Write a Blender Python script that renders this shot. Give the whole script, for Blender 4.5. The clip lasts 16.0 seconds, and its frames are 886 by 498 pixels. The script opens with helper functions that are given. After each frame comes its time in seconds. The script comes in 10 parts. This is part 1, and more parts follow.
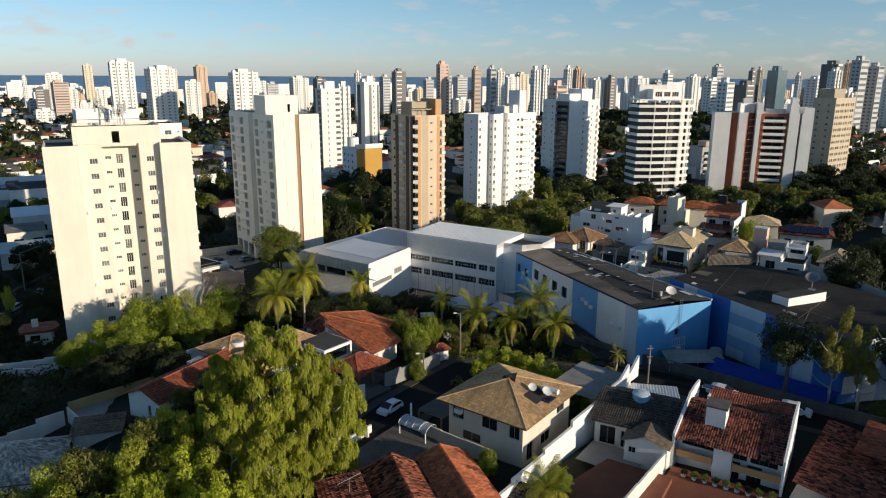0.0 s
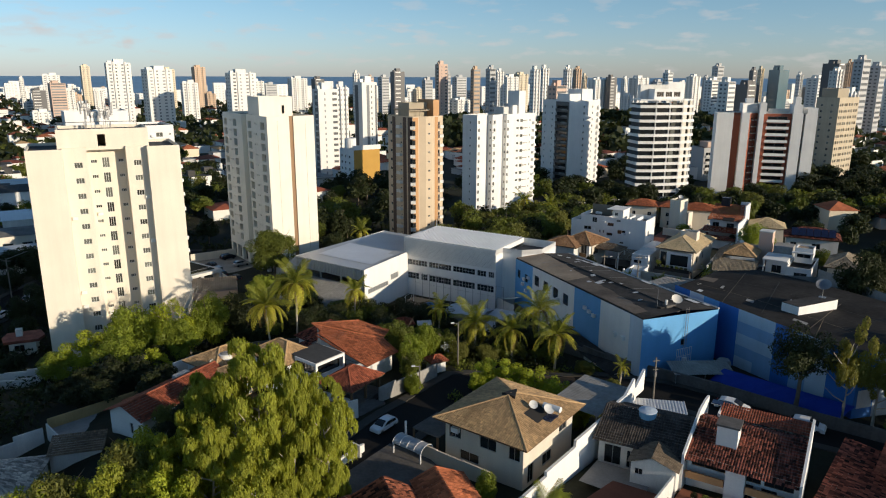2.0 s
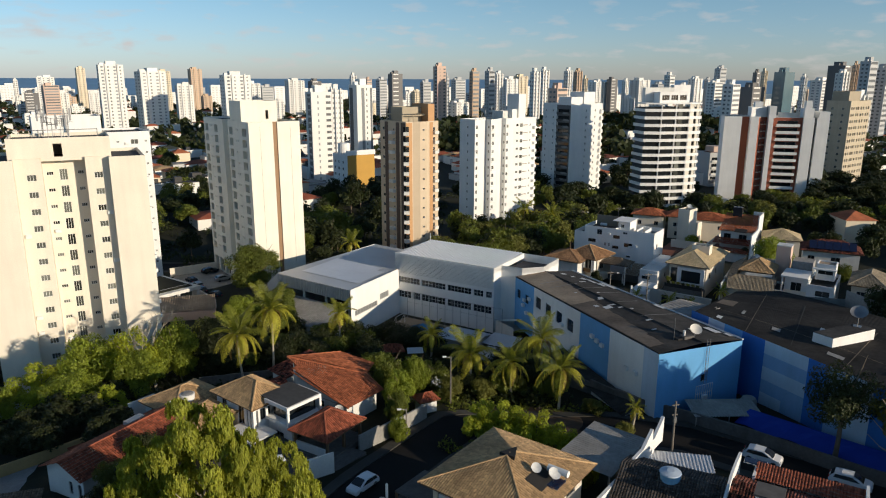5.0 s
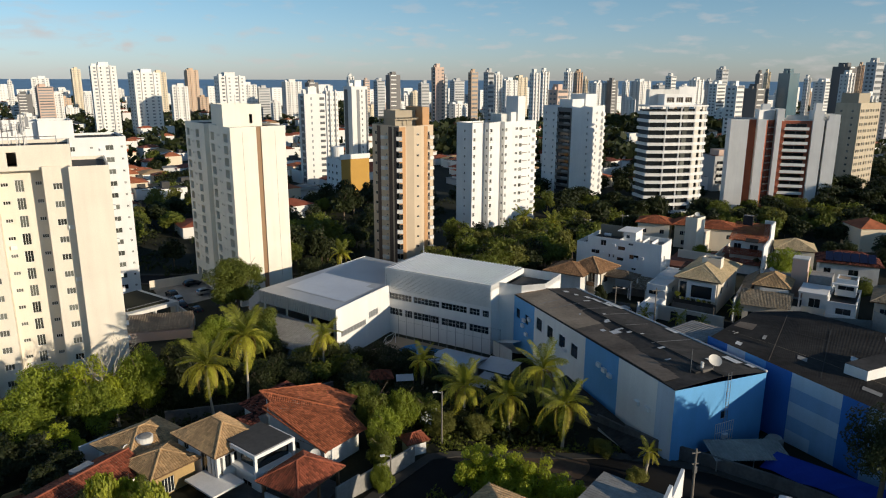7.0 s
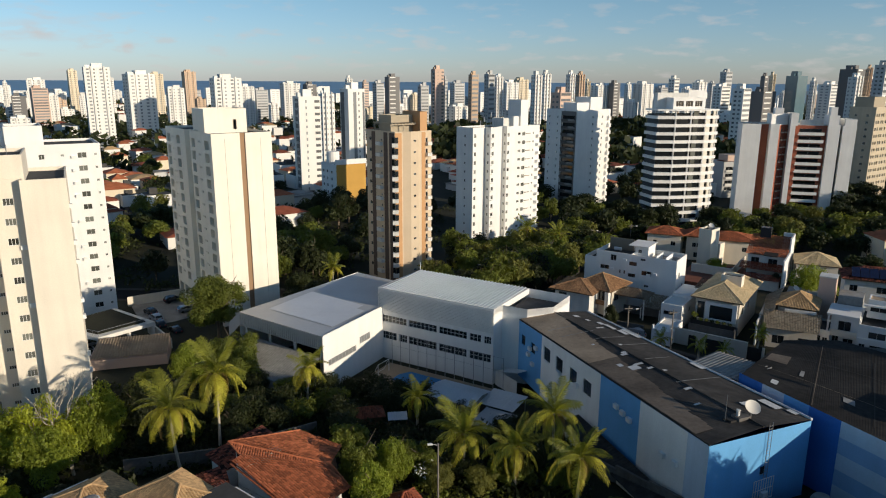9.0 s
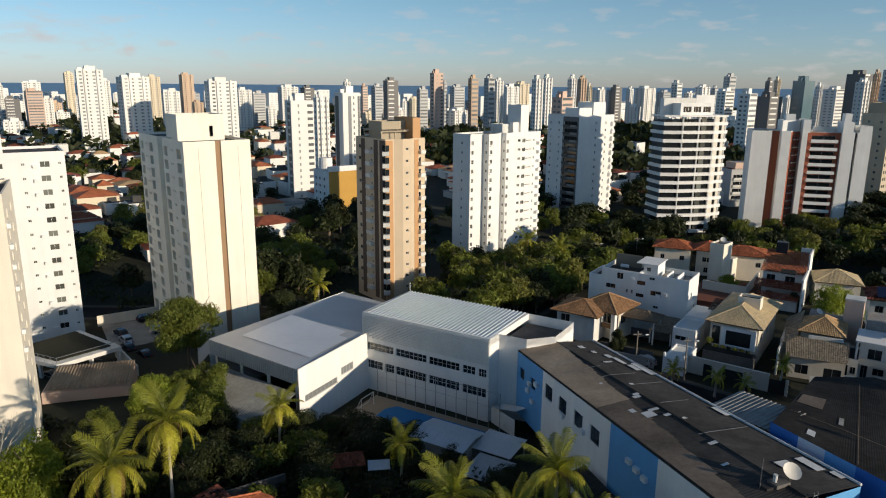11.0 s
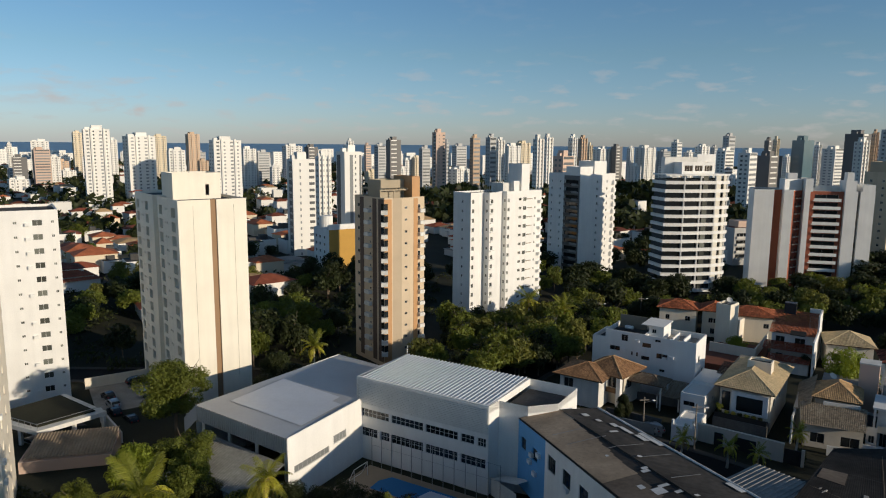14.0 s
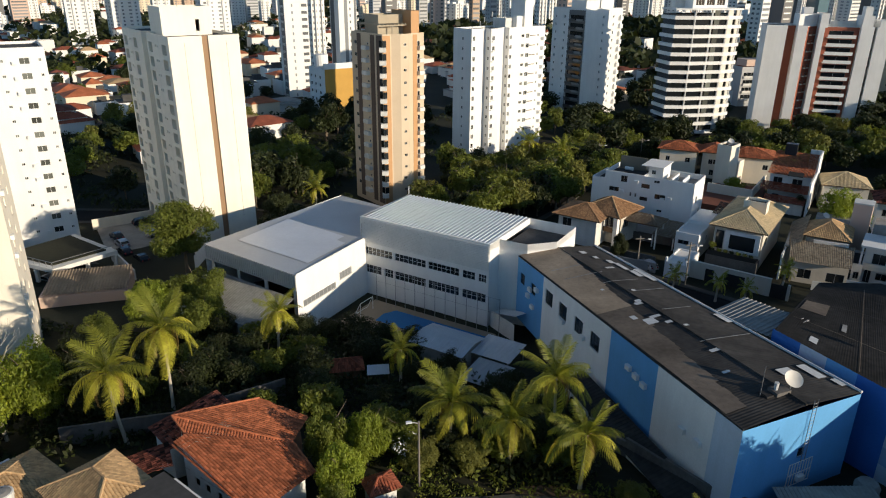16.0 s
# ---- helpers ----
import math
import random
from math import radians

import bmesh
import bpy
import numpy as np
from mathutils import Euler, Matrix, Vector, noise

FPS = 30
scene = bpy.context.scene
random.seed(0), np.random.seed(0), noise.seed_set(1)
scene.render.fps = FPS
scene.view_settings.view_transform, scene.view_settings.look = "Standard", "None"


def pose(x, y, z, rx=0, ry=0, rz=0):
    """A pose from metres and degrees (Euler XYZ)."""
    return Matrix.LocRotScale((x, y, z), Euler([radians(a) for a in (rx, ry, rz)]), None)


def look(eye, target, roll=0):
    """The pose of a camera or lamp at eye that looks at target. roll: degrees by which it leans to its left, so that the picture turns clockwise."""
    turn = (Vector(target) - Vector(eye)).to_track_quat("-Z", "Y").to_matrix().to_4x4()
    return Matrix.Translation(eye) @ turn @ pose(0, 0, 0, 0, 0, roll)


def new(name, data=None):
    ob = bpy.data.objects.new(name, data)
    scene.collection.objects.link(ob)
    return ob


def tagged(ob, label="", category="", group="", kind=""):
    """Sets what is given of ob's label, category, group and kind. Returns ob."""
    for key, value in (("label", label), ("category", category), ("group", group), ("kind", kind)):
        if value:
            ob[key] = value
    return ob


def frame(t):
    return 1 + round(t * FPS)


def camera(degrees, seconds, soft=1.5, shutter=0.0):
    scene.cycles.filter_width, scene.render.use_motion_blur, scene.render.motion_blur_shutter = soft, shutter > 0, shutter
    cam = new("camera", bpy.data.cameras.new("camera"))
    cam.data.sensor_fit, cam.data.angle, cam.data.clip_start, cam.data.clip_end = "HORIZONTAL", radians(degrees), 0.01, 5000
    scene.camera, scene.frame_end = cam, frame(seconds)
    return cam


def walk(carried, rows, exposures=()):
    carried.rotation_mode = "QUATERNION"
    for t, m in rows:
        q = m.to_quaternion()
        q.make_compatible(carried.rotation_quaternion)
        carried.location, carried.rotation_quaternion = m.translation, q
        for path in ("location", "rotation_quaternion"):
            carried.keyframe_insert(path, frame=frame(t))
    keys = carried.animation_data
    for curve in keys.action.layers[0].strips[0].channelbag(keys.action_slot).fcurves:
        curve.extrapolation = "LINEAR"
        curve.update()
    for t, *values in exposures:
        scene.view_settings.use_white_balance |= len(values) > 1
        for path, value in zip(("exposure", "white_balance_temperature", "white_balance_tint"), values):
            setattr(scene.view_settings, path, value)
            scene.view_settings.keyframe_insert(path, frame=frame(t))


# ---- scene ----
cam = camera(65.3, 16.0, soft=1.1)
PATH = [
    (0, (1.175, -2.053, 41.625), (0.919, -0.13, 41.137), 0.3),
    (0.5, (1.095, -1.51, 41.579), (0.84, 0.413, 41.09), 0.2),
    (1, (1.083, -0.549, 41.64), (0.828, 1.373, 41.15), 0.3),
    (1.5, (1.087, 0.63, 41.624), (0.831, 2.553, 41.136), 0.2),
    (2, (1.031, 2.076, 41.707), (0.776, 3.999, 41.219), 0.2),
    (2.5, (1.021, 3.719, 41.717), (0.765, 5.642, 41.231), 0.2),
    (3, (0.87, 5.474, 41.745), (0.615, 7.398, 41.26), 0.2),
    (3.5, (0.762, 7.386, 41.74), (0.507, 9.31, 41.256), 0.2),
    (4, (0.684, 9.341, 41.79), (0.429, 11.265, 41.306), 0.2),
    (6.5, (0.661, 20.744, 42.03), (0.408, 22.669, 41.55), 0.2),
    (7, (0.475, 23.335, 42.097), (0.222, 25.26, 41.617), 0.2),
    (7.5, (0.14, 26.015, 42.145), (-0.112, 27.941, 41.667), 0.3),
    (8, (-0.183, 28.83, 42.157), (-0.435, 30.756, 41.68), 0.3),
    (8.5, (-0.511, 31.622, 42.303), (-0.763, 33.548, 41.826), 0.4),
    (9, (-0.668, 34.467, 42.284), (-0.921, 36.393, 41.809), 0.3),
    (11.5, (-0.715, 47.559, 42.387), (-0.97, 49.488, 41.923), 0.5),
    (12, (-0.636, 48.686, 42.531), (-0.892, 50.625, 42.114), 0.6),
    (12.5, (-0.551, 49.276, 42.685), (-0.817, 51.245, 42.459), 0.6),
    (13, (-0.517, 49.219, 42.686), (-0.785, 51.193, 42.504), 0.6),
    (13.5, (-0.438, 49.16, 42.519), (-0.707, 51.13, 42.301), 0.5),
    (14, (-0.432, 49.035, 42.268), (-0.7, 50.994, 41.965), 0.5),
    (14.5, (-0.515, 48.844, 42.064), (-0.779, 50.783, 41.65), 0.4),
    (15, (-0.426, 48.523, 41.985), (-0.686, 50.436, 41.461), 0.4),
    (15.5, (-0.618, 48.427, 41.981), (-0.87, 50.307, 41.348), 0.4),
    (16, (-0.933, 48.429, 41.983), (-1.175, 50.272, 41.246), 0.5),
]
walk(cam, [(t, look(e, g, r)) for t, e, g, r in PATH], [(0, 0.0), (3, -0.05), (8, -0.12), (11.5, -0.12), (12.5, -0.24), (13.5, -0.36), (14.2, -0.34), (15, -0.24), (15.6, -0.04), (16, 0.1)])

# ---- light ----
SUN_AZ, SUN_EL = 114.0, 12.5
world = bpy.data.worlds.new("sky")
scene.world = world
world.use_nodes = True
wn, wl = world.node_tree.nodes, world.node_tree.links
sky = wn.new("ShaderNodeTexSky")
sky.sky_type = "NISHITA"
sky.sun_disc = False
sky.sun_elevation = radians(SUN_EL)
sky.sun_rotation = radians(SUN_AZ)
sky.air_density, sky.dust_density, sky.ozone_density = 1.0, 0.25, 4.0
wn["Background"].inputs["Strength"].default_value = 0.14
tint = wn.new("ShaderNodeMix")
tint.data_type, tint.blend_type = "RGBA", "MULTIPLY"
tint.inputs["Factor"].default_value = 1.0
# small evening clouds: direction, half width, half height, density
CLOUDS = (
    ((-0.609, 0.791, 0.055), 0.075, 0.018, 0.75),
    ((-0.518, 0.855, 0.038), 0.012, 0.012, 0.85),
    ((-0.386, 0.921, 0.051), 0.022, 0.014, 0.8),
    ((-0.209, 0.977, 0.051), 0.03, 0.005, 0.5),
    ((-0.423, 0.905, 0.038), 0.018, 0.006, 0.5),
    ((-0.556, 0.828, 0.067), 0.05, 0.012, 0.4),
)
way = wn.new("ShaderNodeTexCoord").outputs["Generated"]
axes = wn.new("ShaderNodeSeparateXYZ")
wl.new(way, axes.inputs[0])
ramp = wn.new("ShaderNodeValToRGB")
ramp.color_ramp.elements[0].color = (0.95, 0.99, 1.32, 1)
ramp.color_ramp.elements[1].position = 0.35
ramp.color_ramp.elements[1].color = (0.82, 0.96, 1.00, 1)
ramp.color_ramp.elements.new(0.12).color = (0.93, 0.96, 0.97, 1)
high = ramp.color_ramp.elements.new(1.0)
high.color = (0.55, 0.54, 0.54, 1)
ramp.color_ramp.elements.new(0.55).color = (1.08, 0.92, 0.76, 1)
wl.new(axes.outputs["Z"], ramp.inputs[0])
wl.new(ramp.outputs[0], tint.inputs["B"])
wl.new(sky.outputs[0], tint.inputs["A"])
stretch = wn.new("ShaderNodeMapping")
stretch.inputs["Scale"].default_value = (1, 1, 3.6)
wl.new(way, stretch.inputs["Vector"])
cloud = wn.new("ShaderNodeTexNoise")
cloud.inputs["Scale"].default_value, cloud.inputs["Detail"].default_value = 22.0, 7
wl.new(stretch.outputs[0], cloud.inputs["Vector"])
cut = wn.new("ShaderNodeMapRange")
cut.inputs["From Min"].default_value, cut.inputs["From Max"].default_value, cut.inputs["To Max"].default_value = 0.55, 0.70, 0.45
wl.new(cloud.outputs["Fac"], cut.inputs["Value"])
veil = wn.new("ShaderNodeMix")
veil.data_type = "RGBA"
veil.inputs["B"].default_value = (4.6, 4.3, 4.2, 1)
low_sky = wn.new("ShaderNodeMapRange")
low_sky.inputs["From Min"].default_value, low_sky.inputs["From Max"].default_value, low_sky.inputs["To Min"].default_value, low_sky.inputs["To Max"].default_value = 0.06, 0.13, 1.0, 0.1
wl.new(axes.outputs["Z"], low_sky.inputs["Value"])
thin = wn.new("ShaderNodeMath")
thin.operation = "MULTIPLY"
wl.new(cut.outputs[0], thin.inputs[0])
wl.new(low_sky.outputs[0], thin.inputs[1])
puffs = thin.outputs[0]
shred = wn.new("ShaderNodeMapRange")
shred.inputs["From Min"].default_value, shred.inputs["From Max"].default_value = 0.38, 0.62
wl.new(cloud.outputs["Fac"], shred.inputs["Value"])
for (cx, cy, cz), wide, high_, dense in CLOUDS:
    off = wn.new("ShaderNodeVectorMath")
    off.operation = "SUBTRACT"
    wl.new(way, off.inputs[0])
    off.inputs[1].default_value = (cx, cy, cz)
    fit_ = wn.new("ShaderNodeVectorMath")
    fit_.operation = "MULTIPLY"
    wl.new(off.outputs[0], fit_.inputs[0])
    fit_.inputs[1].default_value = (1 / wide, 1 / wide, 1 / high_)
    far_ = wn.new("ShaderNodeVectorMath")
    far_.operation = "LENGTH"
    wl.new(fit_.outputs[0], far_.inputs[0])
    soft = wn.new("ShaderNodeMapRange")
    soft.interpolation_type = "SMOOTHSTEP"
    soft.inputs["From Min"].default_value, soft.inputs["From Max"].default_value = 0.15, 1.0
    soft.inputs["To Min"].default_value, soft.inputs["To Max"].default_value = dense, 0.0
    wl.new(far_.outputs["Value"], soft.inputs["Value"])
    torn = wn.new("ShaderNodeMath")
    torn.operation = "MULTIPLY"
    wl.new(soft.outputs[0], torn.inputs[0])
    wl.new(shred.outputs[0], torn.inputs[1])
    most = wn.new("ShaderNodeMath")
    most.operation = "MAXIMUM"
    wl.new(puffs, most.inputs[0])
    wl.new(torn.outputs[0], most.inputs[1])
    puffs = most.outputs[0]
wl.new(puffs, veil.inputs["Factor"])
wl.new(tint.outputs["Result"], veil.inputs["A"])
wl.new(veil.outputs["Result"], wn["Background"].inputs["Color"])
sun_data = bpy.data.lights.new("sun", "SUN")
sun_data.energy, sun_data.angle, sun_data.color = 4.8, radians(0.55), (1.0, 0.855, 0.66)
sun = new("sun", sun_data)
az, el = radians(SUN_AZ), radians(SUN_EL)
sun.matrix_world = look((0, 0, 0), (-math.sin(az) * math.cos(el), -math.cos(az) * math.cos(el), -math.sin(el)))
scene.view_settings.exposure = 0.0

# ---- materials ----


def mat(name, col, rough=0.8, var=0.18, scale=0.5, grain=0.1, gscale=8.0, bump=0.0, bscale=12.0, metal=0.0, island=0.0, rand=0.0, streak=0.0, leaf=0.0, spec=0.3):
    m = bpy.data.materials.new(name)
    m.use_nodes = True
    nt = m.node_tree
    n, l = nt.nodes, nt.links
    b = n["Principled BSDF"]
    b.inputs["Roughness"].default_value = rough
    b.inputs["Metallic"].default_value = metal
    b.inputs["Specular IOR Level"].default_value = spec
    co = n.new("ShaderNodeTexCoord").outputs["Object"]
    value = None

    def wave(sc, detail, amount, stretch=None):
        nonlocal value
        vec = co
        if stretch:
            mp = n.new("ShaderNodeMapping")
            mp.inputs["Scale"].default_value = stretch
            l.new(co, mp.inputs["Vector"])
            vec = mp.outputs[0]
        t = n.new("ShaderNodeTexNoise")
        t.inputs["Scale"].default_value = sc
        t.inputs["Detail"].default_value = detail
        l.new(vec, t.inputs["Vector"])
        r = n.new("ShaderNodeMapRange")
        r.inputs["From Min"].default_value, r.inputs["From Max"].default_value = 0.25, 0.75
        r.inputs["To Min"].default_value, r.inputs["To Max"].default_value = 1 - amount, 1 + amount
        l.new(t.outputs["Fac"], r.inputs["Value"])
        join(r.outputs[0])

    def join(sock):
        nonlocal value
        if value is None:
            value = sock
        else:
            k = n.new("ShaderNodeMath")
            k.operation = "MULTIPLY"
            l.new(value, k.inputs[0])
            l.new(sock, k.inputs[1])
            value = k.outputs[0]

    def spread(sock, amount):
        r = n.new("ShaderNodeMapRange")
        r.inputs["To Min"].default_value, r.inputs["To Max"].default_value = 1 - amount, 1 + amount
        l.new(sock, r.inputs["Value"])
        join(r.outputs[0])

    if var:
        wave(scale, 4, var)
    if grain:
        wave(gscale, 3, grain)
    if streak:
        wave(1.0, 5, streak * 0.7, (0.9, 0.9, 0.07))
    if island:
        spread(n.new("ShaderNodeNewGeometry").outputs["Random Per Island"], island)
    if rand:
        spread(n.new("ShaderNodeObjectInfo").outputs["Random"], rand)
    colour = b.inputs["Base Color"]
    if value is None:
        colour.default_value = (*col, 1)
        base = None
    else:
        mx = n.new("ShaderNodeMix")
        mx.data_type, mx.blend_type = "RGBA", "MULTIPLY"
        mx.inputs["Factor"].default_value = 1.0
        mx.inputs["A"].default_value = (*col, 1)
        l.new(value, mx.inputs["B"])
        base = mx.outputs["Result"]
        l.new(base, colour)
    if bump:
        t = n.new("ShaderNodeTexNoise")
        t.inputs["Scale"].default_value = bscale
        l.new(co, t.inputs["Vector"])
        bp = n.new("ShaderNodeBump")
        bp.inputs["Strength"].default_value, bp.inputs["Distance"].default_value = bump, 0.05
        l.new(t.outputs["Fac"], bp.inputs["Height"])
        l.new(bp.outputs[0], b.inputs["Normal"])
    if leaf:
        tr = n.new("ShaderNodeBsdfTranslucent")
        tr.inputs["Color"].default_value = (col[0] * 1.6, col[1] * 1.5, col[2] * 0.8, 1)
        ms = n.new("ShaderNodeMixShader")
        ms.inputs[0].default_value = leaf
        l.new(b.outputs[0], ms.inputs[1])
        l.new(tr.outputs[0], ms.inputs[2])
        l.new(ms.outputs[0], n["Material Output"].inputs["Surface"])
    return m


M = {}


def M_(name, *a, **k):
    M[name] = mat(name, *a, **k)


M_("cream", (0.78, 0.71, 0.59), 0.85, 0.06, 0.2, 0.04, 6, streak=0.07)
M_("cream_pale", (0.82, 0.77, 0.66), 0.85, 0.06, 0.2, 0.04, 6, streak=0.06)
M_("white", (0.80, 0.79, 0.76), 0.8, 0.06, 0.2, 0.05, 6, streak=0.06)
M_("white_old", (0.68, 0.67, 0.63), 0.85, 0.12, 0.4, 0.08, 6, streak=0.14, bump=0.1)
M_("white_far", (0.80, 0.78, 0.73), 0.85, 0.05, 0.05, 0.0, rand=0.08)
M_("cream_far", (0.72, 0.62, 0.46), 0.85, 0.05, 0.05, 0.0, rand=0.08)
M_("grey_far", (0.52, 0.52, 0.51), 0.85, 0.05, 0.05, 0.0, rand=0.1)
M_("dark_far", (0.17, 0.165, 0.16), 0.6, 0.05, 0.05, 0.0, rand=0.1)
M_("tan_far", (0.56, 0.41, 0.29), 0.85, 0.05, 0.05, 0.0, rand=0.1)
M_("pink_far", (0.60, 0.44, 0.35), 0.85, 0.05, 0.05, 0.0, rand=0.1)
M_("glass_far", (0.10, 0.17, 0.20), 0.12, 0.1, 0.1, 0.0, spec=0.9)
M_("tan_wall", (0.62, 0.56, 0.46), 0.85, 0.08, 0.3, 0.05, 6, streak=0.08)
M_("beige", (0.40, 0.34, 0.25), 0.85, 0.06, 0.3, 0.05, 6)
# brighter copy of beige with sunlight put into the colour
M_("beige_lit", (0.52, 0.44, 0.32), 0.85, 0.08, 0.3, 0.06, 6, streak=0.1)
M_("brown", (0.13, 0.09, 0.068), 0.75, 0.06, 0.3, 0.05, 6)
M_("orange_tile", (0.50, 0.28, 0.13), 0.6, 0.06, 0.3, 0.05, 9)
M_("beige_tile", (0.60, 0.48, 0.34), 0.7, 0.06, 0.3, 0.05, 9)
M_("red_brick", (0.34, 0.105, 0.06), 0.7, 0.08, 0.3, 0.06, 9)
M_("stripe_brown", (0.30, 0.19, 0.11), 0.8, 0.06, 0.3, 0.05, 9)
M_("ochre", (0.52, 0.30, 0.07), 0.8, 0.06, 0.3, 0.05, 9)
M_("ochre_wall", (0.42, 0.29, 0.13), 0.85, 0.15, 0.4, 0.08, 5, streak=0.15)
M_("blue", (0.035, 0.16, 0.48), 0.6, 0.08, 0.3, 0.05, 6, streak=0.08)
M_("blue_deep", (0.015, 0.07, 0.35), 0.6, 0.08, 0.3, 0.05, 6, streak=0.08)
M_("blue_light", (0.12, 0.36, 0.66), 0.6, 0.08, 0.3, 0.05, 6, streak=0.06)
M_("pale_blue", (0.50, 0.58, 0.66), 0.7, 0.08, 0.3, 0.05, 6, streak=0.1)
M_("glass", (0.018, 0.022, 0.025), 0.08, 0.0, grain=0.0, rand=0.25, spec=0.7)
# panes lightened to mid grey: distance haze is put into the colour
M_("window_far", (0.20, 0.21, 0.215), 0.3, 0.0, grain=0.0, rand=0.5)
M_("glass_pale", (0.11, 0.115, 0.10), 0.15, 0.0, grain=0.0, rand=0.85, spec=0.6)
M_("blue_grey", (0.27, 0.40, 0.58), 0.7, 0.10, 0.3, 0.05, 6, streak=0.1)
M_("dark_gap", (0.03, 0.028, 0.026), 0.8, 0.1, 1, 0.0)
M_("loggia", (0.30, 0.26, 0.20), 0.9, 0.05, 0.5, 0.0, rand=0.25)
M_("alu", (0.55, 0.55, 0.54), 0.4, 0.05, 2, 0.0, metal=0.7)
M_("frame_white", (0.74, 0.74, 0.72), 0.5, 0.04, 2, 0.0)
M_("roof_metal", (0.66, 0.67, 0.69), 0.42, 0.06, 0.15, 0.04, 3, metal=0.25, streak=0.04)
M_("roof_metal_grey", (0.47, 0.48, 0.49), 0.45, 0.10, 0.15, 0.04, 3, metal=0.25)
M_("rib_grey", (0.45, 0.46, 0.46), 0.5, 0.08, 0.3, 0.04, 3, metal=0.3)
M_("louvre", (0.70, 0.69, 0.66), 0.6, 0.08, 0.3, 0.05, 3)
M_("fibre", (0.044, 0.040, 0.036), 0.9, 0.55, 0.22, 0.3, 1.4, bump=0.15, bscale=4, island=0.18)
M_("fibre_black", (0.026, 0.024, 0.022), 0.95, 0.5, 0.2, 0.3, 1.4, bump=0.15, bscale=4, spec=0.15)
M_("fibre_brown", (0.16, 0.125, 0.094), 0.9, 0.4, 0.18, 0.2, 2.0, bump=0.15, bscale=4)
M_("fibre_tan", (0.36, 0.275, 0.19), 0.9, 0.35, 0.18, 0.15, 2.0, bump=0.15, bscale=4)
M_("fibre_grey", (0.30, 0.29, 0.27), 0.9, 0.25, 0.3, 0.15, 2.0, bump=0.15, bscale=4)
M_("patch", (0.62, 0.62, 0.60), 0.6, 0.15, 0.6, 0.1, 4)
M_("tile_red", (0.28, 0.080, 0.042), 0.85, 0.30, 0.45, 0.15, 4, island=0.4)
M_("tile_bright", (0.40, 0.125, 0.055), 0.85, 0.30, 0.45, 0.15, 4, island=0.36)
M_("tile_stained", (0.20, 0.064, 0.034), 0.9, 0.5, 0.6, 0.25, 3, island=0.95)
M_("tile_dark", (0.165, 0.052, 0.034), 0.9, 0.45, 0.6, 0.25, 3, island=0.95)
M_("tile_tan", (0.50, 0.325, 0.165), 0.85, 0.25, 0.4, 0.15, 4, island=0.22)
M_("tile_tan_dark", (0.19, 0.145, 0.10), 0.9, 0.25, 0.35, 0.15, 4, island=0.3)
M_("tile_grey", (0.31, 0.255, 0.18), 0.9, 0.25, 0.35, 0.15, 4, island=0.3)
M_("tile_brown", (0.36, 0.20, 0.10), 0.85, 0.25, 0.35, 0.15, 4, island=0.3)
M_("tile_cream", (0.60, 0.47, 0.28), 0.85, 0.15, 0.35, 0.1, 4, island=0.15)
M_("tile_black", (0.075, 0.062, 0.052), 0.95, 0.35, 0.45, 0.25, 4, island=0.5)
M_("tile_old", (0.50, 0.46, 0.40), 0.95, 0.35, 0.45, 0.25, 4, island=0.55)
M_("concrete", (0.30, 0.29, 0.27), 0.9, 0.25, 0.25, 0.12, 3, bump=0.1, streak=0.1)
M_("concrete_dark", (0.13, 0.12, 0.11), 0.95, 0.3, 0.25, 0.15, 3, bump=0.1, streak=0.2, spec=0.15)
M_("slab_roof", (0.075, 0.073, 0.07), 0.9, 0.3, 0.2, 0.15, 2)
# street and pavement tones lowered towards black to carry the shade on them
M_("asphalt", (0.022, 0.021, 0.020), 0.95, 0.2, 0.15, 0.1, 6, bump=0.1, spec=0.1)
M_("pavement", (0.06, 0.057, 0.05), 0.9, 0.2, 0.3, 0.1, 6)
M_("paving", (0.28, 0.27, 0.255), 0.85, 0.15, 0.4, 0.1, 4)
M_("terracotta", (0.20, 0.075, 0.045), 0.85, 0.15, 0.5, 0.1, 6)
M_("earth", (0.10, 0.065, 0.042), 0.95, 0.3, 0.2, 0.15, 2)
M_("court", (0.30, 0.245, 0.18), 0.85, 0.12, 0.2, 0.06, 4)
M_("court_blue", (0.02, 0.17, 0.42), 0.7, 0.08, 0.2, 0.05, 4)
M_("pool_water", (0.03, 0.22, 0.42), 0.1, 0.08, 0.5, 0.0)
M_("car_white", (0.78, 0.79, 0.80), 0.25, 0.0, grain=0.0)
M_("car_silver", (0.42, 0.43, 0.45), 0.3, 0.0, grain=0.0, metal=0.6)
M_("car_dark", (0.03, 0.03, 0.035), 0.25, 0.0, grain=0.0)
M_("car_red", (0.32, 0.03, 0.025), 0.3, 0.0, grain=0.0)
M_("rubber", (0.02, 0.02, 0.02), 0.85, 0.0, grain=0.0)
M_("tank_blue", (0.16, 0.36, 0.55), 0.5, 0.08, 1, 0.05, 6)
M_("plastic_white", (0.75, 0.75, 0.73), 0.45, 0.06, 1, 0.0)
M_("dish", (0.74, 0.70, 0.62), 0.55, 0.06, 1, 0.0)
M_("wood_pole", (0.20, 0.18, 0.155), 0.9, 0.15, 1, 0.1, 8)
M_("steel", (0.35, 0.35, 0.35), 0.45, 0.08, 2, 0.0, metal=0.8)
M_("wood", (0.16, 0.095, 0.05), 0.8, 0.15, 1, 0.1, 8)
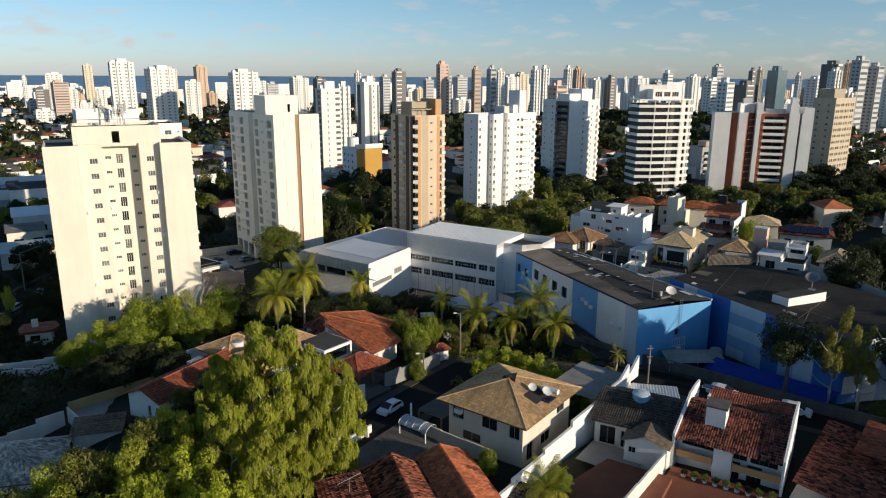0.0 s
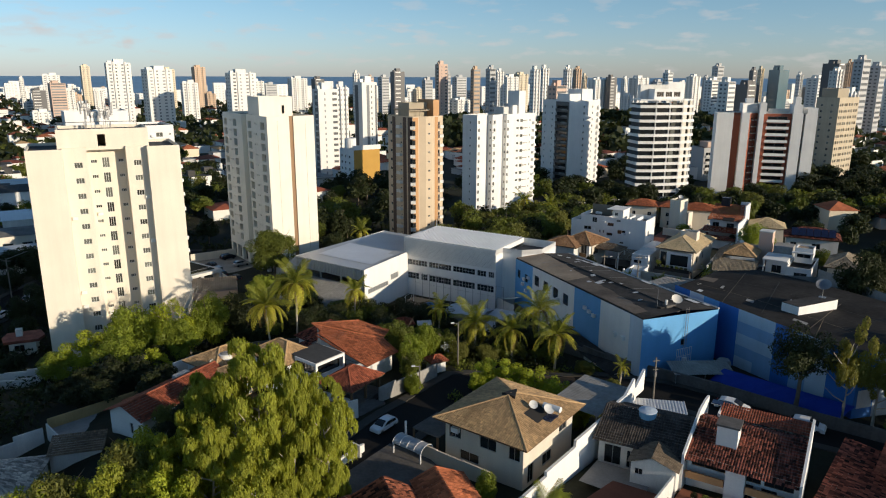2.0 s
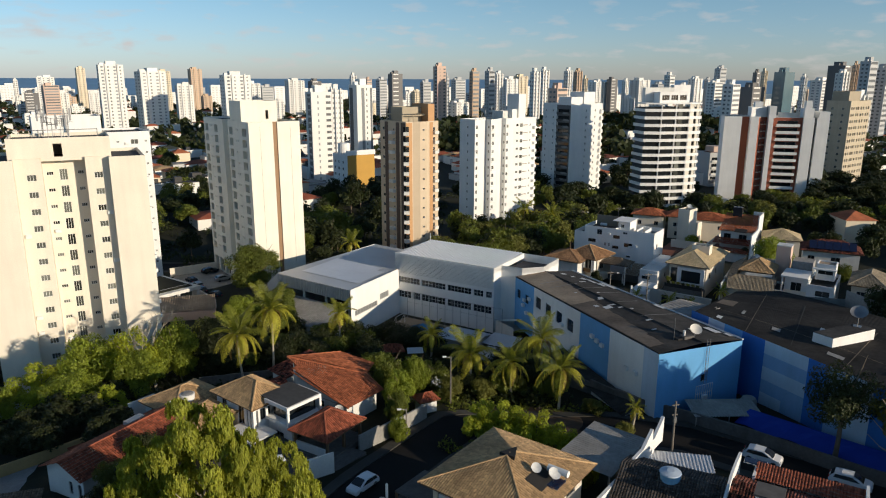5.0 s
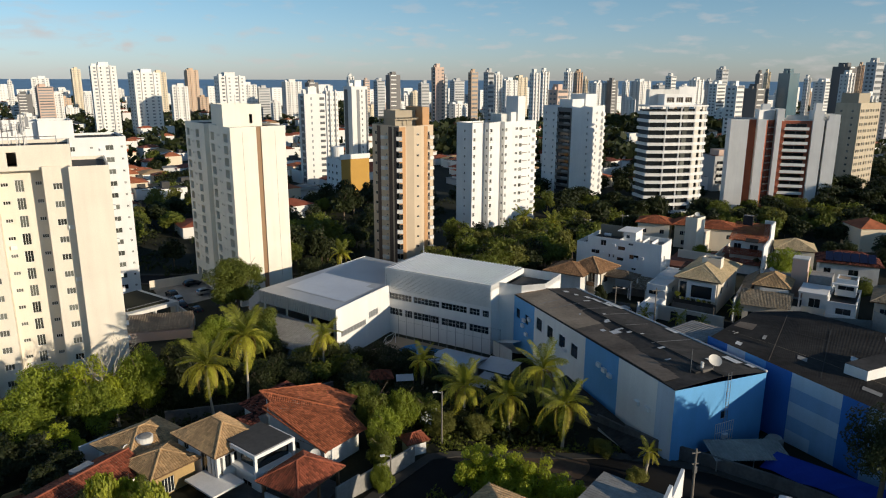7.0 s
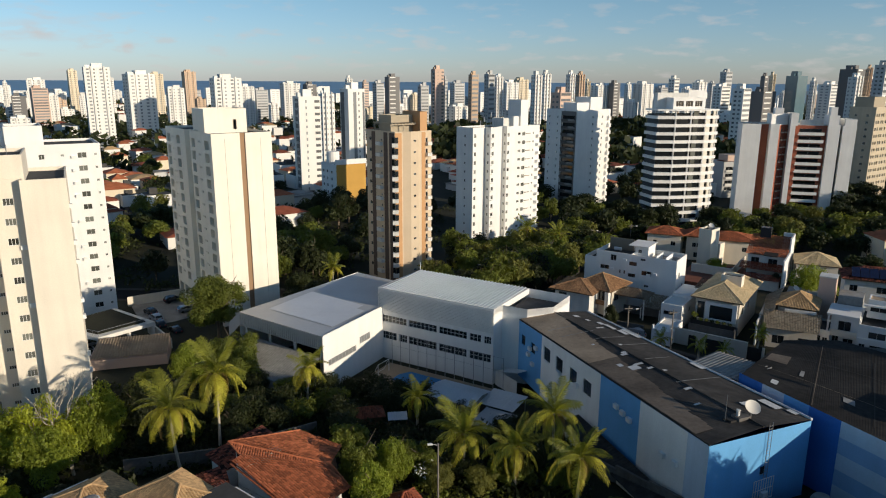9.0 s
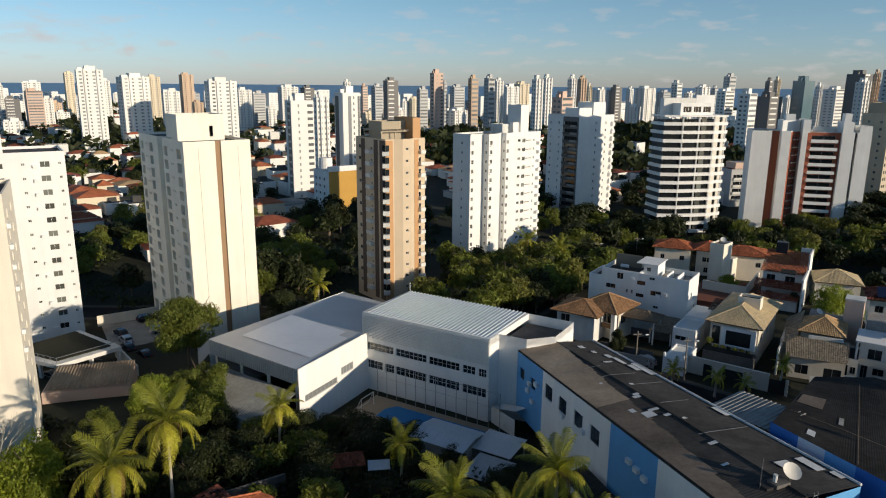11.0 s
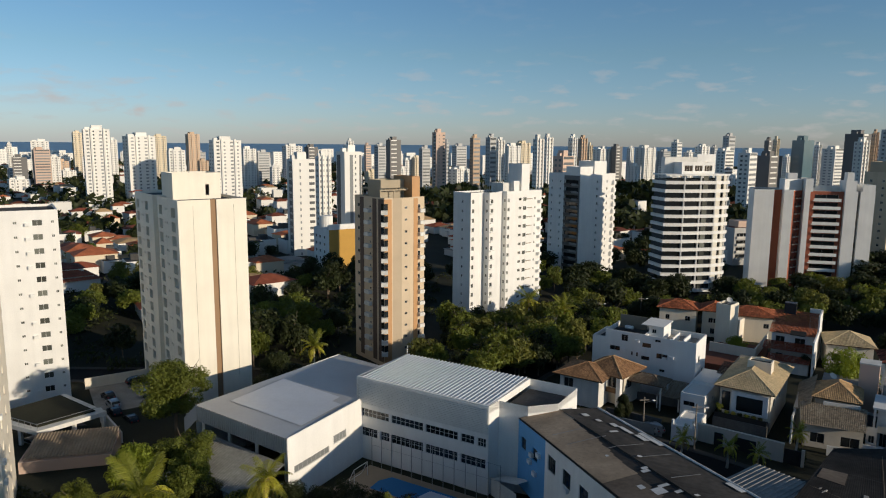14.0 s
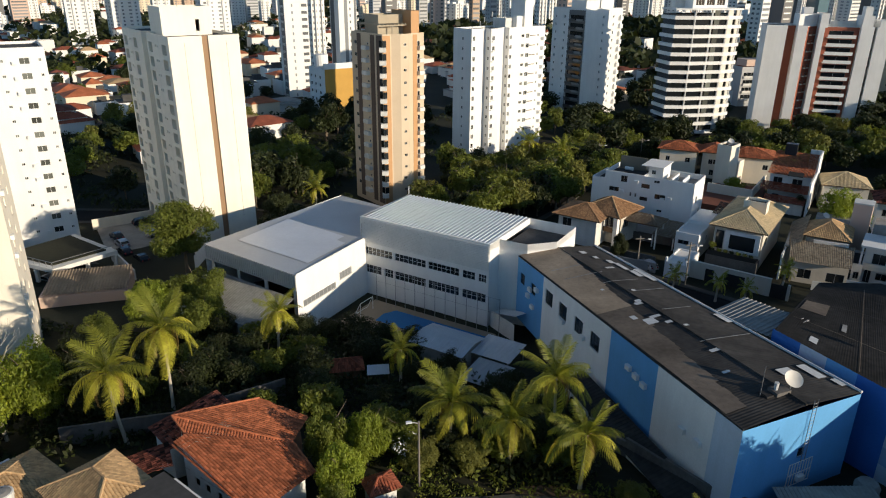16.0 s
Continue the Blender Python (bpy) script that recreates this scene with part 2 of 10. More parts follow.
M_("solar", (0.012, 0.018, 0.05), 0.15, 0.0, grain=0.0, spec=0.8)
M_("banner", (0.01, 0.045, 0.33), 0.7, 0.12, 0.4, 0.05, 5)
M_("bark", (0.16, 0.125, 0.09), 0.95, 0.25, 0.8, 0.2, 7, bump=0.2)
M_("bark_pale", (0.42, 0.37, 0.30), 0.9, 0.2, 0.8, 0.2, 7)
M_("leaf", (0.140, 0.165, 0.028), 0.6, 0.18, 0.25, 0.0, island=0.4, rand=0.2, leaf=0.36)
M_("leaf_bright", (0.210, 0.255, 0.030), 0.55, 0.18, 0.3, 0.0, island=0.4, rand=0.15, leaf=0.38)
# lit leaf copy: yellow-green raised so that sunlight is in the colour
M_("leaf_lime", (0.33, 0.37, 0.034), 0.6, 0.18, 0.3, 0.0, island=0.4, rand=0.15, leaf=0.38)
# shaded copy of leaf: near-black green with the shade put into the colour
M_("leaf_dark_shade", (0.028, 0.037, 0.010), 0.6, 0.2, 0.25, 0.0, island=0.35, rand=0.2, leaf=0.22)
M_("leaf_olive", (0.160, 0.165, 0.036), 0.65, 0.18, 0.25, 0.0, island=0.35, rand=0.15, leaf=0.28)
M_("leaf_euc", (0.300, 0.320, 0.040), 0.6, 0.22, 0.5, 0.0, island=0.4, leaf=0.38)
M_("leaf_yellow", (0.20, 0.19, 0.035), 0.6, 0.15, 0.4, 0.0, island=0.3, leaf=0.3)
M_("frond", (0.38, 0.36, 0.04), 0.5, 0.15, 0.6, 0.0, island=0.4, rand=0.4, leaf=0.30)
M_("frond_green", (0.20, 0.215, 0.03), 0.5, 0.15, 0.6, 0.0, island=0.3, rand=0.25, leaf=0.4)
M_("frond_dry", (0.26, 0.17, 0.06), 0.7, 0.15, 0.6, 0.0, island=0.2, leaf=0.25)
M_("flower", (0.75, 0.74, 0.70), 0.7, 0.05, 1, 0.0)
# ground tone lowered so that its colour holds part of the shade
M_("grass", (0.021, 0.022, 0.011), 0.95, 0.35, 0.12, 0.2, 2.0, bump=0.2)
M_("sea", (0.17, 0.29, 0.42), 0.5, 0.1, 0.003, 0.0)

# ---- mesh helpers ----


class MB:
    """Collects faces for one mesh."""

    def __init__(self):
        self.v, self.f = [], []

    def face(self, *pts):
        i = len(self.v)
        self.v.extend(tuple(p) for p in pts)
        self.f.append(tuple(range(i, i + len(pts))))
        return self

    def grid(self, rows, close=False):
        """Quads between rows of points of equal length."""
        i, k = len(self.v), len(rows[0])
        for r in rows:
            self.v.extend(tuple(p) for p in r)
        for a in range(len(rows) - 1):
            for c in range(k if close else k - 1):
                d = (c + 1) % k
                self.f.append((i + a * k + c, i + a * k + d, i + a * k + k + d, i + a * k + k + c))

    def box(self, x0, y0, z0, x1, y1, z1):
        a, b, c, d = (x0, y0, z0), (x1, y0, z0), (x1, y1, z0), (x0, y1, z0)
        e, f, g, h = (x0, y0, z1), (x1, y0, z1), (x1, y1, z1), (x0, y1, z1)
        i = len(self.v)
        self.v += [a, b, c, d, e, f, g, h]
        for q in ((0, 3, 2, 1), (4, 5, 6, 7), (0, 1, 5, 4), (1, 2, 6, 5), (2, 3, 7, 6), (3, 0, 4, 7)):
            self.f.append(tuple(i + j for j in q))
        return self

    def prism(self, poly, z0, z1, top=True, bottom=True):
        n = len(poly)
        for i in range(n):
            (x0, y0), (x1, y1) = poly[i], poly[(i + 1) % n]
            self.face((x0, y0, z0), (x1, y1, z0), (x1, y1, z1), (x0, y0, z1))
        if top:
            self.face(*[(x, y, z1) for x, y in poly])
        if bottom:
            self.face(*[(x, y, z0) for x, y in reversed(poly)])
        return self

    def tube(self, pts, radii, n=6, cap=True):
        rows = []
        for i, p in enumerate(pts):
            a, b = Vector(pts[max(i - 1, 0)]), Vector(pts[min(i + 1, len(pts) - 1)])
            q = (b - a).to_track_quat("Z", "Y")
            rows.append([Vector(p) + q @ Vector((math.cos(2 * math.pi * k / n) * radii[i], math.sin(2 * math.pi * k / n) * radii[i], 0)) for k in range(n)])
        self.grid(rows, True)
        if cap:
            self.face(*reversed(rows[0]))
            self.face(*rows[-1])
        return self

    def wall(self, p0, p1, z0, z1, holes=(), depth=0.15):
        """An upright wall face from p0 to p1 (outside to the right), with holes (u0, u1, v0, v1) that have reveals of the given depth."""
        ux, uy = p1[0] - p0[0], p1[1] - p0[1]
        ln = math.hypot(ux, uy)
        ux, uy = ux / ln, uy / ln
        nx, ny = -uy * depth, ux * depth

        def at(u, v, inn=0):
            return (p0[0] + ux * u + nx * inn, p0[1] + uy * u + ny * inn, z0 + v)
        us = sorted({0.0, ln, *[round(h[0], 4) for h in holes], *[round(h[1], 4) for h in holes]})
        vs = sorted({0.0, z1 - z0, *[round(h[2], 4) for h in holes], *[round(h[3], 4) for h in holes]})
        for a, b in zip(us, us[1:]):
            run = None
            for c, d in zip(vs, vs[1:]):
                mu, mv = (a + b) / 2, (c + d) / 2
                if any(h[0] < mu < h[1] and h[2] < mv < h[3] for h in holes):
                    if run is not None:
                        self.face(at(a, run), at(b, run), at(b, c), at(a, c))
                        run = None
                elif run is None:
                    run = c
            if run is not None:
                self.face(at(a, run), at(b, run), at(b, z1 - z0), at(a, z1 - z0))
        for a, b, c, d in holes:
            self.face(at(a, c), at(b, c), at(b, c, 1), at(a, c, 1))
            self.face(at(b, c), at(b, d), at(b, d, 1), at(b, c, 1))
            self.face(at(b, d), at(a, d), at(a, d, 1), at(b, d, 1))
            self.face(at(a, d), at(a, c), at(a, c, 1), at(a, d, 1))
        return self

    def mesh(self, name):
        me = bpy.data.meshes.new(name)
        me.from_pydata(self.v, [], self.f)
        me.update()
        return me


def thing(name, label, category, at=(0, 0, 0), turn=0.0, group="", kind=""):
    ob = new(name)
    ob.matrix_world = pose(*at, 0, 0, turn)
    return tagged(ob, label, category, group, kind)


def part(name, mb, material, parent=None, label="", smooth=False):
    me = mb.mesh(name) if isinstance(mb, MB) else mb
    if not me.materials:
        me.materials.append(M[material])
    if smooth:
        me.polygons.foreach_set("use_smooth", [True] * len(me.polygons))
    ob = new(name, me)
    if parent is not None:
        ob.parent = parent
    if label:
        tagged(ob, label)
    return ob


def solo(name, mb, material, label, category, kind="", group="", smooth=False):
    return tagged(part(name, mb, material, None, label, smooth), "", category, group, kind)


def put_shared(name, me, parent, m):
    ob = new(name, me)
    ob.parent = parent
    ob.matrix_local = m
    return ob


cache = {}


def window_mesh(w, h, cols, rows, fmat):
    key = ("frame", round(w, 2), round(h, 2), cols, rows, fmat)
    if key not in cache:
        t = 0.05
        xs, zs = [0.0], [0.0, t]
        for i in range(cols + 1):
            x = (w - t) * i / cols
            xs += [x, x + t] if i else [t]
        for j in range(1, rows):
            zs += [h * j / rows - 0.02, h * j / rows + 0.02]
        zs += [h - t, h]
        solid = lambda i, j: 0 <= i < len(xs) - 1 and 0 <= j < len(zs) - 1 and (i % 2 == 0 or j % 2 == 0)
        b = MB()
        b.v = [(x, y, z) for y in (0.0, 0.06) for z in zs for x in xs]
        vi = lambda i, j, k: k * len(xs) * len(zs) + j * len(xs) + i
        for i in range(len(xs) - 1):
            for j in range(len(zs) - 1):
                if not solid(i, j):
                    continue
                b.f.append((vi(i, j, 0), vi(i + 1, j, 0), vi(i + 1, j + 1, 0), vi(i, j + 1, 0)))
                for di, dj, p, q in ((-1, 0, (i, j + 1), (i, j)), (1, 0, (i + 1, j), (i + 1, j + 1)), (0, -1, (i, j), (i + 1, j)), (0, 1, (i + 1, j + 1), (i, j + 1))):
                    if not solid(i + di, j + dj):
                        b.f.append((vi(*p, 0), vi(*p, 1), vi(*q, 1), vi(*q, 0)))
        me = b.mesh("window")
        me.materials.append(M[fmat])
        cache[key] = me
    return cache[key]


def pane_mesh(w, h, gmat):
    key = ("pane", round(w, 2), round(h, 2), gmat)
    if key not in cache:
        me = MB().box(0.02, 0.02, 0.02, w - 0.02, 0.04, h - 0.02).mesh("pane")
        me.materials.append(M[gmat])
        cache[key] = me
    return cache[key]


def window(parent, p0, p1, z0, hole, depth=0.15, cols=2, rows=1, fmat="alu", gmat="glass"):
    """A framed window with its pane at the back of a hole of a wall."""
    a = math.atan2(p1[1] - p0[1], p1[0] - p0[0])
    u, v, w, h = hole[0], hole[2], hole[1] - hole[0], hole[3] - hole[2]
    inn = depth - 0.07
    m = pose(p0[0] + math.cos(a) * u - math.sin(a) * inn, p0[1] + math.sin(a) * u + math.cos(a) * inn, z0 + v, 0, 0, math.degrees(a))
    ob = put_shared("window", window_mesh(w, h, cols, rows, fmat), parent, m)
    put_shared("pane", pane_mesh(w, h, gmat), ob, Matrix())
    return ob


def tiles(b, pts, pitch=0.26, course=0.42, amp=0.085):
    """Rows of clay tiles on a flat convex roof face. pts[0] to pts[1] is the eave."""
    o, e = Vector(pts[0]), Vector(pts[1])
    u = (e - o).normalized()
    nrm = u.cross(Vector(pts[2]) - o).normalized()
    if nrm.z < 0:
        nrm = -nrm
    s = nrm.cross(u).normalized()
    if s.z < 0:
        s = -s
    poly = [((Vector(p) - o).dot(u), (Vector(p) - o).dot(s)) for p in pts]
    lo, hi = min(p[0] for p in poly), max(p[0] for p in poly)

    def span(x):
        ys = []
        for (x0, y0), (x1, y1) in zip(poly, poly[1:] + poly[:1]):
            if abs(x1 - x0) > 1e-6 and min(x0, x1) - 1e-6 <= x <= max(x0, x1) + 1e-6:
                ys.append(y0 + (y1 - y0) * (x - x0) / (x1 - x0))
        return (min(ys), max(ys)) if ys else (0, 0)
    n = max(1, round((hi - lo) / pitch))
    for i in range(n):
        x0 = lo + (hi - lo) * i / n
        w = (hi - lo) / n
        xs = (x0, x0 + w * 0.2, x0 + w * 0.5, x0 + w * 0.8, x0 + w)
        a, c = span(x0 + w * 0.5)
        if c - a < 0.1:
            continue
        k = max(1, round((c - a) / course)) if course else 1
        rng = [span(x) for x in xs]
        for j in range(k):
            va, vb = j / k, (j + 1) / k
            low, up = [], []
            for x, (p, q), hgt in zip(xs, rng, (0, amp * 0.8, amp, amp * 0.8, 0)):
                lift = 0.03 if course else 0.0
                low.append(o + u * x + s * (p + (q - p) * va) + nrm * (hgt + lift))
                up.append(o + u * x + s * (p + (q - p) * vb) + nrm * hgt)
            b.grid([low, up])


def hip_roof(parent, x0, y0, x1, y1, z, rise, material, over=0.5, pitch=0.26, course=0.42, axis=None, under="wood", ridge_mat=None):
    """A hipped roof on a rectangle of the parent's own frame, with ridge caps and a soffit."""
    x0, y0, x1, y1 = x0 - over, y0 - over, x1 + over, y1 + over
    w, d = x1 - x0, y1 - y0
    c = min(w, d) / 2
    if w >= d:
        ra, rb = Vector((x0 + c, (y0 + y1) / 2, z + rise)), Vector((x1 - c, (y0 + y1) / 2, z + rise))
    else:
        ra, rb = Vector(((x0 + x1) / 2, y0 + c, z + rise)), Vector(((x0 + x1) / 2, y1 - c, z + rise))
    A, B, C, D = Vector((x0, y0, z)), Vector((x1, y0, z)), Vector((x1, y1, z)), Vector((x0, y1, z))
    b = MB()
    if (rb - ra).length < 0.05:
        fs = [(A, B, ra), (B, C, ra), (C, D, ra), (D, A, ra)]
        hips = [(A, ra), (B, ra), (C, ra), (D, ra)]
    elif w >= d:
        fs = [(A, B, rb, ra), (B, C, rb), (C, D, ra, rb), (D, A, ra)]
        hips = [(A, ra), (B, rb), (C, rb), (D, ra), (ra, rb)]
    else:
        fs = [(A, B, ra), (B, C, rb, ra), (C, D, rb), (D, A, ra, rb)]
        hips = [(A, ra), (B, ra), (C, rb), (D, rb), (ra, rb)]
    for f in fs:
        tiles(b, f, pitch, course)
    roof = part("roof", b, material, parent)
    for p, q in hips:
        k = max(2, round((q - p).length / 0.4))
        r = MB().tube([p.lerp(q, i / k) + Vector((0, 0, 0.04)) for i in range(k + 1)], [0.13 if i % 2 else 0.10 for i in range(k + 1)], 6)
        part("ridge_cap", r, ridge_mat or material, roof)
    s = MB()
    s.box(x0 + 0.06, y0 + 0.06, z - 0.14, x1 - 0.06, y1 - 0.06, z - 0.02)
    part("soffit", s, under, roof)
    return roof


def ribbed(b, o, u, v, n, amp):
    """A ribbed metal sheet from corner o along u, with the ribs running along v."""
    o, u, v = Vector(o), Vector(u), Vector(v)
    nrm = u.cross(v).normalized()
    lo, hi = [], []
    for i in range(n):
        for f, h in ((0.0, 0), (0.62, 0), (0.72, amp), (0.9, amp)):
            p = o + u * ((i + f) / n) + nrm * h
            lo.append(p)
            hi.append(p + v)
    lo.append(o + u)
    hi.append(o + u + v)
    b.grid([lo, hi])
    return b


# ---- plants ----


def blob_points(rng, n, squash=(1, 1, 1)):
    p = rng.normal(size=(n, 3))
    p /= np.linalg.norm(p, axis=1)[:, None]
    return p * np.array(squash)


def crown_mesh(name, seed, clumps, leaves, leaf, material, spread=1.0, tall=0.8, clump=0.42, droop=0.0, small=False):
    """A crown about 2 across and centred on the origin: clumps of small bent leaves over an uneven form, with gaps."""
    rng = np.random.default_rng(seed)
    cen = blob_points(rng, clumps) * (rng.random(clumps) ** 0.45)[:, None] * (1 - clump * 0.6) * np.array([spread, spread, tall])
    cen[:, 2] = np.where(cen[:, 2] < 0, cen[:, 2] * 0.7, cen[:, 2])
    rad = clump * (0.55 + 0.6 * rng.random(clumps))
    which = rng.choice(clumps, leaves, p=rad ** 2 / (rad ** 2).sum())
    q = blob_points(rng, leaves)
    r = 0.72 + 0.36 * rng.random(leaves)
    pos = cen[which] + q * (rad[which] * r)[:, None] * np.array([1, 1, 0.8])
    pos[:, 2] -= droop * rng.random(leaves) ** 2
    nrm = q + rng.normal(size=(leaves, 3)) * 0.55 + np.array([0, 0, 0.35])
    nrm /= np.linalg.norm(nrm, axis=1)[:, None]
    ref = rng.normal(size=(leaves, 3))
    if droop:
        ref = ref * 0.4 + np.array([0, 0, -1.0])
    a = ref - nrm * (ref * nrm).sum(1)[:, None]
    a /= np.linalg.norm(a, axis=1)[:, None]
    b = np.cross(nrm, a)
    s = leaf * (0.6 + 0.8 * rng.random(leaves))[:, None]
    tip, base, l, rr = pos + a * s, pos - a * s, pos + b * s * 0.5 + nrm * s * 0.18, pos - b * s * 0.5 + nrm * s * 0.18
    me = bpy.data.meshes.new(name)
    if small:
        v = np.stack([base - b * s * 0.5, base + b * s * 0.5, tip], 1).reshape(-1, 3)
        f = np.arange(leaves * 3).reshape(-1, 3)
    else:
        v = np.stack([base, rr, tip, l], 1).reshape(-1, 3)
        k = np.arange(leaves) * 4
        f = np.concatenate([np.stack([k, k + 1, k + 2], 1), np.stack([k, k + 2, k + 3], 1)])
    me.from_pydata(v.tolist(), [], f.tolist())
    me.update()
    me.materials.append(M[material])
    return me


def trunk_mesh(seed, height, radius, material, limbs=5, spread=0.5, lean=0.05, base=0.5):
    rng = random.Random(seed)
    b = MB()
    lx, ly = rng.uniform(-lean, lean) * height, rng.uniform(-lean, lean) * height
    pts = [Vector((lx * f * f + rng.uniform(-1, 1) * 0.03 * height * f, ly * f * f + rng.uniform(-1, 1) * 0.03 * height * f, height * f)) for f in (0, 0.25, 0.5, 0.75, 1)]
    b.tube([pts[0] - Vector((0, 0, 0.4)), *pts], [radius * 1.35, radius * 1.2, radius * 0.9, radius * 0.75, radius * 0.5, radius * 0.2], 7)
    for i in range(limbs):
        f = base + (1 - base) * i / limbs
        k = min(3, int(f * 4))
        s = pts[k].lerp(pts[k + 1], f * 4 - k)
        a = rng.uniform(0, 6.283)
        ln = height * spread * rng.uniform(0.6, 1.0)
        d = Vector((math.cos(a), math.sin(a), rng.uniform(0.4, 0.9)))
        m1 = s + d * ln * 0.5
        e = m1 + (d + Vector((0, 0, 0.4))) * ln * 0.5
        b.tube([s, m1, e], [radius * 0.45, radius * 0.28, radius * 0.08], 5)
    me = b.mesh("trunk")
    me.materials.append(M[material])
    return me


def tree(x, y, z, height, width, crown, trunk, label, name="tree", group="", tall=None, turn=0.0, lift=0.58):
    """A tree: a trunk with limbs, scaled from a trunk of height 1, and a crown about 2 across scaled to width."""
    t = thing(name, label, "tree", (x, y, z), turn, group)
    put_shared("trunk", trunk, t, Matrix.Diagonal((height * 0.66, height * 0.66, height * 0.7, 1)))
    h = (tall if tall else height * (1 - lift) * 2) / 2
    put_shared("crown", crown, t, Matrix.Translation((0, 0, height - h)) @ Matrix.Diagonal((width / 2, width / 2, h * 1.1, 1)))
    return t


def frond_mesh(seed, length, drop, material, width=0.9):
    """A feather frond: a bowed rib with two rows of long hanging leaflets."""
    rng = random.Random(seed)
    b = MB()
    n = 58
    spine = []
    side = rng.uniform(-0.25, 0.25)
    for i in range(n + 1):
        f = i / n
        spine.append(Vector((length * (f - 0.20 * f * f * drop), side * length * f * f * 0.5, length * (0.34 * f - drop * 0.55 * f * f))))
    k = [int(n * j / 6) for j in range(7)]
    b.tube([spine[j] for j in k], [0.06, 0.05, 0.042, 0.034, 0.026, 0.016, 0.006], 4)
    for i in range(6, n + 1):
        f = i / n
        p = spine[i]
        t = (spine[i] - spine[i - 1]).normalized()
        across = t.cross(Vector((0, 0, 1))).normalized()
        down = across.cross(t).normalized()
        if down.z > 0:
            down = -down
        ln = width * (0.35 + 0.95 * math.sin(math.pi * min(1, f * 0.80 + 0.14))) * rng.uniform(0.8, 1.12)
        hang = 0.25 + 0.35 * drop * f
        for s in (-1, 1):
            out = (across * s * 0.86 + t * (0.55 + rng.uniform(-0.12, 0.12)) + down * (0.12 + hang * 0.25)).normalized()
            mid = p + out * ln * 0.55
            tip = mid + (out * (1 - hang * 0.6) + Vector((0, 0, -1)) * hang + across * s * rng.uniform(-0.1, 0.1)).normalized() * ln * 0.5
            wv = t * 0.028
            b.grid([[p - wv * 0.7, p + wv * 0.7], [mid - wv, mid + wv], [tip - wv * 0.15, tip + wv * 0.15]])
    me = b.mesh("frond")
    me.materials.append(M[material])
    return me

# ---- ground ----
KNOTS = (
    (-14, 71, 1.4), (-10, 91, 0.0), (18, 96, -0.6), (28, 88, -0.6), (0, 55, 1.6), (22, 60, 1.2), (-30, 84, 0.8), (-46, 72, 0.0), (-58, 64, -4.0),
    (-85, 106, -7.0), (-60, 112, -5.0), (-39, 108, -2.0), (-24, 137, -5.2), (-5, 134, -5.2), (10, 122, -3.0), (0, 101, -1.6), (28, 150, -4.2),
    (14, 186, -5.0), (46, 165, -4.8), (70, 215, -5.0), (-80, 172, -8.0), (-60, 164, -7.0), (-38, 198, -7.0), (-15, 246, -7.0), (40, 290, -8.0), (110, 325, -8.0), (60, 110, -2.0),
)
KN = np.array(KNOTS)


def gz(x, y):
    """Height of the ground."""
    d2 = (KN[:, 0] - x) ** 2 + (KN[:, 1] - y) ** 2 + 30.0
    w = 1 / d2 ** 1.6
    z = float((w * KN[:, 2]).sum() / w.sum())
    far = min(1.0, max(0.0, (math.hypot(x, y - 150) - 170) / 250))
    rise = 13.0 * math.exp(-(((x - 70) / 190) ** 2) - ((y - 590) / 120) ** 2)
    return z * (1 - far) - 11.0 * far + rise


def axis_steps(lo, a, b, hi, fine, grow=1.25):
    out = list(np.arange(a, b + 0.01, fine))
    s = fine
    while out[-1] < hi:
        s *= grow
        out.append(out[-1] + s)
    s = fine
    while out[0] > lo:
        s *= grow
        out.insert(0, out[0] - s)
    return out


GX, GY = axis_steps(-3500, -130, 90, 3500, 2.5), axis_steps(-500, 40, 230, 2600, 2.5)
gb = MB()
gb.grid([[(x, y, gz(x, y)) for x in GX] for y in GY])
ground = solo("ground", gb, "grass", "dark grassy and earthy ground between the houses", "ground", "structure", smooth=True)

sb = MB()
sb.grid([[(x, 1900, -11.5) for x in (-4500, 0, 4500)], [(x, 3200, 9) for x in (-4500, 0, 4500)], [(x, 4900, 27) for x in (-4500, 0, 4500)]])
solo("sea", sb, "sea", "blue-grey sea on the horizon behind the city", "sea", "structure")


def ribbon(name, pts, width, material, label, category, lift=0.07, edge=None):
    """A road or path laid on the ground along a line."""
    fine = []
    for (x0, y0), (x1, y1) in zip(pts, pts[1:]):
        k = max(1, int(math.hypot(x1 - x0, y1 - y0) / 2.0))
        fine += [(x0 + (x1 - x0) * i / k, y0 + (y1 - y0) * i / k) for i in range(k)]
    fine.append(pts[-1])
    rows, kerbs = [], ([], [])
    for i, (x, y) in enumerate(fine):
        a, b = fine[max(i - 2, 0)], fine[min(i + 2, len(fine) - 1)]
        tx, ty = b[0] - a[0], b[1] - a[1]
        ln = math.hypot(tx, ty)
        nx, ny = -ty / ln, tx / ln
        rows.append([(x + nx * width * f, y + ny * width * f, gz(x + nx * width * f, y + ny * width * f) + lift) for f in (-0.5, -0.25, 0, 0.25, 0.5)])
        if edge:
            for s, k in ((-1, 0), (1, 1)):
                kerbs[k].append([(x + nx * s * (width * 0.5 + o), y + ny * s * (width * 0.5 + o), gz(x + nx * s * width * 0.5, y + ny * s * width * 0.5) + h)
                                 for o, h in ((0, lift - 0.02), (0, lift + 0.13), (1.3, lift + 0.13), (1.3, -0.1))])
    b = MB()
    b.grid(rows)
    solo(name, b, material, label, category, "structure")
    if edge:
        for k in kerbs:
            b = MB()
            b.grid(k)
            solo("pavement", b, edge, "raised concrete pavement along the street", "pavement", "structure")


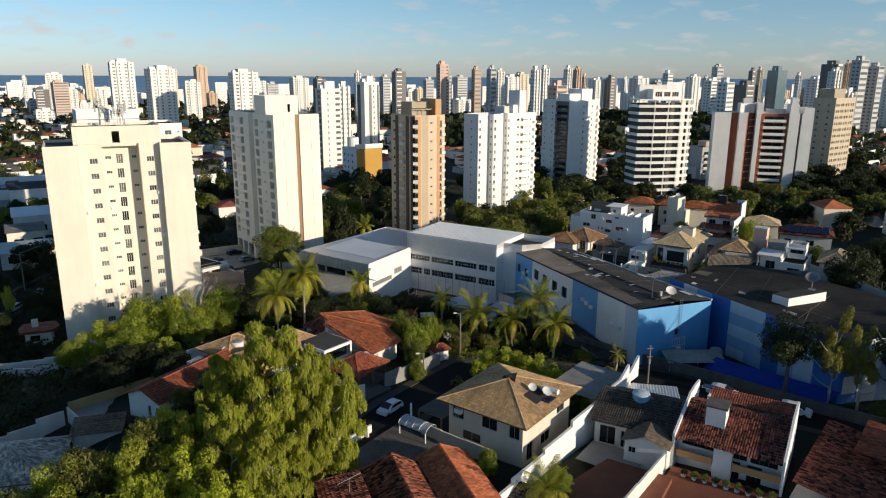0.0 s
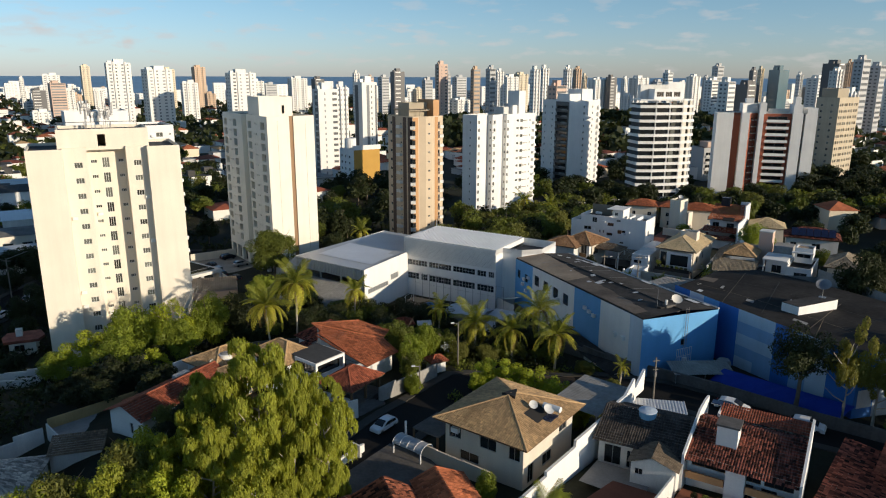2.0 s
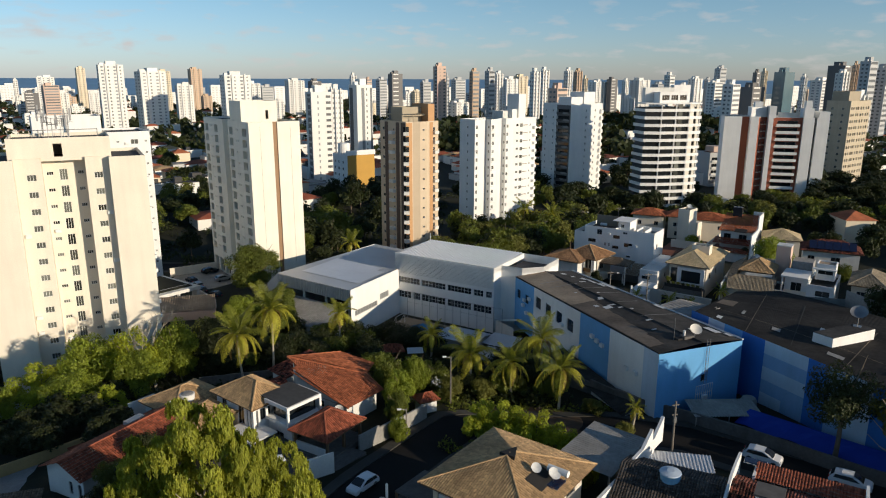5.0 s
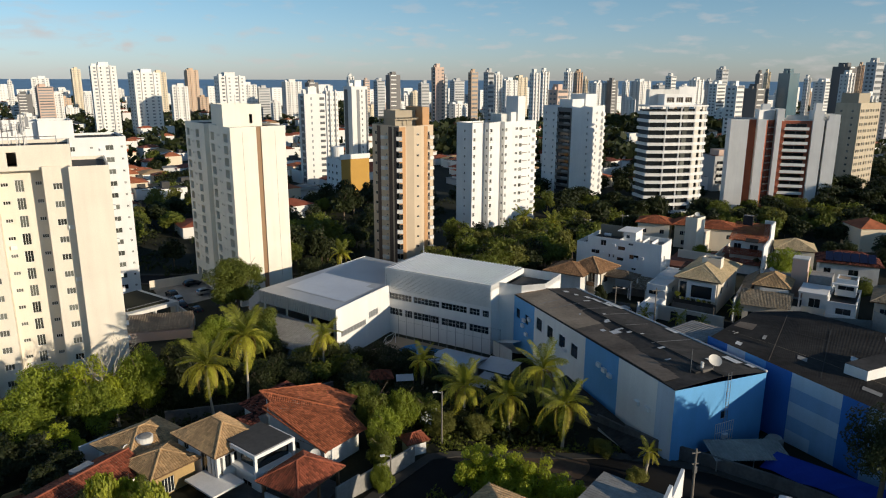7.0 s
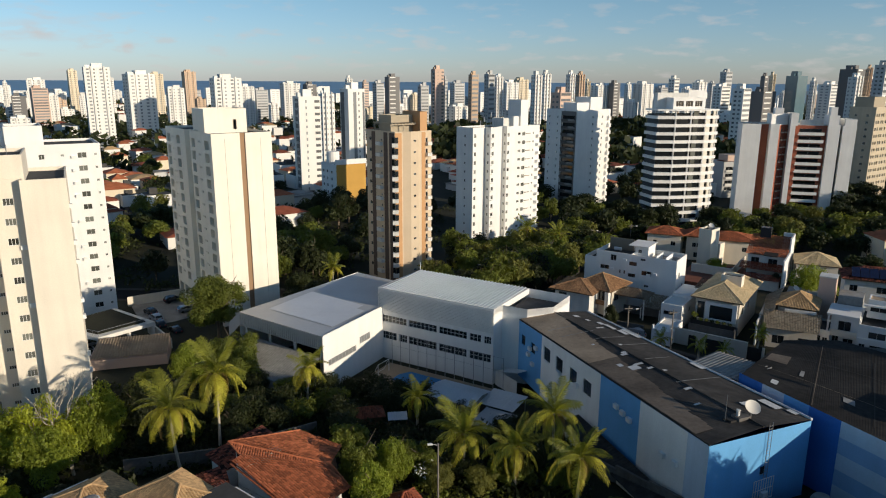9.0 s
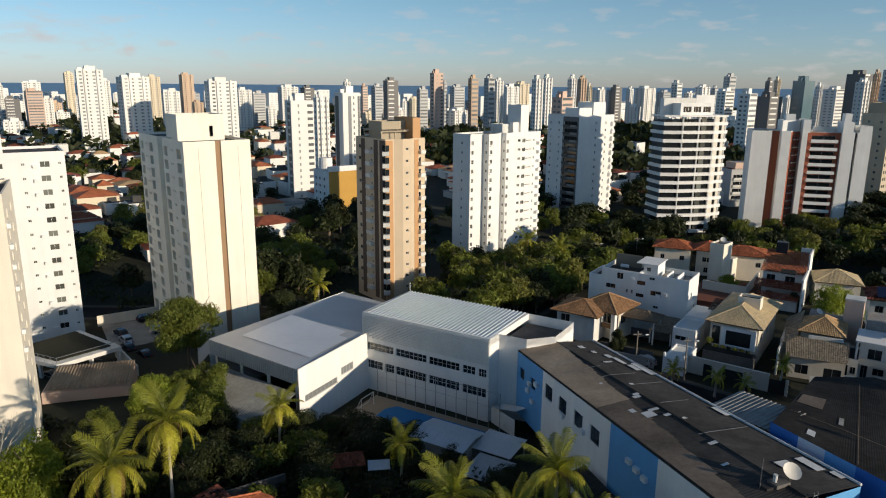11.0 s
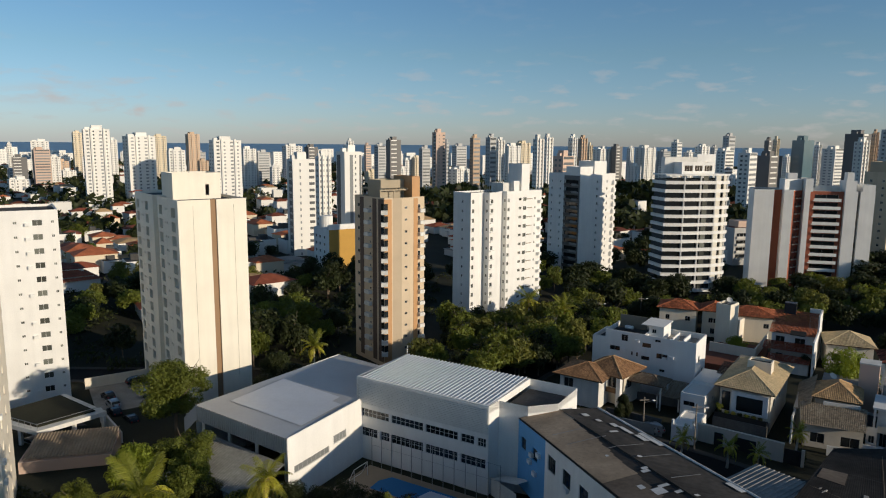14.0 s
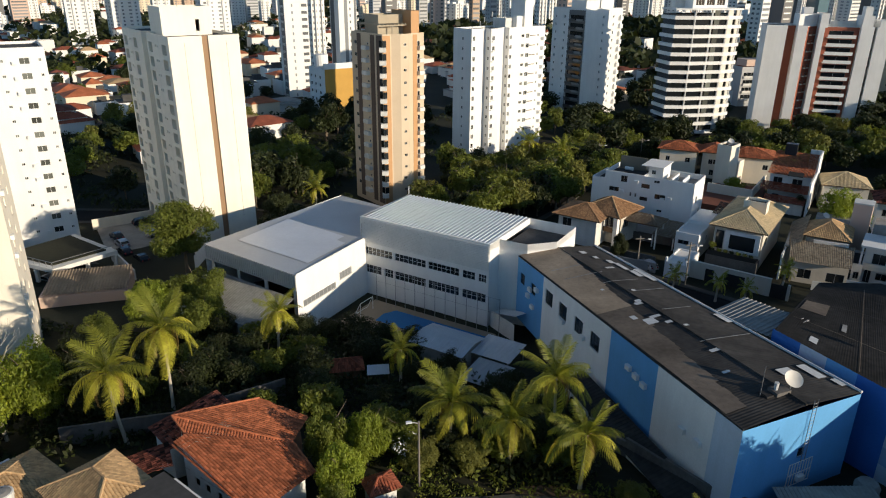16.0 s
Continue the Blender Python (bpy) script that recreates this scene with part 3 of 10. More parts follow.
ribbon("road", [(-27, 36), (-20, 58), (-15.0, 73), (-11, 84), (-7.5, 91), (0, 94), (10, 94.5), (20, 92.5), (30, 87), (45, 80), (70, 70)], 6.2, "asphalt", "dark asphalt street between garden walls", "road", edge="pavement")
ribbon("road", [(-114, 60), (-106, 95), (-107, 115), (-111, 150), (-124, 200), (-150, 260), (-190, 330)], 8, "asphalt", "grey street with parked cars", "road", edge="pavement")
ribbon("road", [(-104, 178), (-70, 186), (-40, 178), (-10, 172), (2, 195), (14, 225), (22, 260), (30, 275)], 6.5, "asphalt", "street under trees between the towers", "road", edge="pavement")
ribbon("road", [(4, 168), (18, 154), (34, 143), (52, 138), (75, 132)], 5.5, "asphalt", "narrow street in front of the houses", "road", edge="pavement")

# ---- buildings ----


def shell(parent, poly, z0, z1, holes=None, material="white", depth=0.15, parapet=0.5, roof="slab_roof", skip=(), name="wall"):
    """Walls with holes on a footprint (counter-clockwise), a parapet and a flat roof."""
    holes = holes or {}
    b, n = MB(), len(poly)
    for i in range(n):
        if i not in skip:
            b.wall(poly[i], poly[(i + 1) % n], z0, z1, holes.get(i, ()), depth)
    w = part(name, b, material, parent)
    if roof:
        cx, cy = sum(p[0] for p in poly) / n, sum(p[1] for p in poly) / n
        inner = []
        for i in range(n):
            a, p, q = poly[i - 1], poly[i], poly[(i + 1) % n]
            d1 = Vector((p[0] - a[0], p[1] - a[1])).normalized()
            d2 = Vector((q[0] - p[0], q[1] - p[1])).normalized()
            k = Vector((-d1.y - d2.y, d1.x + d2.x))
            k = k / max(0.4, k.length_squared / 2)
            inner.append((p[0] + k.x * 0.22, p[1] + k.y * 0.22))
        c = MB()
        for i in range(n):
            j = (i + 1) % n
            p, q, r, s = poly[i], poly[j], inner[j], inner[i]
            c.face((*p, z1), (*q, z1), (*r, z1), (*s, z1))
            c.face((*r, z1), (*r, z1 - parapet), (*s, z1 - parapet), (*s, z1))
        part("parapet", c, material, w)
        f = MB()
        f.face(*[(*p, z1 - parapet) for p in inner])
        part("roof", f, roof, parent)
    return w


def windows(parent, poly, z0, holes, depth=0.15, cols=2, rows=1, fmat="alu", gmat="glass", share=1.0):
    n = len(poly)
    for i, hs in holes.items():
        for h in hs:
            window(parent, poly[i], poly[(i + 1) % n], z0, h, depth, cols, rows, fmat, gmat)


def rows_of(u0, u1, v, h, pitch, k):
    return [(u0, u1, v + pitch * i, v + pitch * i + h) for i in range(k)]


def box_part(name, parent, x0, y0, z0, x1, y1, z1, material, label=""):
    return part(name, MB().box(x0, y0, z0, x1, y1, z1), material, parent, label)


ac_me = MB().box(0, -0.38, 0, 0.8, 0, 0.55).box(0.08, -0.4, 0.06, 0.52, -0.38, 0.5).mesh("air_conditioner")
ac_me.materials.append(M["plastic_white"])


def ac_unit(parent, p0, p1, u, z):
    a = math.atan2(p1[1] - p0[1], p1[0] - p0[0])
    return put_shared("air_conditioner", ac_me, parent, pose(p0[0] + math.cos(a) * u, p0[1] + math.sin(a) * u, z, 0, 0, math.degrees(a)))


def mast(parent, x, y, z, h, arms=2, seed=1):
    rng = random.Random(seed)
    b = MB().tube([(x, y, z), (x, y, z + h)], [0.06, 0.04], 5)
    for i in range(arms):
        k = z + h * rng.uniform(0.6, 0.98)
        a = rng.uniform(0, 3.14)
        r = rng.uniform(0.4, 0.9)
        b.tube([(x - math.cos(a) * r, y - math.sin(a) * r, k), (x + math.cos(a) * r, y + math.sin(a) * r, k)], [0.035, 0.035], 4)
        b.box(x + math.cos(a) * r - 0.12, y + math.sin(a) * r - 0.08, k - 0.7, x + math.cos(a) * r + 0.12, y + math.sin(a) * r + 0.08, k + 0.7)
    return part("antenna", b, "steel", parent)


def tower_a():
    t = thing("apartment_tower", "cream rendered apartment tower with deep vertical recesses and small windows", "apartment building", (-79.3, 102.3, -7.4), 35.4)
    H = 37.2
    poly = [(0, 0), (5.3, 0), (5.3, 1.6), (8.9, 1.6), (8.9, 4.3), (14.8, 4.3), (14.8, 1.6), (18.1, 1.6), (18.1, 0), (23.3, 0), (23.3, 14), (0, 14)]
    v0, p, k = 2.6, 2.6, 13
    holes = {2: rows_of(1.5, 2.75, v0 + 0.05, 0.95, p, k), 4: rows_of(0.45, 1.4, v0 + 0.5, 0.55, p, k) + rows_of(2.2, 3.3, v0 - 0.35, 1.75, p, k) + rows_of(4.75, 5.6, v0 + 0.5, 0.55, p, k), 6: rows_of(1.1, 2.3, v0 + 0.05, 0.95, p, k),
             5: rows_of(0.9, 1.9, v0 + 0.5, 0.55, p, k), 9: rows_of(3.0, 4.2, v0, 1.1, p, k) + rows_of(8.5, 9.7, v0, 1.1, p, k)}
    shell(t, poly, 0, H, holes, "cream", 0.18)
    windows(t, poly, 0, holes, 0.18, 3, 1, "frame_white", "glass_pale")
    rng = random.Random(3)
    for e, u in ((2, 0.2), (6, 2.4), (4, 0.5), (9, 1.2)):
        for i in range(k):
            if rng.random() < (0.75 if e == 9 else 0.42):
                ac_unit(t, poly[e], poly[e + 1], u + rng.uniform(0, 0.15), v0 + p * i - rng.uniform(0.5, 0.8))
    core = [(4.6, 2.2), (18.6, 2.2), (18.6, 12.5), (4.6, 12.5)]
    shell(t, core, H - 0.5, H + 3.0, {0: [(6.1, 7.3, 0.6, 2.6)]}, "cream", 0.8, name="roof_house")
    for i in range(9):
        mast(t, 6 + rng.random() * 11, 5 + rng.random() * 6, H + 2.5, 2.5 + rng.random() * 2.5, 3, i)
    b = MB()
    for i in range(4):
        b.tube([(5 + i * 4, 3.0, H + 2.5), (5 + i * 4, 3.0, H + 4.2)], [0.05, 0.05], 4)
    b.tube([(5, 3.0, H + 4.1), (17, 3.0, H + 4.1)], [0.05, 0.05], 4)
    part("rail", b, "steel", t)


def tower_a2():
    t = thing("apartment_tower", "white apartment tower with rows of small windows", "apartment building", (-100.4, 154.6, -8.0), 40)
    poly = [(0, 0), (16.2, 0), (16.2, 14), (0, 14)]
    H = 37.6
    v0, p, k = 3.3, 2.62, 13
    holes = {0: rows_of(5.2, 6.2, v0, 1.0, p, k) + rows_of(9.0, 9.6, v0 + 0.4, 0.5, p, k) + rows_of(12.0, 13.6, v0, 1.1, p, k) + rows_of(15.0, 15.5, v0 + 0.4, 0.5, p, k),
             1: rows_of(3.0, 4.2, v0, 1.1, p, k) + rows_of(9.0, 10.2, v0, 1.1, p, k)}
    shell(t, poly, 0, H, holes, "white", 0.15)
    windows(t, poly, 0, holes, 0.15, 2, 1, "frame_white", "glass_pale")
    shell(t, [(0, 2), (6.5, 2), (6.5, 12), (0, 12)], H - 0.5, H + 3.6, None, "white", name="roof_house")
    shell(t, [(-7, 4), (-0.02, 4), (-0.02, 13), (-7, 13)], 0, H + 3.4, {0: rows_of(2.5, 3.6, v0, 1.0, p, k)}, "white", 0.15, name="wing")
    windows(t, [(-7, 4), (-0.02, 4)], 0, {0: rows_of(2.5, 3.6, v0, 1.0, p, k)}, 0.15, 2)
    rng = random.Random(8)
    for i in range(k):
        if rng.random() < 0.5:
            ac_unit(t, poly[0], poly[1], 10.8, v0 + p * i)


def tower_b():
    t = thing("apartment_tower", "tall cream slab tower with a brown vertical stripe and stacked loggias", "apartment building", (-62.2, 161.0, -7.2), 45)
    H, W, D = 39.2, 12.3, 29.0
    poly = [(0, 0), (5.7, 0), (5.7, 0.3), (6.8, 0.3), (6.8, 0), (W, 0), (W, D), (0, D), (0, 15.8), (1.4, 15.8), (1.4, 12.6), (0, 12.6)]
    v0, p, k = 5.6, 2.53, 13
    far_bay = rows_of(0.9, 3.0, v0, 1.75, p, k) + rows_of(7.4, 9.6, v0, 1.75, p, k)
    near_bay = rows_of(0.9, 3.0, v0, 1.75, p, k) + rows_of(8.6, 11.0, v0, 1.75, p, k)
    small_f = rows_of(4.6, 5.0, v0 + 1.1, 0.4, p, k) + rows_of(5.5, 5.9, v0 + 1.1, 0.4, p, k)
    small_n = rows_of(4.9, 5.3, v0 + 1.1, 0.4, p, k) + rows_of(5.9, 6.3, v0 + 1.1, 0.4, p, k)
    legs = [(1.0, 3.6, 0, 3.6), (4.6, 7.4, 0, 3.6), (8.4, 11.6, 0, 3.6)]
    holes = {7: far_bay + small_f + legs, 11: near_bay + small_n + legs}
    shell(t, poly, 0, H, holes, "cream_pale", 0.9, skip=(2,))
    b = MB().wall(poly[2], poly[3], 0, H)
    part("stripe", b, "stripe_brown", t, "brown vertical stripe")
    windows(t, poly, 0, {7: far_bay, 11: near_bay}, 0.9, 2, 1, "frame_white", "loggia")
    # near-black panes close the leg openings in place of the shade inside
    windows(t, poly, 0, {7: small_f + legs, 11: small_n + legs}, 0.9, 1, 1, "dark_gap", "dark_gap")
    shell(t, [(1.6, 8), (W - 1.8, 8), (W - 1.8, 15), (1.6, 15)], H - 0.5, H + 4.4, {0: [(6.0, 6.7, 0.7, 2.7)]}, "cream_pale", 0.3, name="roof_house")
    box_part("water_tank", t, 9.0, 18, H - 0.5, 11.5, 21, H + 2.6, "red_brick", "brick-red roof tank house")
    b = MB().tube([(5, 9, H + 4), (5, 9, H + 6.5)], [0.05, 0.03], 5)
    part("antenna", b, "steel", t)
    w = MB().box(2.6, -0.02, 6, 2.64, 0.0, H - 1).box(9.9, -0.02, 6, 9.94, 0.0, H - 1)
    part("joint", w, "loggia", t)


def tower_c():
    t = thing("apartment_tower", "brown and orange tiled apartment tower with corner balconies", "apartment building", (-33.0, 193.5, -8.0), 45)
    H, W, D = 38.5, 10.6, 12.5
    poly = [(0, 0), (2.2, 0), (4.0, -0.8), (6.2, -0.8), (7.6, 0), (W, 0), (W, D), (0, D)]
    v0, p, k = 4.2, 2.62, 13
    holes = {2: rows_of(0.8, 1.5, v0 + 0.4, 0.55, p, k), 5: rows_of(1.5, 2.6, v0, 1.1, p, k) + rows_of(5, 6.1, v0, 1.1, p, k),
             7: rows_of(1.2, 2.2, v0 + 0.3, 0.8, p, k) + rows_of(6.4, 7.0, v0 + 0.4, 0.5, p, k), 4: rows_of(0.8, 1.9, v0, 1.2, p, k)}
    shell(t, poly, 0, H, holes, "beige_tile", 0.15)
    windows(t, poly, 0, holes, 0.15, 2)
    for u0, u1, m in ((2.4, 4.0, "brown"), (7.8, 9.4, "brown"), (10.2, 12.3, "brown")):
        part("cladding", MB().box(-0.06, D - u1, 2, 0.0, D - u0, H - 0.3), m, t)
    part("cladding", MB().box(0.05, -0.06, 2, 1.9, 0.0, H - 0.3), "orange_tile", t)
    part("cladding", MB().box(7.7, -0.06, 2, 8.8, 0.0, H - 0.3), "orange_tile", t)
    for i in range(k):
        z = v0 + p * i
        c = MB().prism([(-0.9, -0.2), (0.3, -0.9), (0.9, -0.05), (-0.05, 1.2)], z - 0.65, z + 0.25)
        part("balcony", c, "white_old", t)
        c = MB().prism([(-0.05, 5.0), (-0.85, 5.2), (-0.85, 7.2), (-0.05, 7.4)][::-1], z - 0.6, z + 0.2)
        part("balcony", c, "white_old", t)
        c = MB().prism([(8.9, -0.05), (9.0, -0.8), (10.3, -0.8), (10.5, -0.05)], z - 0.6, z + 0.2)
        part("balcony", c, "white_old", t)
        part("balcony_door", MB().box(0.02, -0.1, z + 0.25, 0.9, -0.02, z + 1.6), "glass", t)
        part("balcony_door", MB().box(-0.1, 0.05, z + 0.25, -0.02, 1.1, z + 1.6), "glass", t)
    shell(t, [(2, 4.5), (8.2, 4.5), (8.2, 10), (2, 10)], H - 0.5, H + 3.6, None, "beige", name="roof_house")
    shell(t, [(8.3, 1.5), (10.4, 1.5), (10.4, 9), (8.3, 9)], H - 0.5, H + 4.4, None, "orange_tile", name="stair_tower")
    b = MB()
    for i in range(9):
        b.box(1.0 + i * 0.95, 2.6, H + 1.6, 1.15 + i * 0.95, 11, H + 1.85)
    b.box(0.8, 3.0, H + 1.3, 9.4, 3.2, H + 1.6).box(0.8, 10.2, H + 1.3, 9.4, 10.4, H + 1.6)
    for x in (0.9, 4.5, 9.2):
        b.box(x, 3.0, H - 0.5, x + 0.2, 3.2, H + 1.3).box(x, 10.2, H - 0.5, x + 0.2, 10.4, H + 1.3)
    part("pergola", b, "beige", t)


def tower_d():
    t = thing("apartment_tower", "white apartment tower with stepped bays and small windows", "apartment building", (-17.6, 243.6, -8.0), 49.6)
    H = 36.3
    poly = [(0, 2.3), (5.3, 2.3), (5.3, 0), (10.3, 0), (10.3, 2.0), (12.8, 2.0), (12.8, 0.2), (28.4, 0.2), (28.4, 9.6), (0, 9.6)]
    v0, p, k = 3.2, 2.72, 12
    holes = {0: rows_of(0.5, 1.4, v0, 1.2, p, k), 1: rows_of(0.8, 1.5, v0 + 0.1, 0.9, p, k), 2: rows_of(0.5, 1.5, v0, 1.2, p, k), 5: rows_of(0.5, 1.2, v0 + 0.1, 0.9, p, k),
             6: rows_of(0.3, 1.2, v0, 1.1, p, k) + rows_of(5.2, 6.4, v0 + 0.3, 0.8, p, k) + rows_of(7.2, 8.6, v0, 1.2, p, k) + rows_of(12.2, 12.8, v0 + 0.3, 0.7, p, k),
             9: rows_of(3.4, 4.1, v0 + 0.1, 0.8, p, k)}
    shell(t, poly, 0, H, holes, "white", 0.18)
    windows(t, poly, 0, holes, 0.18, 2, 1, "frame_white", "glass_pale")
    for i in range(k):
        z = v0 + p * i
        part("sill", MB().box(5.6, -0.45, z - 0.35, 7.2, -0.02, z - 0.1), "white", t)
        part("balcony", MB().prism([(26.4, 0.18), (26.8, -0.7), (28.0, -0.7), (28.6, 0.18)], z - 0.8, z + 0.1), "white", t)
        part("ledge", MB().box(21.6, -0.1, z + 0.55, 23.8, 0.18, z + 0.75), "loggia", t)
    shell(t, [(14, 3), (24, 3), (24, 8), (14, 8)], H - 0.5, H + 2.4, None, "white_old", name="roof_house")
    shell(t, [(21.0, 2), (24.6, 2), (24.6, 7.5), (21.0, 7.5)], H - 0.5, H + 8.0, None, "white", name="stair_tower")
    box_part("water_tank", t, 17, 1.4, H - 0.5, 19.4, 3.4, H + 2.9, "white")
    for i in range(6):
        mast(t, 8 + i * 1.9, 6.5, H - 0.5, 2.0 + (i % 3), 1, 60 + i)


def tower_e():
    t = thing("apartment_tower", "white apartment tower with a dark stack of balconies at its corner", "apartment building", (14.9, 308.0, -10.0), 45)
    H, W, D = 41.4, 19.6, 16.0
    poly = [(0, 0), (W, 0), (W, D), (0, D)]
    v0, p, k = 5.0, 2.75, 13
    holes = {0: rows_of(9.0, 9.8, v0, 0.9, p, k) + rows_of(14.5, 15.1, v0, 0.9, p, k) + rows_of(18.0, 18.6, v0, 0.9, p, k),
             3: rows_of(1.2, 1.9, v0, 0.8, p, k) + rows_of(5.5, 6.2, v0, 0.8, p, k) + rows_of(8.3, 15.0, v0 - 0.6, 1.7, p, k)}
    shell(t, poly, 0, H, holes, "white", 0.5)
    windows(t, poly, 0, {0: holes[0]}, 0.5, 1)
    windows(t, poly, 0, {3: holes[3]}, 0.5, 4, 1, "dark_gap", "glass")
    part("cladding", MB().wall((-0.07, 8.0), (-0.07, 0.3), 3, H - 0.6, [(a - 8.0, b - 8.0, c - 3, d - 3) for a, b, c, d in rows_of(8.3, 15.0, v0 - 0.6, 1.7, p, k)], 0.07), "dark_far", t)
    for i in range(k):
        z = v0 + p * i
        part("balcony", MB().box(-1.1, 0.6, z - 0.9, -0.1, 3.6, z - 0.75).box(-1.1, 0.6, z - 0.75, -1.03, 3.6, z - 0.1), "concrete", t)
        part("balcony", MB().box(-1.1, 4.2, z - 0.9, -0.1, 7.2, z - 0.75).box(-1.1, 4.2, z - 0.75, -1.03, 7.2, z - 0.1), "concrete_dark", t)
        part("bay", MB().prism([(W - 0.02, -0.02), (W - 0.3, -0.8), (W - 1.7, -0.8), (W - 2.2, -0.02)][::-1], z - 0.9, z + 0.5), "white", t)
    shell(t, [(12, 4), (19, 4), (19, 12), (12, 12)], H - 0.5, H + 4.6, None, "white", name="roof_house")
    shell(t, [(3, 3), (10, 3), (10, 10), (3, 10)], H - 0.5, H + 2.6, None, "white", name="roof_house")


def tower_f():
    t = thing("apartment_tower", "apartment tower with white balcony bands between dark glass storeys", "apartment building", (42.1, 284.8, -8.5), 20)
    H, p, k = 39.6, 2.8, 14
    poly = [(0, 1.6), (5.5, 0.2), (17, 0), (22.4, 1.6), (22.4, 9.5), (0, 9.5)]
    shell(t, poly, 0, H, None, "glass", name="glass_wall")
    out = [(-0.7, 1.0), (5.4, -0.6), (17.1, -0.8), (23.1, 1.0), (23.1, 9.7), (-0.7, 9.7)]
    for i in range(k):
        z = 1.6 + p * i
        part("balcony_band", MB().prism(out, z, z + 1.08), "white", t)
        for q in ((5.4, -0.35, 5.75, 0.3), (16.8, -0.5, 17.15, 0.0), (11.2, -0.4, 11.7, 0.1), (22.3, 1.4, 22.8, 4)):
            part("balcony_post", MB().box(q[0], q[1], z + 1.08, q[2], q[3], z + p), "grey_far", t)
        part("infill", MB().box(17.3, -0.25, z + 1.08, 18.9, 0.35, z + p), "cream_pale", t)
        part("infill", MB().box(20.4, 0.35, z + 1.08, 21.4, 0.9, z + p), "cream_pale", t)
        part("window", MB().box(12.4, -0.2, z + 1.08, 14.2, -0.05, z + p), "glass_pale", t)
    z = 1.6 + p * k
    part("roof_slab", MB().prism(out, z, z + 0.5), "white", t)
    b = [(5.5, 2), (17.5, 2), (17.5, 6.8), (5.5, 6.8)]
    hs = {0: rows_of(1.0, 4.0, 0.9, 1.9, 3, 1) + rows_of(4.8, 7.6, 0.9, 1.9, 3, 1) + rows_of(8.4, 11.2, 0.9, 1.9, 3, 1)}
    shell(t, b, z + 0.5, z + 4.4, hs, "white", 0.3, name="penthouse")
    windows(t, b, z + 0.5, hs, 0.3, 3)
    shell(t, [(14, 6.9), (21, 6.9), (21, 9.4), (14, 9.4)], z + 0.4, z + 7.0, None, "white", name="roof_house")
    shell(t, [(2, 6.9), (13.9, 6.9), (13.9, 9.3), (2, 9.3)], z + 0.4, z + 6.0, None, "white_old", name="roof_house")


def tower_g():
    t = thing("apartment_tower", "white apartment tower with brick-red recesses and stacked balconies", "apartment building", (75.2, 306.0, -9.0), -8)
    t.scale = (0.87, 1, 1)
    H = 36.2
    p, k, v0 = 2.72, 12, 3.4
    poly = [(0, 0), (7.4, 0), (7.4, 5), (11.2, 5), (11.2, 0.5), (14.6, 0.5), (18.6, 4.5), (18.6, 0.2), (20.6, 0.2), (20.6, 1.8), (33, 1.8), (33, 0), (37.4, 0), (37.4, 1.5), (38.4, 1.5), (38.4, 0), (43.4, 0), (43.4, 13), (0, 13)]
    holes = {5: rows_of(1.2, 2.0, v0, 1.0, p, k) + rows_of(3.6, 4.4, v0, 1.0, p, k), 9: rows_of(2.0, 10.6, v0 - 0.5, 1.9, p, k), 13: rows_of(0.15, 0.85, v0 - 0.8, 2.3, p, k)}
    red = (2, 5, 9, 13)
    shell(t, poly, 0, H, holes, "white", 0.25, skip=red)
    for e in red:
        part("brick_wall", MB().wall(poly[e], poly[e + 1], 0, H - 0.3, holes.get(e, ()), 0.25), "red_brick" if e != 13 else "dark_far", t, "brick-red tiled recess" if e != 13 else "dark window slit")
    windows(t, poly, 0, holes, 0.25, 2)
    for i in range(k):
        z = v0 + p * i
        part("balcony", MB().box(22.0, 0.1, z - 0.9, 31.8, 1.78, z - 0.65).box(22.0, 0.1, z - 0.65, 31.8, 0.2, z + 0.2), "white", t)
        for u in (15.6, 17.2):
            part("sill", MB().prism([(u, u - 14.3), (u + 0.9, u - 13.4), (u + 1.2, u - 13.7), (u + 0.3, u - 14.6)], z - 0.35, z), "cream", t)
    shell(t, [(11.2, 1.0), (18.4, 4.6), (18.4, 11), (11.2, 11)], H - 0.5, H + 3.6, None, "white", name="roof_house")
    shell(t, [(18.7, 0.6), (21.5, 0.6), (21.5, 9), (18.7, 9)], H - 0.5, H + 4.0, None, "white", name="stair_tower")
    shell(t, [(33.2, 0.6), (37.0, 0.6), (37.0, 9), (33.2, 9)], H - 0.5, H + 3.4, None, "white", name="roof_house")
    shell(t, [(39.0, 0.05), (43.3, 0.05), (43.3, 9), (39.0, 9)], H - 0.5, H + 2.2, None, "white", name="roof_house")
    box_part("water_tank", t, 13, 5, H + 3.0, 16.5, 9, H + 5.6, "white")
    box_part("water_tank", t, 34, 3, H + 2.8, 36.5, 7, H + 6.2, "white")
    box_part("roof_wall", t, 23, 4, H - 0.5, 32, 4.3, H + 1.6, "white_old")


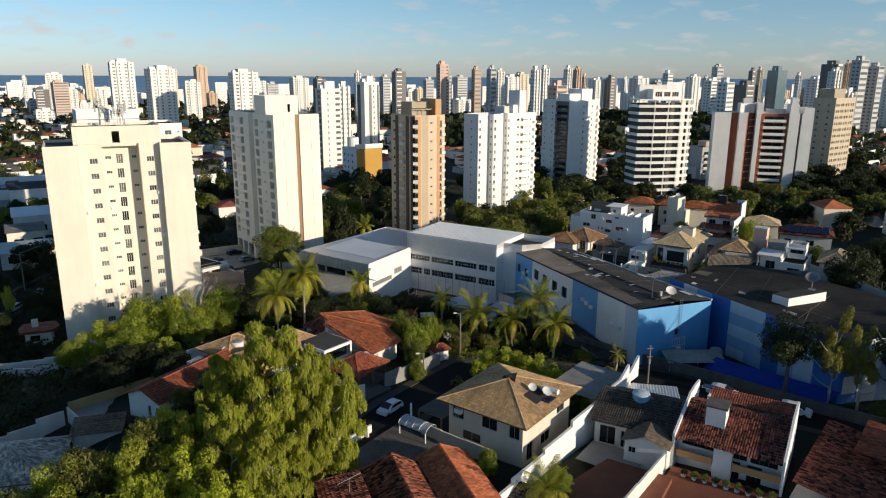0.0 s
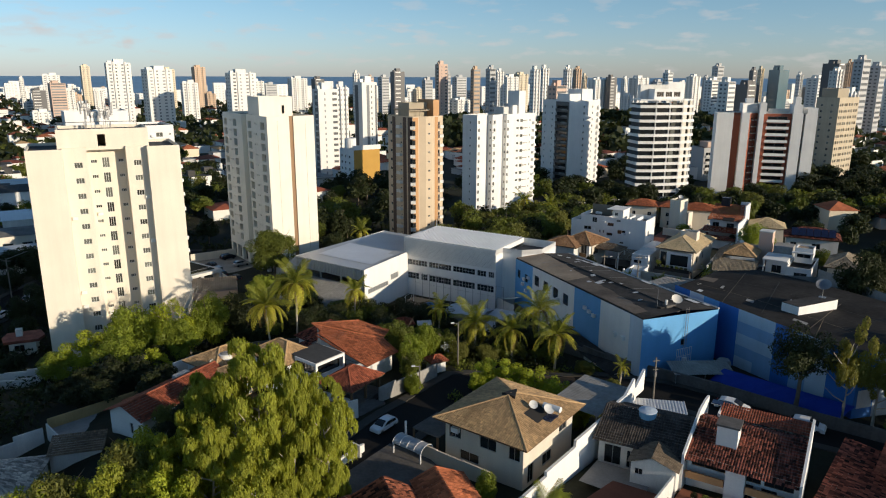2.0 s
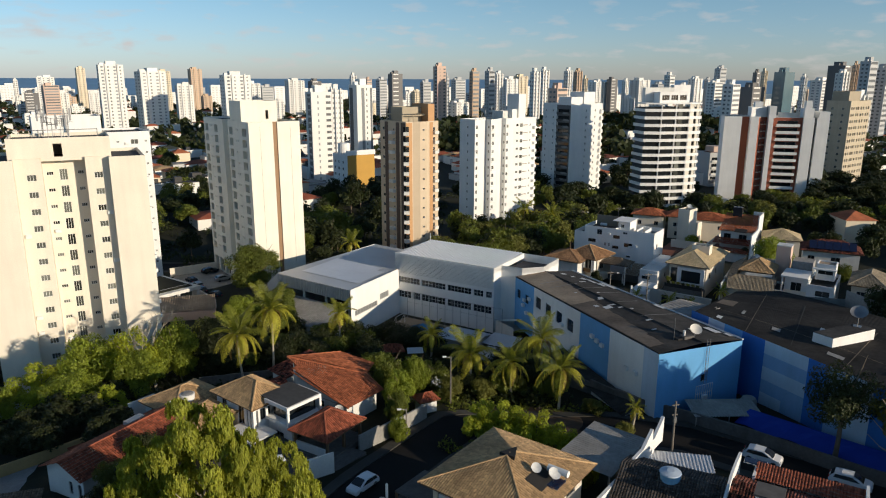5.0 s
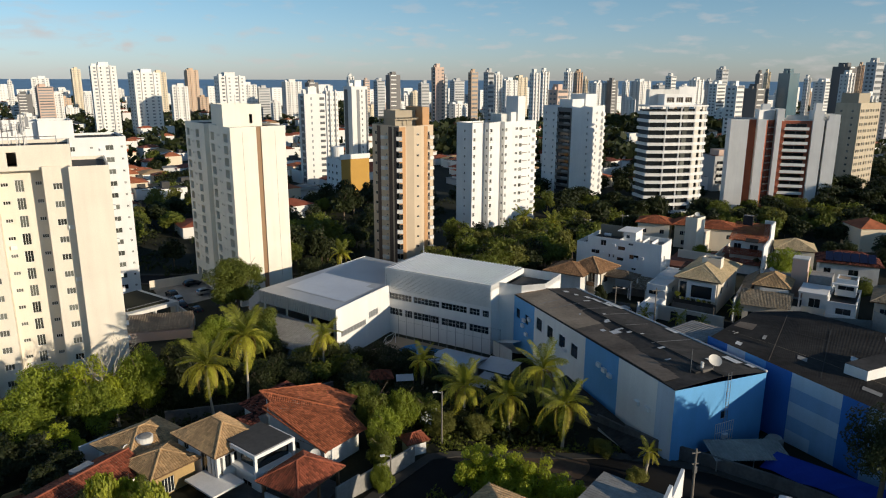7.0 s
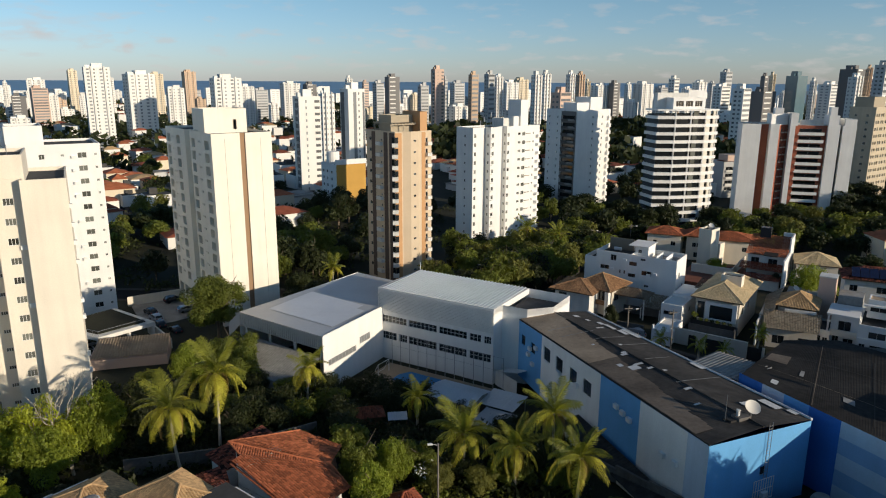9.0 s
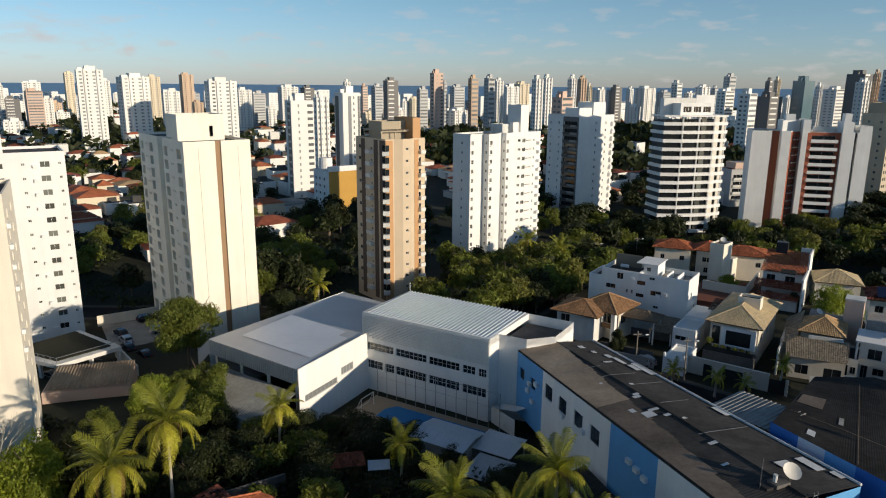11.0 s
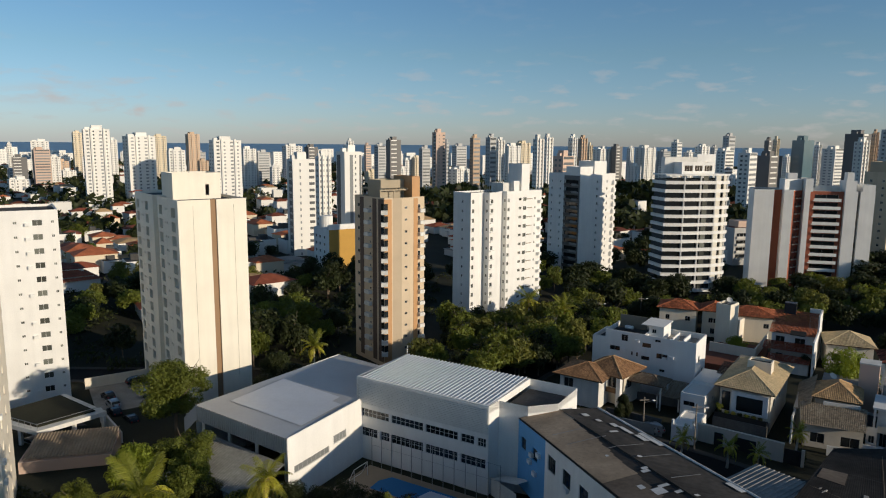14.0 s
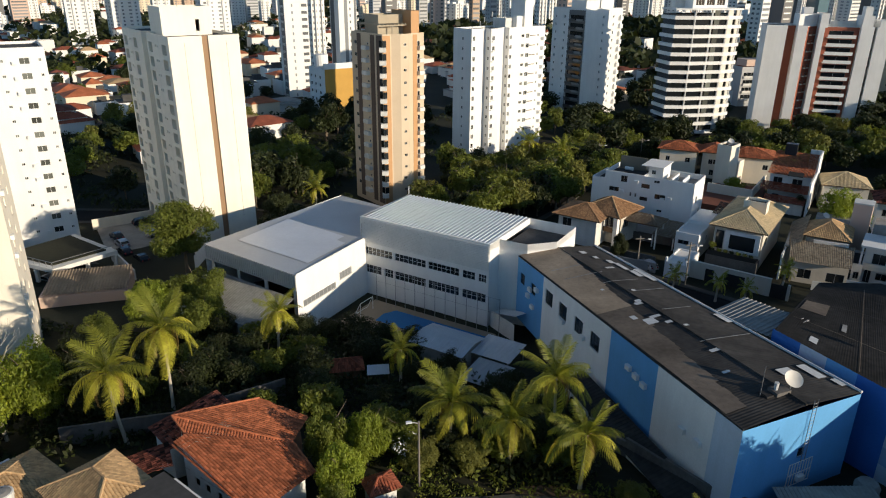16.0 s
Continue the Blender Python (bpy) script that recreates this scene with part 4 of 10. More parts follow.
def tower_h():
    t = thing("apartment_tower", "beige grid-fronted apartment block", "apartment building", (134.8, 338.0, -8.0), 45)
    H, W, D, p, k = 40.5, 20.0, 10.0, 2.8, 13
    poly = [(0, 0), (W, 0), (W, D), (0, D)]
    holes = {0: [h for u in (0.8, 2.8, 5.4, 7.2, 10.0, 12.4, 15.2, 17.4) for h in rows_of(u, u + 1.3, 3, 1.3, p, k)], 3: [h for u in (2.0, 6.5) for h in rows_of(u, u + 1.0, 3, 1.0, p, k)]}
    shell(t, poly, 0, H, holes, "beige_lit", 0.3)
    windows(t, poly, 0, holes, 0.3, 2, 1, "alu", "glass_pale")
    shell(t, [(2, 2), (13, 2), (13, 9), (2, 9)], H - 0.5, H + 4, None, "beige", name="roof_house")


def yellow_block():
    t = thing("apartment_block", "low white apartment block with an ochre side wall", "apartment building", (-78.0, 299, -9), 42)
    poly = [(0, 0), (13, 0), (13, 14), (0, 14)]
    H, k = 18.5, 5
    holes = {3: [h for u in (1.5, 5, 9) for h in rows_of(u, u + 1.3, 3.5, 1.1, 2.8, k)]}
    shell(t, poly, 0, H, holes, "white", 0.2, skip=(0,))
    part("ochre_wall", MB().wall(poly[0], poly[1], 0, H), "ochre", t, "plain ochre side wall")
    windows(t, poly, 0, holes, 0.2, 2)
    part("cornice", MB().box(-0.3, -0.3, H, 13.3, 0.5, H + 2), "white", t)
    part("water_tank", MB().tube([(3, 9, H - 1), (3, 9, H + 4.5)], [2.6, 2.6], 16), "white", t, smooth=False)


for make in (tower_a, tower_a2, tower_b, tower_c, tower_d, tower_e, tower_f, tower_g, tower_h, yellow_block):
    make()

# ---- school, gym and court ----


def school():
    ang = math.degrees(math.atan2(137.0 - 146.0, -6.0 + 26.6))
    z0, top = -5.4, 7.6
    t = thing("school_building", "white three-storey school building with ribbon windows and a ribbed metal roof", "school", (-26.6, 146.0, z0), ang)
    W, D, H = 22.4, 13.2, top - z0
    poly = [(0, 0), (W, 0), (W + 0.2, 2.6), (W + 4.4, 2.8), (W + 7.4, 6.0), (W + 7.4, D), (0, D)]
    up = [(0.5, 5.9), (6.3, 11.9), (12.3, 17.6), (18.1, 20.2), (20.7, 22.0)]
    lo = [(0.5, 3.8), (4.3, 6.0), (6.3, 11.9), (12.3, 17.6), (18.1, 22.0)]
    holes = {0: [(a, b, 7.0, 8.25) for a, b in up] + [(a, b, 3.9, 5.3) for a, b in lo]}
    shell(t, poly, 0, H - 1.0, holes, "white", 0.25, roof=None)
    for a, b, c, d in holes[0]:
        window(t, poly[0], poly[1], 0, (a, b, c, d), 0.25, max(3, round((b - a) / 0.75)), 2, "frame_white", "glass")
    lou = MB()
    for i in range(15):
        z = 9.0 + i * 0.25
        lou.box(0.15, -0.14, z, W - 0.1, -0.06, z + 0.17)
    part("louvre_back", MB().box(0.1, -0.03, 8.95, W - 0.05, 0.0, 12.75), "louvre", t)
    part("louvre_panel", lou, "louvre", t, "ribbed grey-white cladding under the eave")
    b = MB()
    b.wall((0, 0), (W, 0), H - 1.0, H)
    b.wall((W, 0), (W, D), H - 1.0, H)
    b.wall((W, D), (0, D), H - 1.0, H)
    b.wall((0, D), (0, 0), H - 1.0, H)
    b.face((0, 0, H), (W, 0, H), (W - 0.35, 0.35, H), (0.35, 0.35, H))
    b.face((W, 0, H), (W, D, H), (W - 0.35, D - 0.35, H), (W - 0.35, 0.35, H))
    b.face((W, D, H), (0, D, H), (0.35, D - 0.35, H), (W - 0.35, D - 0.35, H))
    b.face((0, D, H), (0, 0, H), (0.35, 0.35, H), (0.35, D - 0.35, H))
    part("fascia", b, "white", t)
    part("roof", ribbed(MB(), (0.35, 0.35, H - 0.12), (W - 0.7, 0, 0), (0, D - 0.7, 0.25), 34, 0.14), "roof_metal", t, "white ribbed metal roof")
    par = MB()
    for p, q in zip(poly[1:6], poly[2:6]):
        par.wall(p, q, H - 1.0, H)
        par.wall(q, p, H - 1.0, H)
    par.wall(poly[5], (W, D), H - 1.0, H)
    part("parapet", par, "white", t)
    f = MB()
    f.face((W, 0.1, H - 1.6), (W + 0.2, 2.6, H - 1.6), (W + 4.4, 2.8, H - 1.6), (W + 7.4, 6.0, H - 1.6), (W + 7.4, D, H - 1.6), (W, D, H - 1.6))
    part("terrace", f, "concrete_dark", t)
    part("lightning_rod", MB().tube([(0.4, D - 0.4, H), (0.4, D - 0.4, H + 1.6)], [0.07, 0.05], 5), "plastic_white", t)
    part("downpipe", MB().tube([(0.3, -0.1, 0), (0.3, -0.1, H - 1)], [0.06, 0.06], 5), "concrete", t)
    ramp = MB()
    ramp.face((W + 0.3, 0.4, 2.6), (W + 5.2, -2.0, 4.2), (W + 6.2, 0.0, 4.2), (W + 1.3, 2.4, 2.6))
    ramp.wall((W + 0.3, 0.4), (W + 5.2, -2.0), 0.0, 2.9)
    part("stair", ramp, "white_old", t)


def gym():
    t = thing("sports_hall", "low white sports hall with a flat grey metal roof", "sports hall", (0, 0, 0))
    fl, fr, jr, jb, bk = (-48.9, 139.2), (-31.6, 130.1), (-25.9, 145.2), (-21.0, 158.6), (-35.6, 166.9)
    z0, z = -5.6, 4.3
    b = MB()
    b.wall(fr, jr, z0, z - 0.2, [(1.2, 8.6, 4.6, 5.6), (9.6, 12.6, 5.4, 6.6)], 0.2)
    b.wall(jr, jb, z0, z - 0.2)
    b.wall(jb, bk, z0, z - 0.2)
    b.wall(bk, fl, z0, z - 0.2)
    part("wall", b, "white", t)
    window(t, fr, jr, z0, (1.2, 8.6, 4.6, 5.6), 0.2, 8, 1, "alu", "window_far")
    window(t, fr, jr, z0, (9.6, 12.6, 5.4, 6.6), 0.2, 4, 1, "alu", "window_far")
    d = Vector((fr[0] - fl[0], fr[1] - fl[1], 0))
    part("fascia", ribbed(MB(), (fl[0], fl[1], z - 2.3), d, (0, 0, 2.2), 44, 0.10), "rib_grey", t, "vertical ribbed grey metal fascia")
    nb = Vector((d.y, -d.x, 0)).normalized()
    e = MB()
    a = Vector((*fl, 0))
    e.face((fl[0], fl[1], z - 0.1), (fl[0] - 2.6, fl[1] + 1.3, z - 2.6), (fl[0] - 2.6, fl[1] + 1.3, z - 5.0), (fl[0], fl[1], z - 2.3))
    e.face((fl[0], fl[1], z - 0.1), (bk[0], bk[1], z - 0.4), (bk[0] - 2.6, bk[1] + 1.3, z - 2.9), (fl[0] - 2.6, fl[1] + 1.3, z - 2.6))
    part("side_flap", e, "roof_metal_grey", t)
    r = MB()
    r.face((*fl, z), (*fr, z), (*jr, z), (*jb, z - 0.3), (*bk, z - 0.3))
    r.wall(fl, fr, z - 0.1, z)
    part("roof", r, "roof_metal_grey", t, "flat grey metal roof")
    s = MB()
    q0, q1 = Vector((-44.6, 141.5, z + 0.03)), Vector((-31.3, 134.4, z + 0.03))
    s.face(q0, q1, q1 + Vector((3.2, 8.4, 0)), q1 + Vector((1.5, 9.4, 0)), q1 + Vector((2.2, 11.2, 0)), q0 + Vector((4.2, 10.6, 0)))
    part("roof_sheet", s, "roof_metal", t, "paler area of roof sheets")
    k = MB()
    k.wall(fr, jr, z - 0.2, z + 0.12)
    k.wall(jr, fr, z, z + 0.12)
    part("edge_trim", k, "white", t)
    for f in (0.05, 0.35, 0.65, 0.95):
        c = a + d * f - nb * 0.6
        part("column", MB().box(c.x - 0.2, c.y - 0.2, z0, c.x + 0.2, c.y + 0.2, z - 2.0), "white_old", t)
    p = MB()
    p.face((fl[0] + 1.0, fl[1] + 1.0, z0 + 0.4), (fr[0] - 0.4, fr[1] + 0.4, z0 + 0.4), (fr[0] + 2.6, fr[1] + 6.6, z0 + 0.4), (fl[0] + 4.0, fl[1] + 8.0, z0 + 0.4))
    part("inner_floor", p, "concrete_dark", t)
    shed = thing("lean_to_roof", "low grey fibre-cement roof beside the sports hall", "shed roof", (0, 0, 0))
    o = a + nb * 6.6 + d * 0.08
    part("roof", ribbed(MB(), (o.x, o.y, -1.6), d * 0.9, (-nb.x * 6.4, -nb.y * 6.4, 2.4), 40, 0.06), "fibre_grey", shed)
    o2 = o + d * 0.9
    part("wall", MB().prism([(o.x - nb.x * 0.3, o.y - nb.y * 0.3), (o2.x - nb.x * 0.3, o2.y - nb.y * 0.3), (o2.x - nb.x * 0.6, o2.y - nb.y * 0.6), (o.x - nb.x * 0.6, o.y - nb.y * 0.6)], -6.4, -1.7), "white", shed)
    part("end_wall", MB().prism([(o2.x - nb.x * 0.3, o2.y - nb.y * 0.3), (o2.x - nb.x * 6.2, o2.y - nb.y * 6.2), (o2.x - nb.x * 6.2 - 0.2, o2.y - nb.y * 6.2), (o2.x - nb.x * 0.3 - 0.2, o2.y - nb.y * 0.3)], -6.4, -1.7), "white", shed)


def court():
    c = MB()
    a, u, v = Vector((-27.6, 134.6, -5.0)), Vector((0.916, -0.401, 0)), Vector((0.401, 0.916, 0))
    c.prism([tuple((a + u * p + v * q).xy) for p, q in ((0, -1.0), (21, -1.0), (21, 9.2), (0, 9.2))], -5.6, -4.9)
    solo("sports_court", c, "court", "sandy sports court with a blue painted pitch", "sports court", "structure")
    b = MB()
    pts = [(4.2, 3.6), (4.0, 6.0), (5.0, 7.8), (20.6, 7.8), (20.6, 3.6), (6.4, 3.6)]
    b.face(*[a + u * p + v * q + Vector((0, 0, 0.12)) for p, q in pts])
    solo("pitch_marking", b, "court_blue", "bright blue painted pitch on the court", "court marking", "structure")
    g = thing("goal", "white steel goal frame on the court", "goal", tuple(a + u * 1.6 + v * 5.0 + Vector((0, 0, 0.1))), -23.6 + 90)
    part("goal_frame", MB().tube([(-1.5, 0, 0), (-1.5, 0, 2.0), (1.5, 0, 2.0), (1.5, 0, 0)], [0.06] * 4, 5), "plastic_white", g)
    part("back_bar", MB().tube([(-1.5, 0, 2.0), (-1.5, 1.0, 0.05), (1.5, 1.0, 0.05), (1.5, 0, 2.0)], [0.04] * 4, 5), "plastic_white", g)
    f = thing("net_fence", "tall steel posts with a thin net along the court", "fence", (0, 0, 0))
    for i in range(13):
        p = a + u * (0.6 + i * 1.75) + v * 8.9
        part("post", MB().tube([(p.x, p.y, -5.2), (p.x, p.y, 0.8)], [0.05, 0.05], 5), "steel", f)
    wires = MB()
    for h in (-1.5, 0.7):
        p, q = a + u * 0.6 + v * 8.9, a + u * 21.6 + v * 8.9
        wires.tube([(p.x, p.y, h), (q.x, q.y, h)], [0.02, 0.02], 4)
    part("wire", wires, "steel", f)
    w = MB()
    w.wall(tuple((a + v * -1.1).xy), tuple((a + u * 21 + v * -1.1).xy), -6.4, -3.9)
    w.wall(tuple((a + u * 21 + v * -0.9).xy), tuple((a + v * -0.9).xy), -6.4, -3.9)
    w.face(*[tuple((a + u * p + v * q).xy) + (-3.9,) for p, q in ((0, -1.1), (21, -1.1), (21, -0.9), (0, -0.9))])
    solo("court_wall", w, "concrete_dark", "dark stained concrete wall round the court", "wall", "structure")
    k = thing("changing_shed", "grey block shed with a white corrugated roof at the court", "shed", tuple(a + u * 15.2 + v * -3.4 + Vector((0, 0, -0.2))), -23.6)
    part("wall", MB().box(0, 0, 0, 7.4, 5.2, 3.4), "concrete", k)
    part("roof", ribbed(MB(), (-0.3, -0.3, 3.45), (8.0, 0, 0), (0, 3.2, 0.5), 22, 0.06), "roof_metal", k)
    part("roof", ribbed(MB(), (-0.3, 2.9, 3.95), (8.0, 0, 0), (0, 2.8, -0.5), 22, 0.06), "roof_metal", k)
    k = thing("covered_walk", "low white metal roof between school and blue hall", "canopy", tuple(a + u * 22.5 + v * -1.0 + Vector((0, 0, 0))), -23.6)
    part("roof", ribbed(MB(), (0, 0, 2.7), (5.5, 0, 0), (0, 5.0, 0.3), 14, 0.05), "roof_metal", k)
    part("roof", ribbed(MB(), (1.5, -5.5, 2.3), (5.0, 0, 0), (0, 5.2, 0.3), 14, 0.05), "roof_metal_grey", k)
    for x, y in ((0.2, 0.2), (5.2, 0.2), (0.2, 4.8), (5.2, 4.8), (1.8, -5.2), (6.2, -5.2)):
        part("post", MB().box(x - 0.06, y - 0.06, -0.6, x + 0.06, y + 0.06, 2.6), "steel", k)


school()
gym()
court()

# ---- blue hall ----


def blue_hall():
    t = thing("blue_hall", "long hall with blue and white walls and dark roof", "hall", (0, 0, 0))
    A, B, C, D = (16.95, 97.2), (29.2, 105.3), (8.6, 143.0), (-2.1, 137.5)
    zA, zB, zC, zD, z0 = 8.3, 7.7, 5.9, 5.9, -3.2
    L = math.hypot(D[0] - A[0], D[1] - A[1])
    du, dv = (D[0] - A[0]) / L, (D[1] - A[1]) / L

    def q(s):
        return (A[0] + du * s, A[1] + dv * s)
    bays = ((0, 3.2, "pale_blue"), (3.2, 11.5, "white"), (11.5, 20.0, "blue_light"), (20.0, 36.5, "white"), (36.5, L, "blue_light"))
    for s0, s1, m in bays:
        top = lambda s: zA + (zD - zA) * s / L
        b = MB()
        a, c = q(s0), q(s1)
        holes = []
        if m == "white" and s0 > 15:
            holes = [(0.8, 2.8, 6.2, 8.2), (4.6, 6.6, 6.2, 8.2), (8.6, 10.6, 6.2, 8.2), (12.4, 14.4, 6.2, 8.2)]
        if m == "blue_light" and s0 > 30:
            holes = [(1.0, 2.4, 5.6, 7.2), (4.5, 5.9, 5.6, 7.2)]
        zt = min(top(s0), top(s1))
        b.wall(c, a, z0, zt, holes, 0.2)
        b.face((*c, zt), (*a, zt), (*a, top(s0)), (*c, top(s1)))
        w = part("wall_panel", b, m, t)
        for h in holes:
            window(t, c, a, z0, h, 0.2, 3, 2, "dark_gap", "glass")
    b = MB()
    fh = [(7.6, 8.4, 6.3, 7.3)]
    b.wall(A, B, z0, zB, fh, 0.15)
    b.face((*A, zB), (*B, zB), (*A, zA))
    part("front_wall", b, "blue_light", t, "light blue front wall")
    window(t, A, B, z0, fh[0], 0.15, 1, 1, "alu", "glass")
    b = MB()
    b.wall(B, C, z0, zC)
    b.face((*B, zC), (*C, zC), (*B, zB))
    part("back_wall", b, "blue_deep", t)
    part("end_wall", MB().wall(C, D, z0, zC), "white_old", t)
    r = MB()
    n, k = 130, 9
    pa, pb, pc, pd = Vector((*A, zA + 0.1)), Vector((*B, zB + 0.1)), Vector((*C, zC + 0.1)), Vector((*D, zD + 0.1))
    mid0, mid1 = pa.lerp(pb, 0.5) + Vector((0, 0, 0.5)), pd.lerp(pc, 0.5) + Vector((0, 0, 0.5))
    for lo0, lo1, hi0, hi1 in ((pa, pd, mid0, mid1), (mid0, mid1, pb, pc)):
        g = lambda f, e: lo0.lerp(lo1, f).lerp(hi0.lerp(hi1, f), e)
        r.grid([[g(i / (2 * n), j / 3) + Vector((0, 0, 0.022 * (i % 2) + 0.02 * (j % 2))) for i in range(2 * n + 1)] for j in range(4)])
    part("roof", r, "fibre", t, "dark weathered corrugated fibre-cement roof")
    g = lambda f, e, up=0.13: pa.lerp(pd, f).lerp(pb.lerp(pc, f), e) + Vector((0, 0, up + 0.5 * (1 - abs(2 * e - 1))))

    def sheet(name, f0, f1, e0, e1, material, up=0.13, label=""):
        k = max(1, round((e1 - e0) * 10))
        q = MB()
        for j in range(k):
            a, c = e0 + (e1 - e0) * j / k, e0 + (e1 - e0) * (j + 1) / k
            q.face(g(f0, a, up), g(f1, a, up), g(f1, c, up), g(f0, c, up))
        part(name, q, material, t, label)
    rng = random.Random(5)
    # paler stained courses of the far end, fading towards the front; grazing sunlight is in their tan
    for i in range(40):
        f0 = 0.05 + i * 0.0237
        e1 = min(0.58, 0.17 + 0.0088 * i + rng.uniform(-0.012, 0.012))
        sheet("roof_course", f0, f0 + 0.0236, 0.01, e1, "fibre_tan" if i > 20 + rng.uniform(-4, 4) else "fibre_brown", 0.125)
    # white sheets and loose patches
    for f, df, e, de in ((0.415, 0.03, 0.28, 0.10), (0.44, 0.012, 0.36, 0.10), (0.40, 0.012, 0.42, 0.06), (0.455, 0.02, 0.22, 0.05), (0.37, 0.01, 0.52, 0.04), (0.52, 0.014, 0.40, 0.07), (0.535, 0.012, 0.43, 0.06),
                         (0.36, 0.055, 0.93, 0.06), (0.66, 0.10, 0.93, 0.06), (0.70, 0.05, 0.86, 0.06), (0.76, 0.06, 0.84, 0.05), (0.82, 0.03, 0.80, 0.06), (0.78, 0.012, 0.66, 0.10), (0.87, 0.02, 0.72, 0.05), (0.92, 0.025, 0.66, 0.07),
                         (0.07, 0.06, 0.86, 0.08), (0.03, 0.03, 0.93, 0.05), (0.10, 0.03, 0.66, 0.12), (0.24, 0.012, 0.42, 0.08), (0.60, 0.012, 0.55, 0.04), (0.64, 0.01, 0.30, 0.03), (0.16, 0.008, 0.30, 0.06)):
        sheet("roof_patch", f, f + df, e, e + de, "patch", 0.14)
    for f, e0, e1 in ((0.755, 0.12, 0.55), (0.60, 0.60, 0.90), (0.83, 0.10, 0.45), (0.47, 0.55, 0.85), (0.29, 0.45, 0.95), (0.68, 0.40, 0.80)):
        sheet("roof_joint", f, f + 0.0035, e0, e1, "fibre_grey", 0.145)
    rdg = MB().tube([g(i / 20, 0.5, 0.06) for i in range(21)], [0.11] * 21, 5)
    part("roof_ridge", rdg, "fibre", t)
    for e in (0.003, 0.997):
        part("roof_edge", MB().tube([g(i / 20, e, 0.0) for i in range(21)], [0.09] * 21, 5), "dark_gap" if e < 0.5 else "fibre_grey", t)
    gear = thing("roof_gear", "dark pile of equipment beside the dish on the roof", "roof gear", (21.4, 103.2, 8.35), 30)
    part("box", MB().box(-0.8, -0.6, 0, 0.8, 0.5, 0.5), "concrete_dark", gear)
    part("box", MB().box(-1.7, -0.4, 0, -0.9, 0.6, 0.3), "dark_gap", gear)
    part("vent", MB().tube([(-0.4, 0, 0.5), (-0.4, 0, 1.2)], [0.16, 0.2], 8), "patch", gear)
    part("mast", MB().tube([(-1.9, 0.2, 0), (-1.9, 0.2, 3.0)], [0.04, 0.03], 5), "steel", gear)
    p = MB()
    p.tube([pb + Vector((0, 0, 0.06)), pc + Vector((0, 0, 0.06))], [0.16, 0.16], 5)
    part("gutter", p, "patch", t)
    for s, z in ((5.0, 3.6), (7.2, 3.4), (4.6, -0.6), (5.6, -1.0), (15.0, 4.4), (16.4, 4.6), (13.6, 4.2), (26, 3.0), (31, 2.6), (38.5, 3.4), (40.5, 2.6), (39.5, 0.5), (41, 1.5)):
        ac_unit(t, q(s), q(s - 0.1), 0, z)
    ac_unit(t, A, B, 8.0, 0.6)
    d = Vector((B[0] - A[0], B[1] - A[1], 0)).normalized()
    o = Vector((*A, 0)) + d * 6.9 + Vector((d.y, -d.x, 0)) * 0.06
    gr = MB()
    for i in range(9):
        c = o + d * (i * 0.36)
        gr.box(c.x - 0.03, c.y - 0.03, 0.2, c.x + 0.03, c.y + 0.03, 2.6)
    for z in (0.2, 1.4, 2.6):
        gr.tube([(o.x, o.y, z), (o.x + d.x * 2.9, o.y + d.y * 2.9, z)], [0.04, 0.04], 4)
    part("wall_grille", gr, "plastic_white", t, "white window grille")
    c = o + d * 1.3 + Vector((d.y, -d.x, 0)) * 0.15
    lad = MB()
    for s in (-0.25, 0.25):
        lad.tube([(c.x + d.x * s, c.y + d.y * s, 2.8), (c.x + d.x * s, c.y + d.y * s, 9.0)], [0.03, 0.03], 4)
    for i in range(18):
        z = 2.9 + i * 0.34
        lad.tube([(c.x - d.x * 0.25, c.y - d.y * 0.25, z), (c.x + d.x * 0.25, c.y + d.y * 0.25, z)], [0.02, 0.02], 4)
    part("ladder", lad, "steel", t)


def dish(x, y, z, r, turn, tilt, label, material="dish", pole=1.2):
    t = thing("satellite_dish", label, "satellite dish", (x, y, z), turn)
    b = MB()
    rows = []
    for i in range(7):
        f = i / 6
        rows.append([Vector((r * f * math.cos(a), r * f * math.sin(a), 0.28 * r * f * f)) for a in [2 * math.pi * k / 20 for k in range(20)]])
    b.grid(rows, True)
    back = [[p - Vector((0, 0, 0.03)) for p in row] for row in rows]
    b.grid(back[::-1], True)
    d = part("reflector", b, material, t, smooth=True)
    d.matrix_local = pose(0, 0, pole + r * 0.7, 90 - tilt, 0, 0)
    a = MB().tube([(0, 0, 0), (0, 0, r * 0.75)], [0.03, 0.03], 4)
    for k in range(3):
        s = 2.1 * k
        a.tube([(r * 0.9 * math.cos(s), r * 0.9 * math.sin(s), 0.22 * r), (0, 0, r * 0.75)], [0.018, 0.018], 4)
    f = part("feed_arm", a, "steel", t)
    f.matrix_local = d.matrix_local
    part("mount", MB().tube([(0, 0.1, 0), (0, 0.1, pole + r * 0.7)], [0.06, 0.05], 6).box(-0.5, -0.3, -0.1, 0.5, 0.6, 0.06), "steel", t)


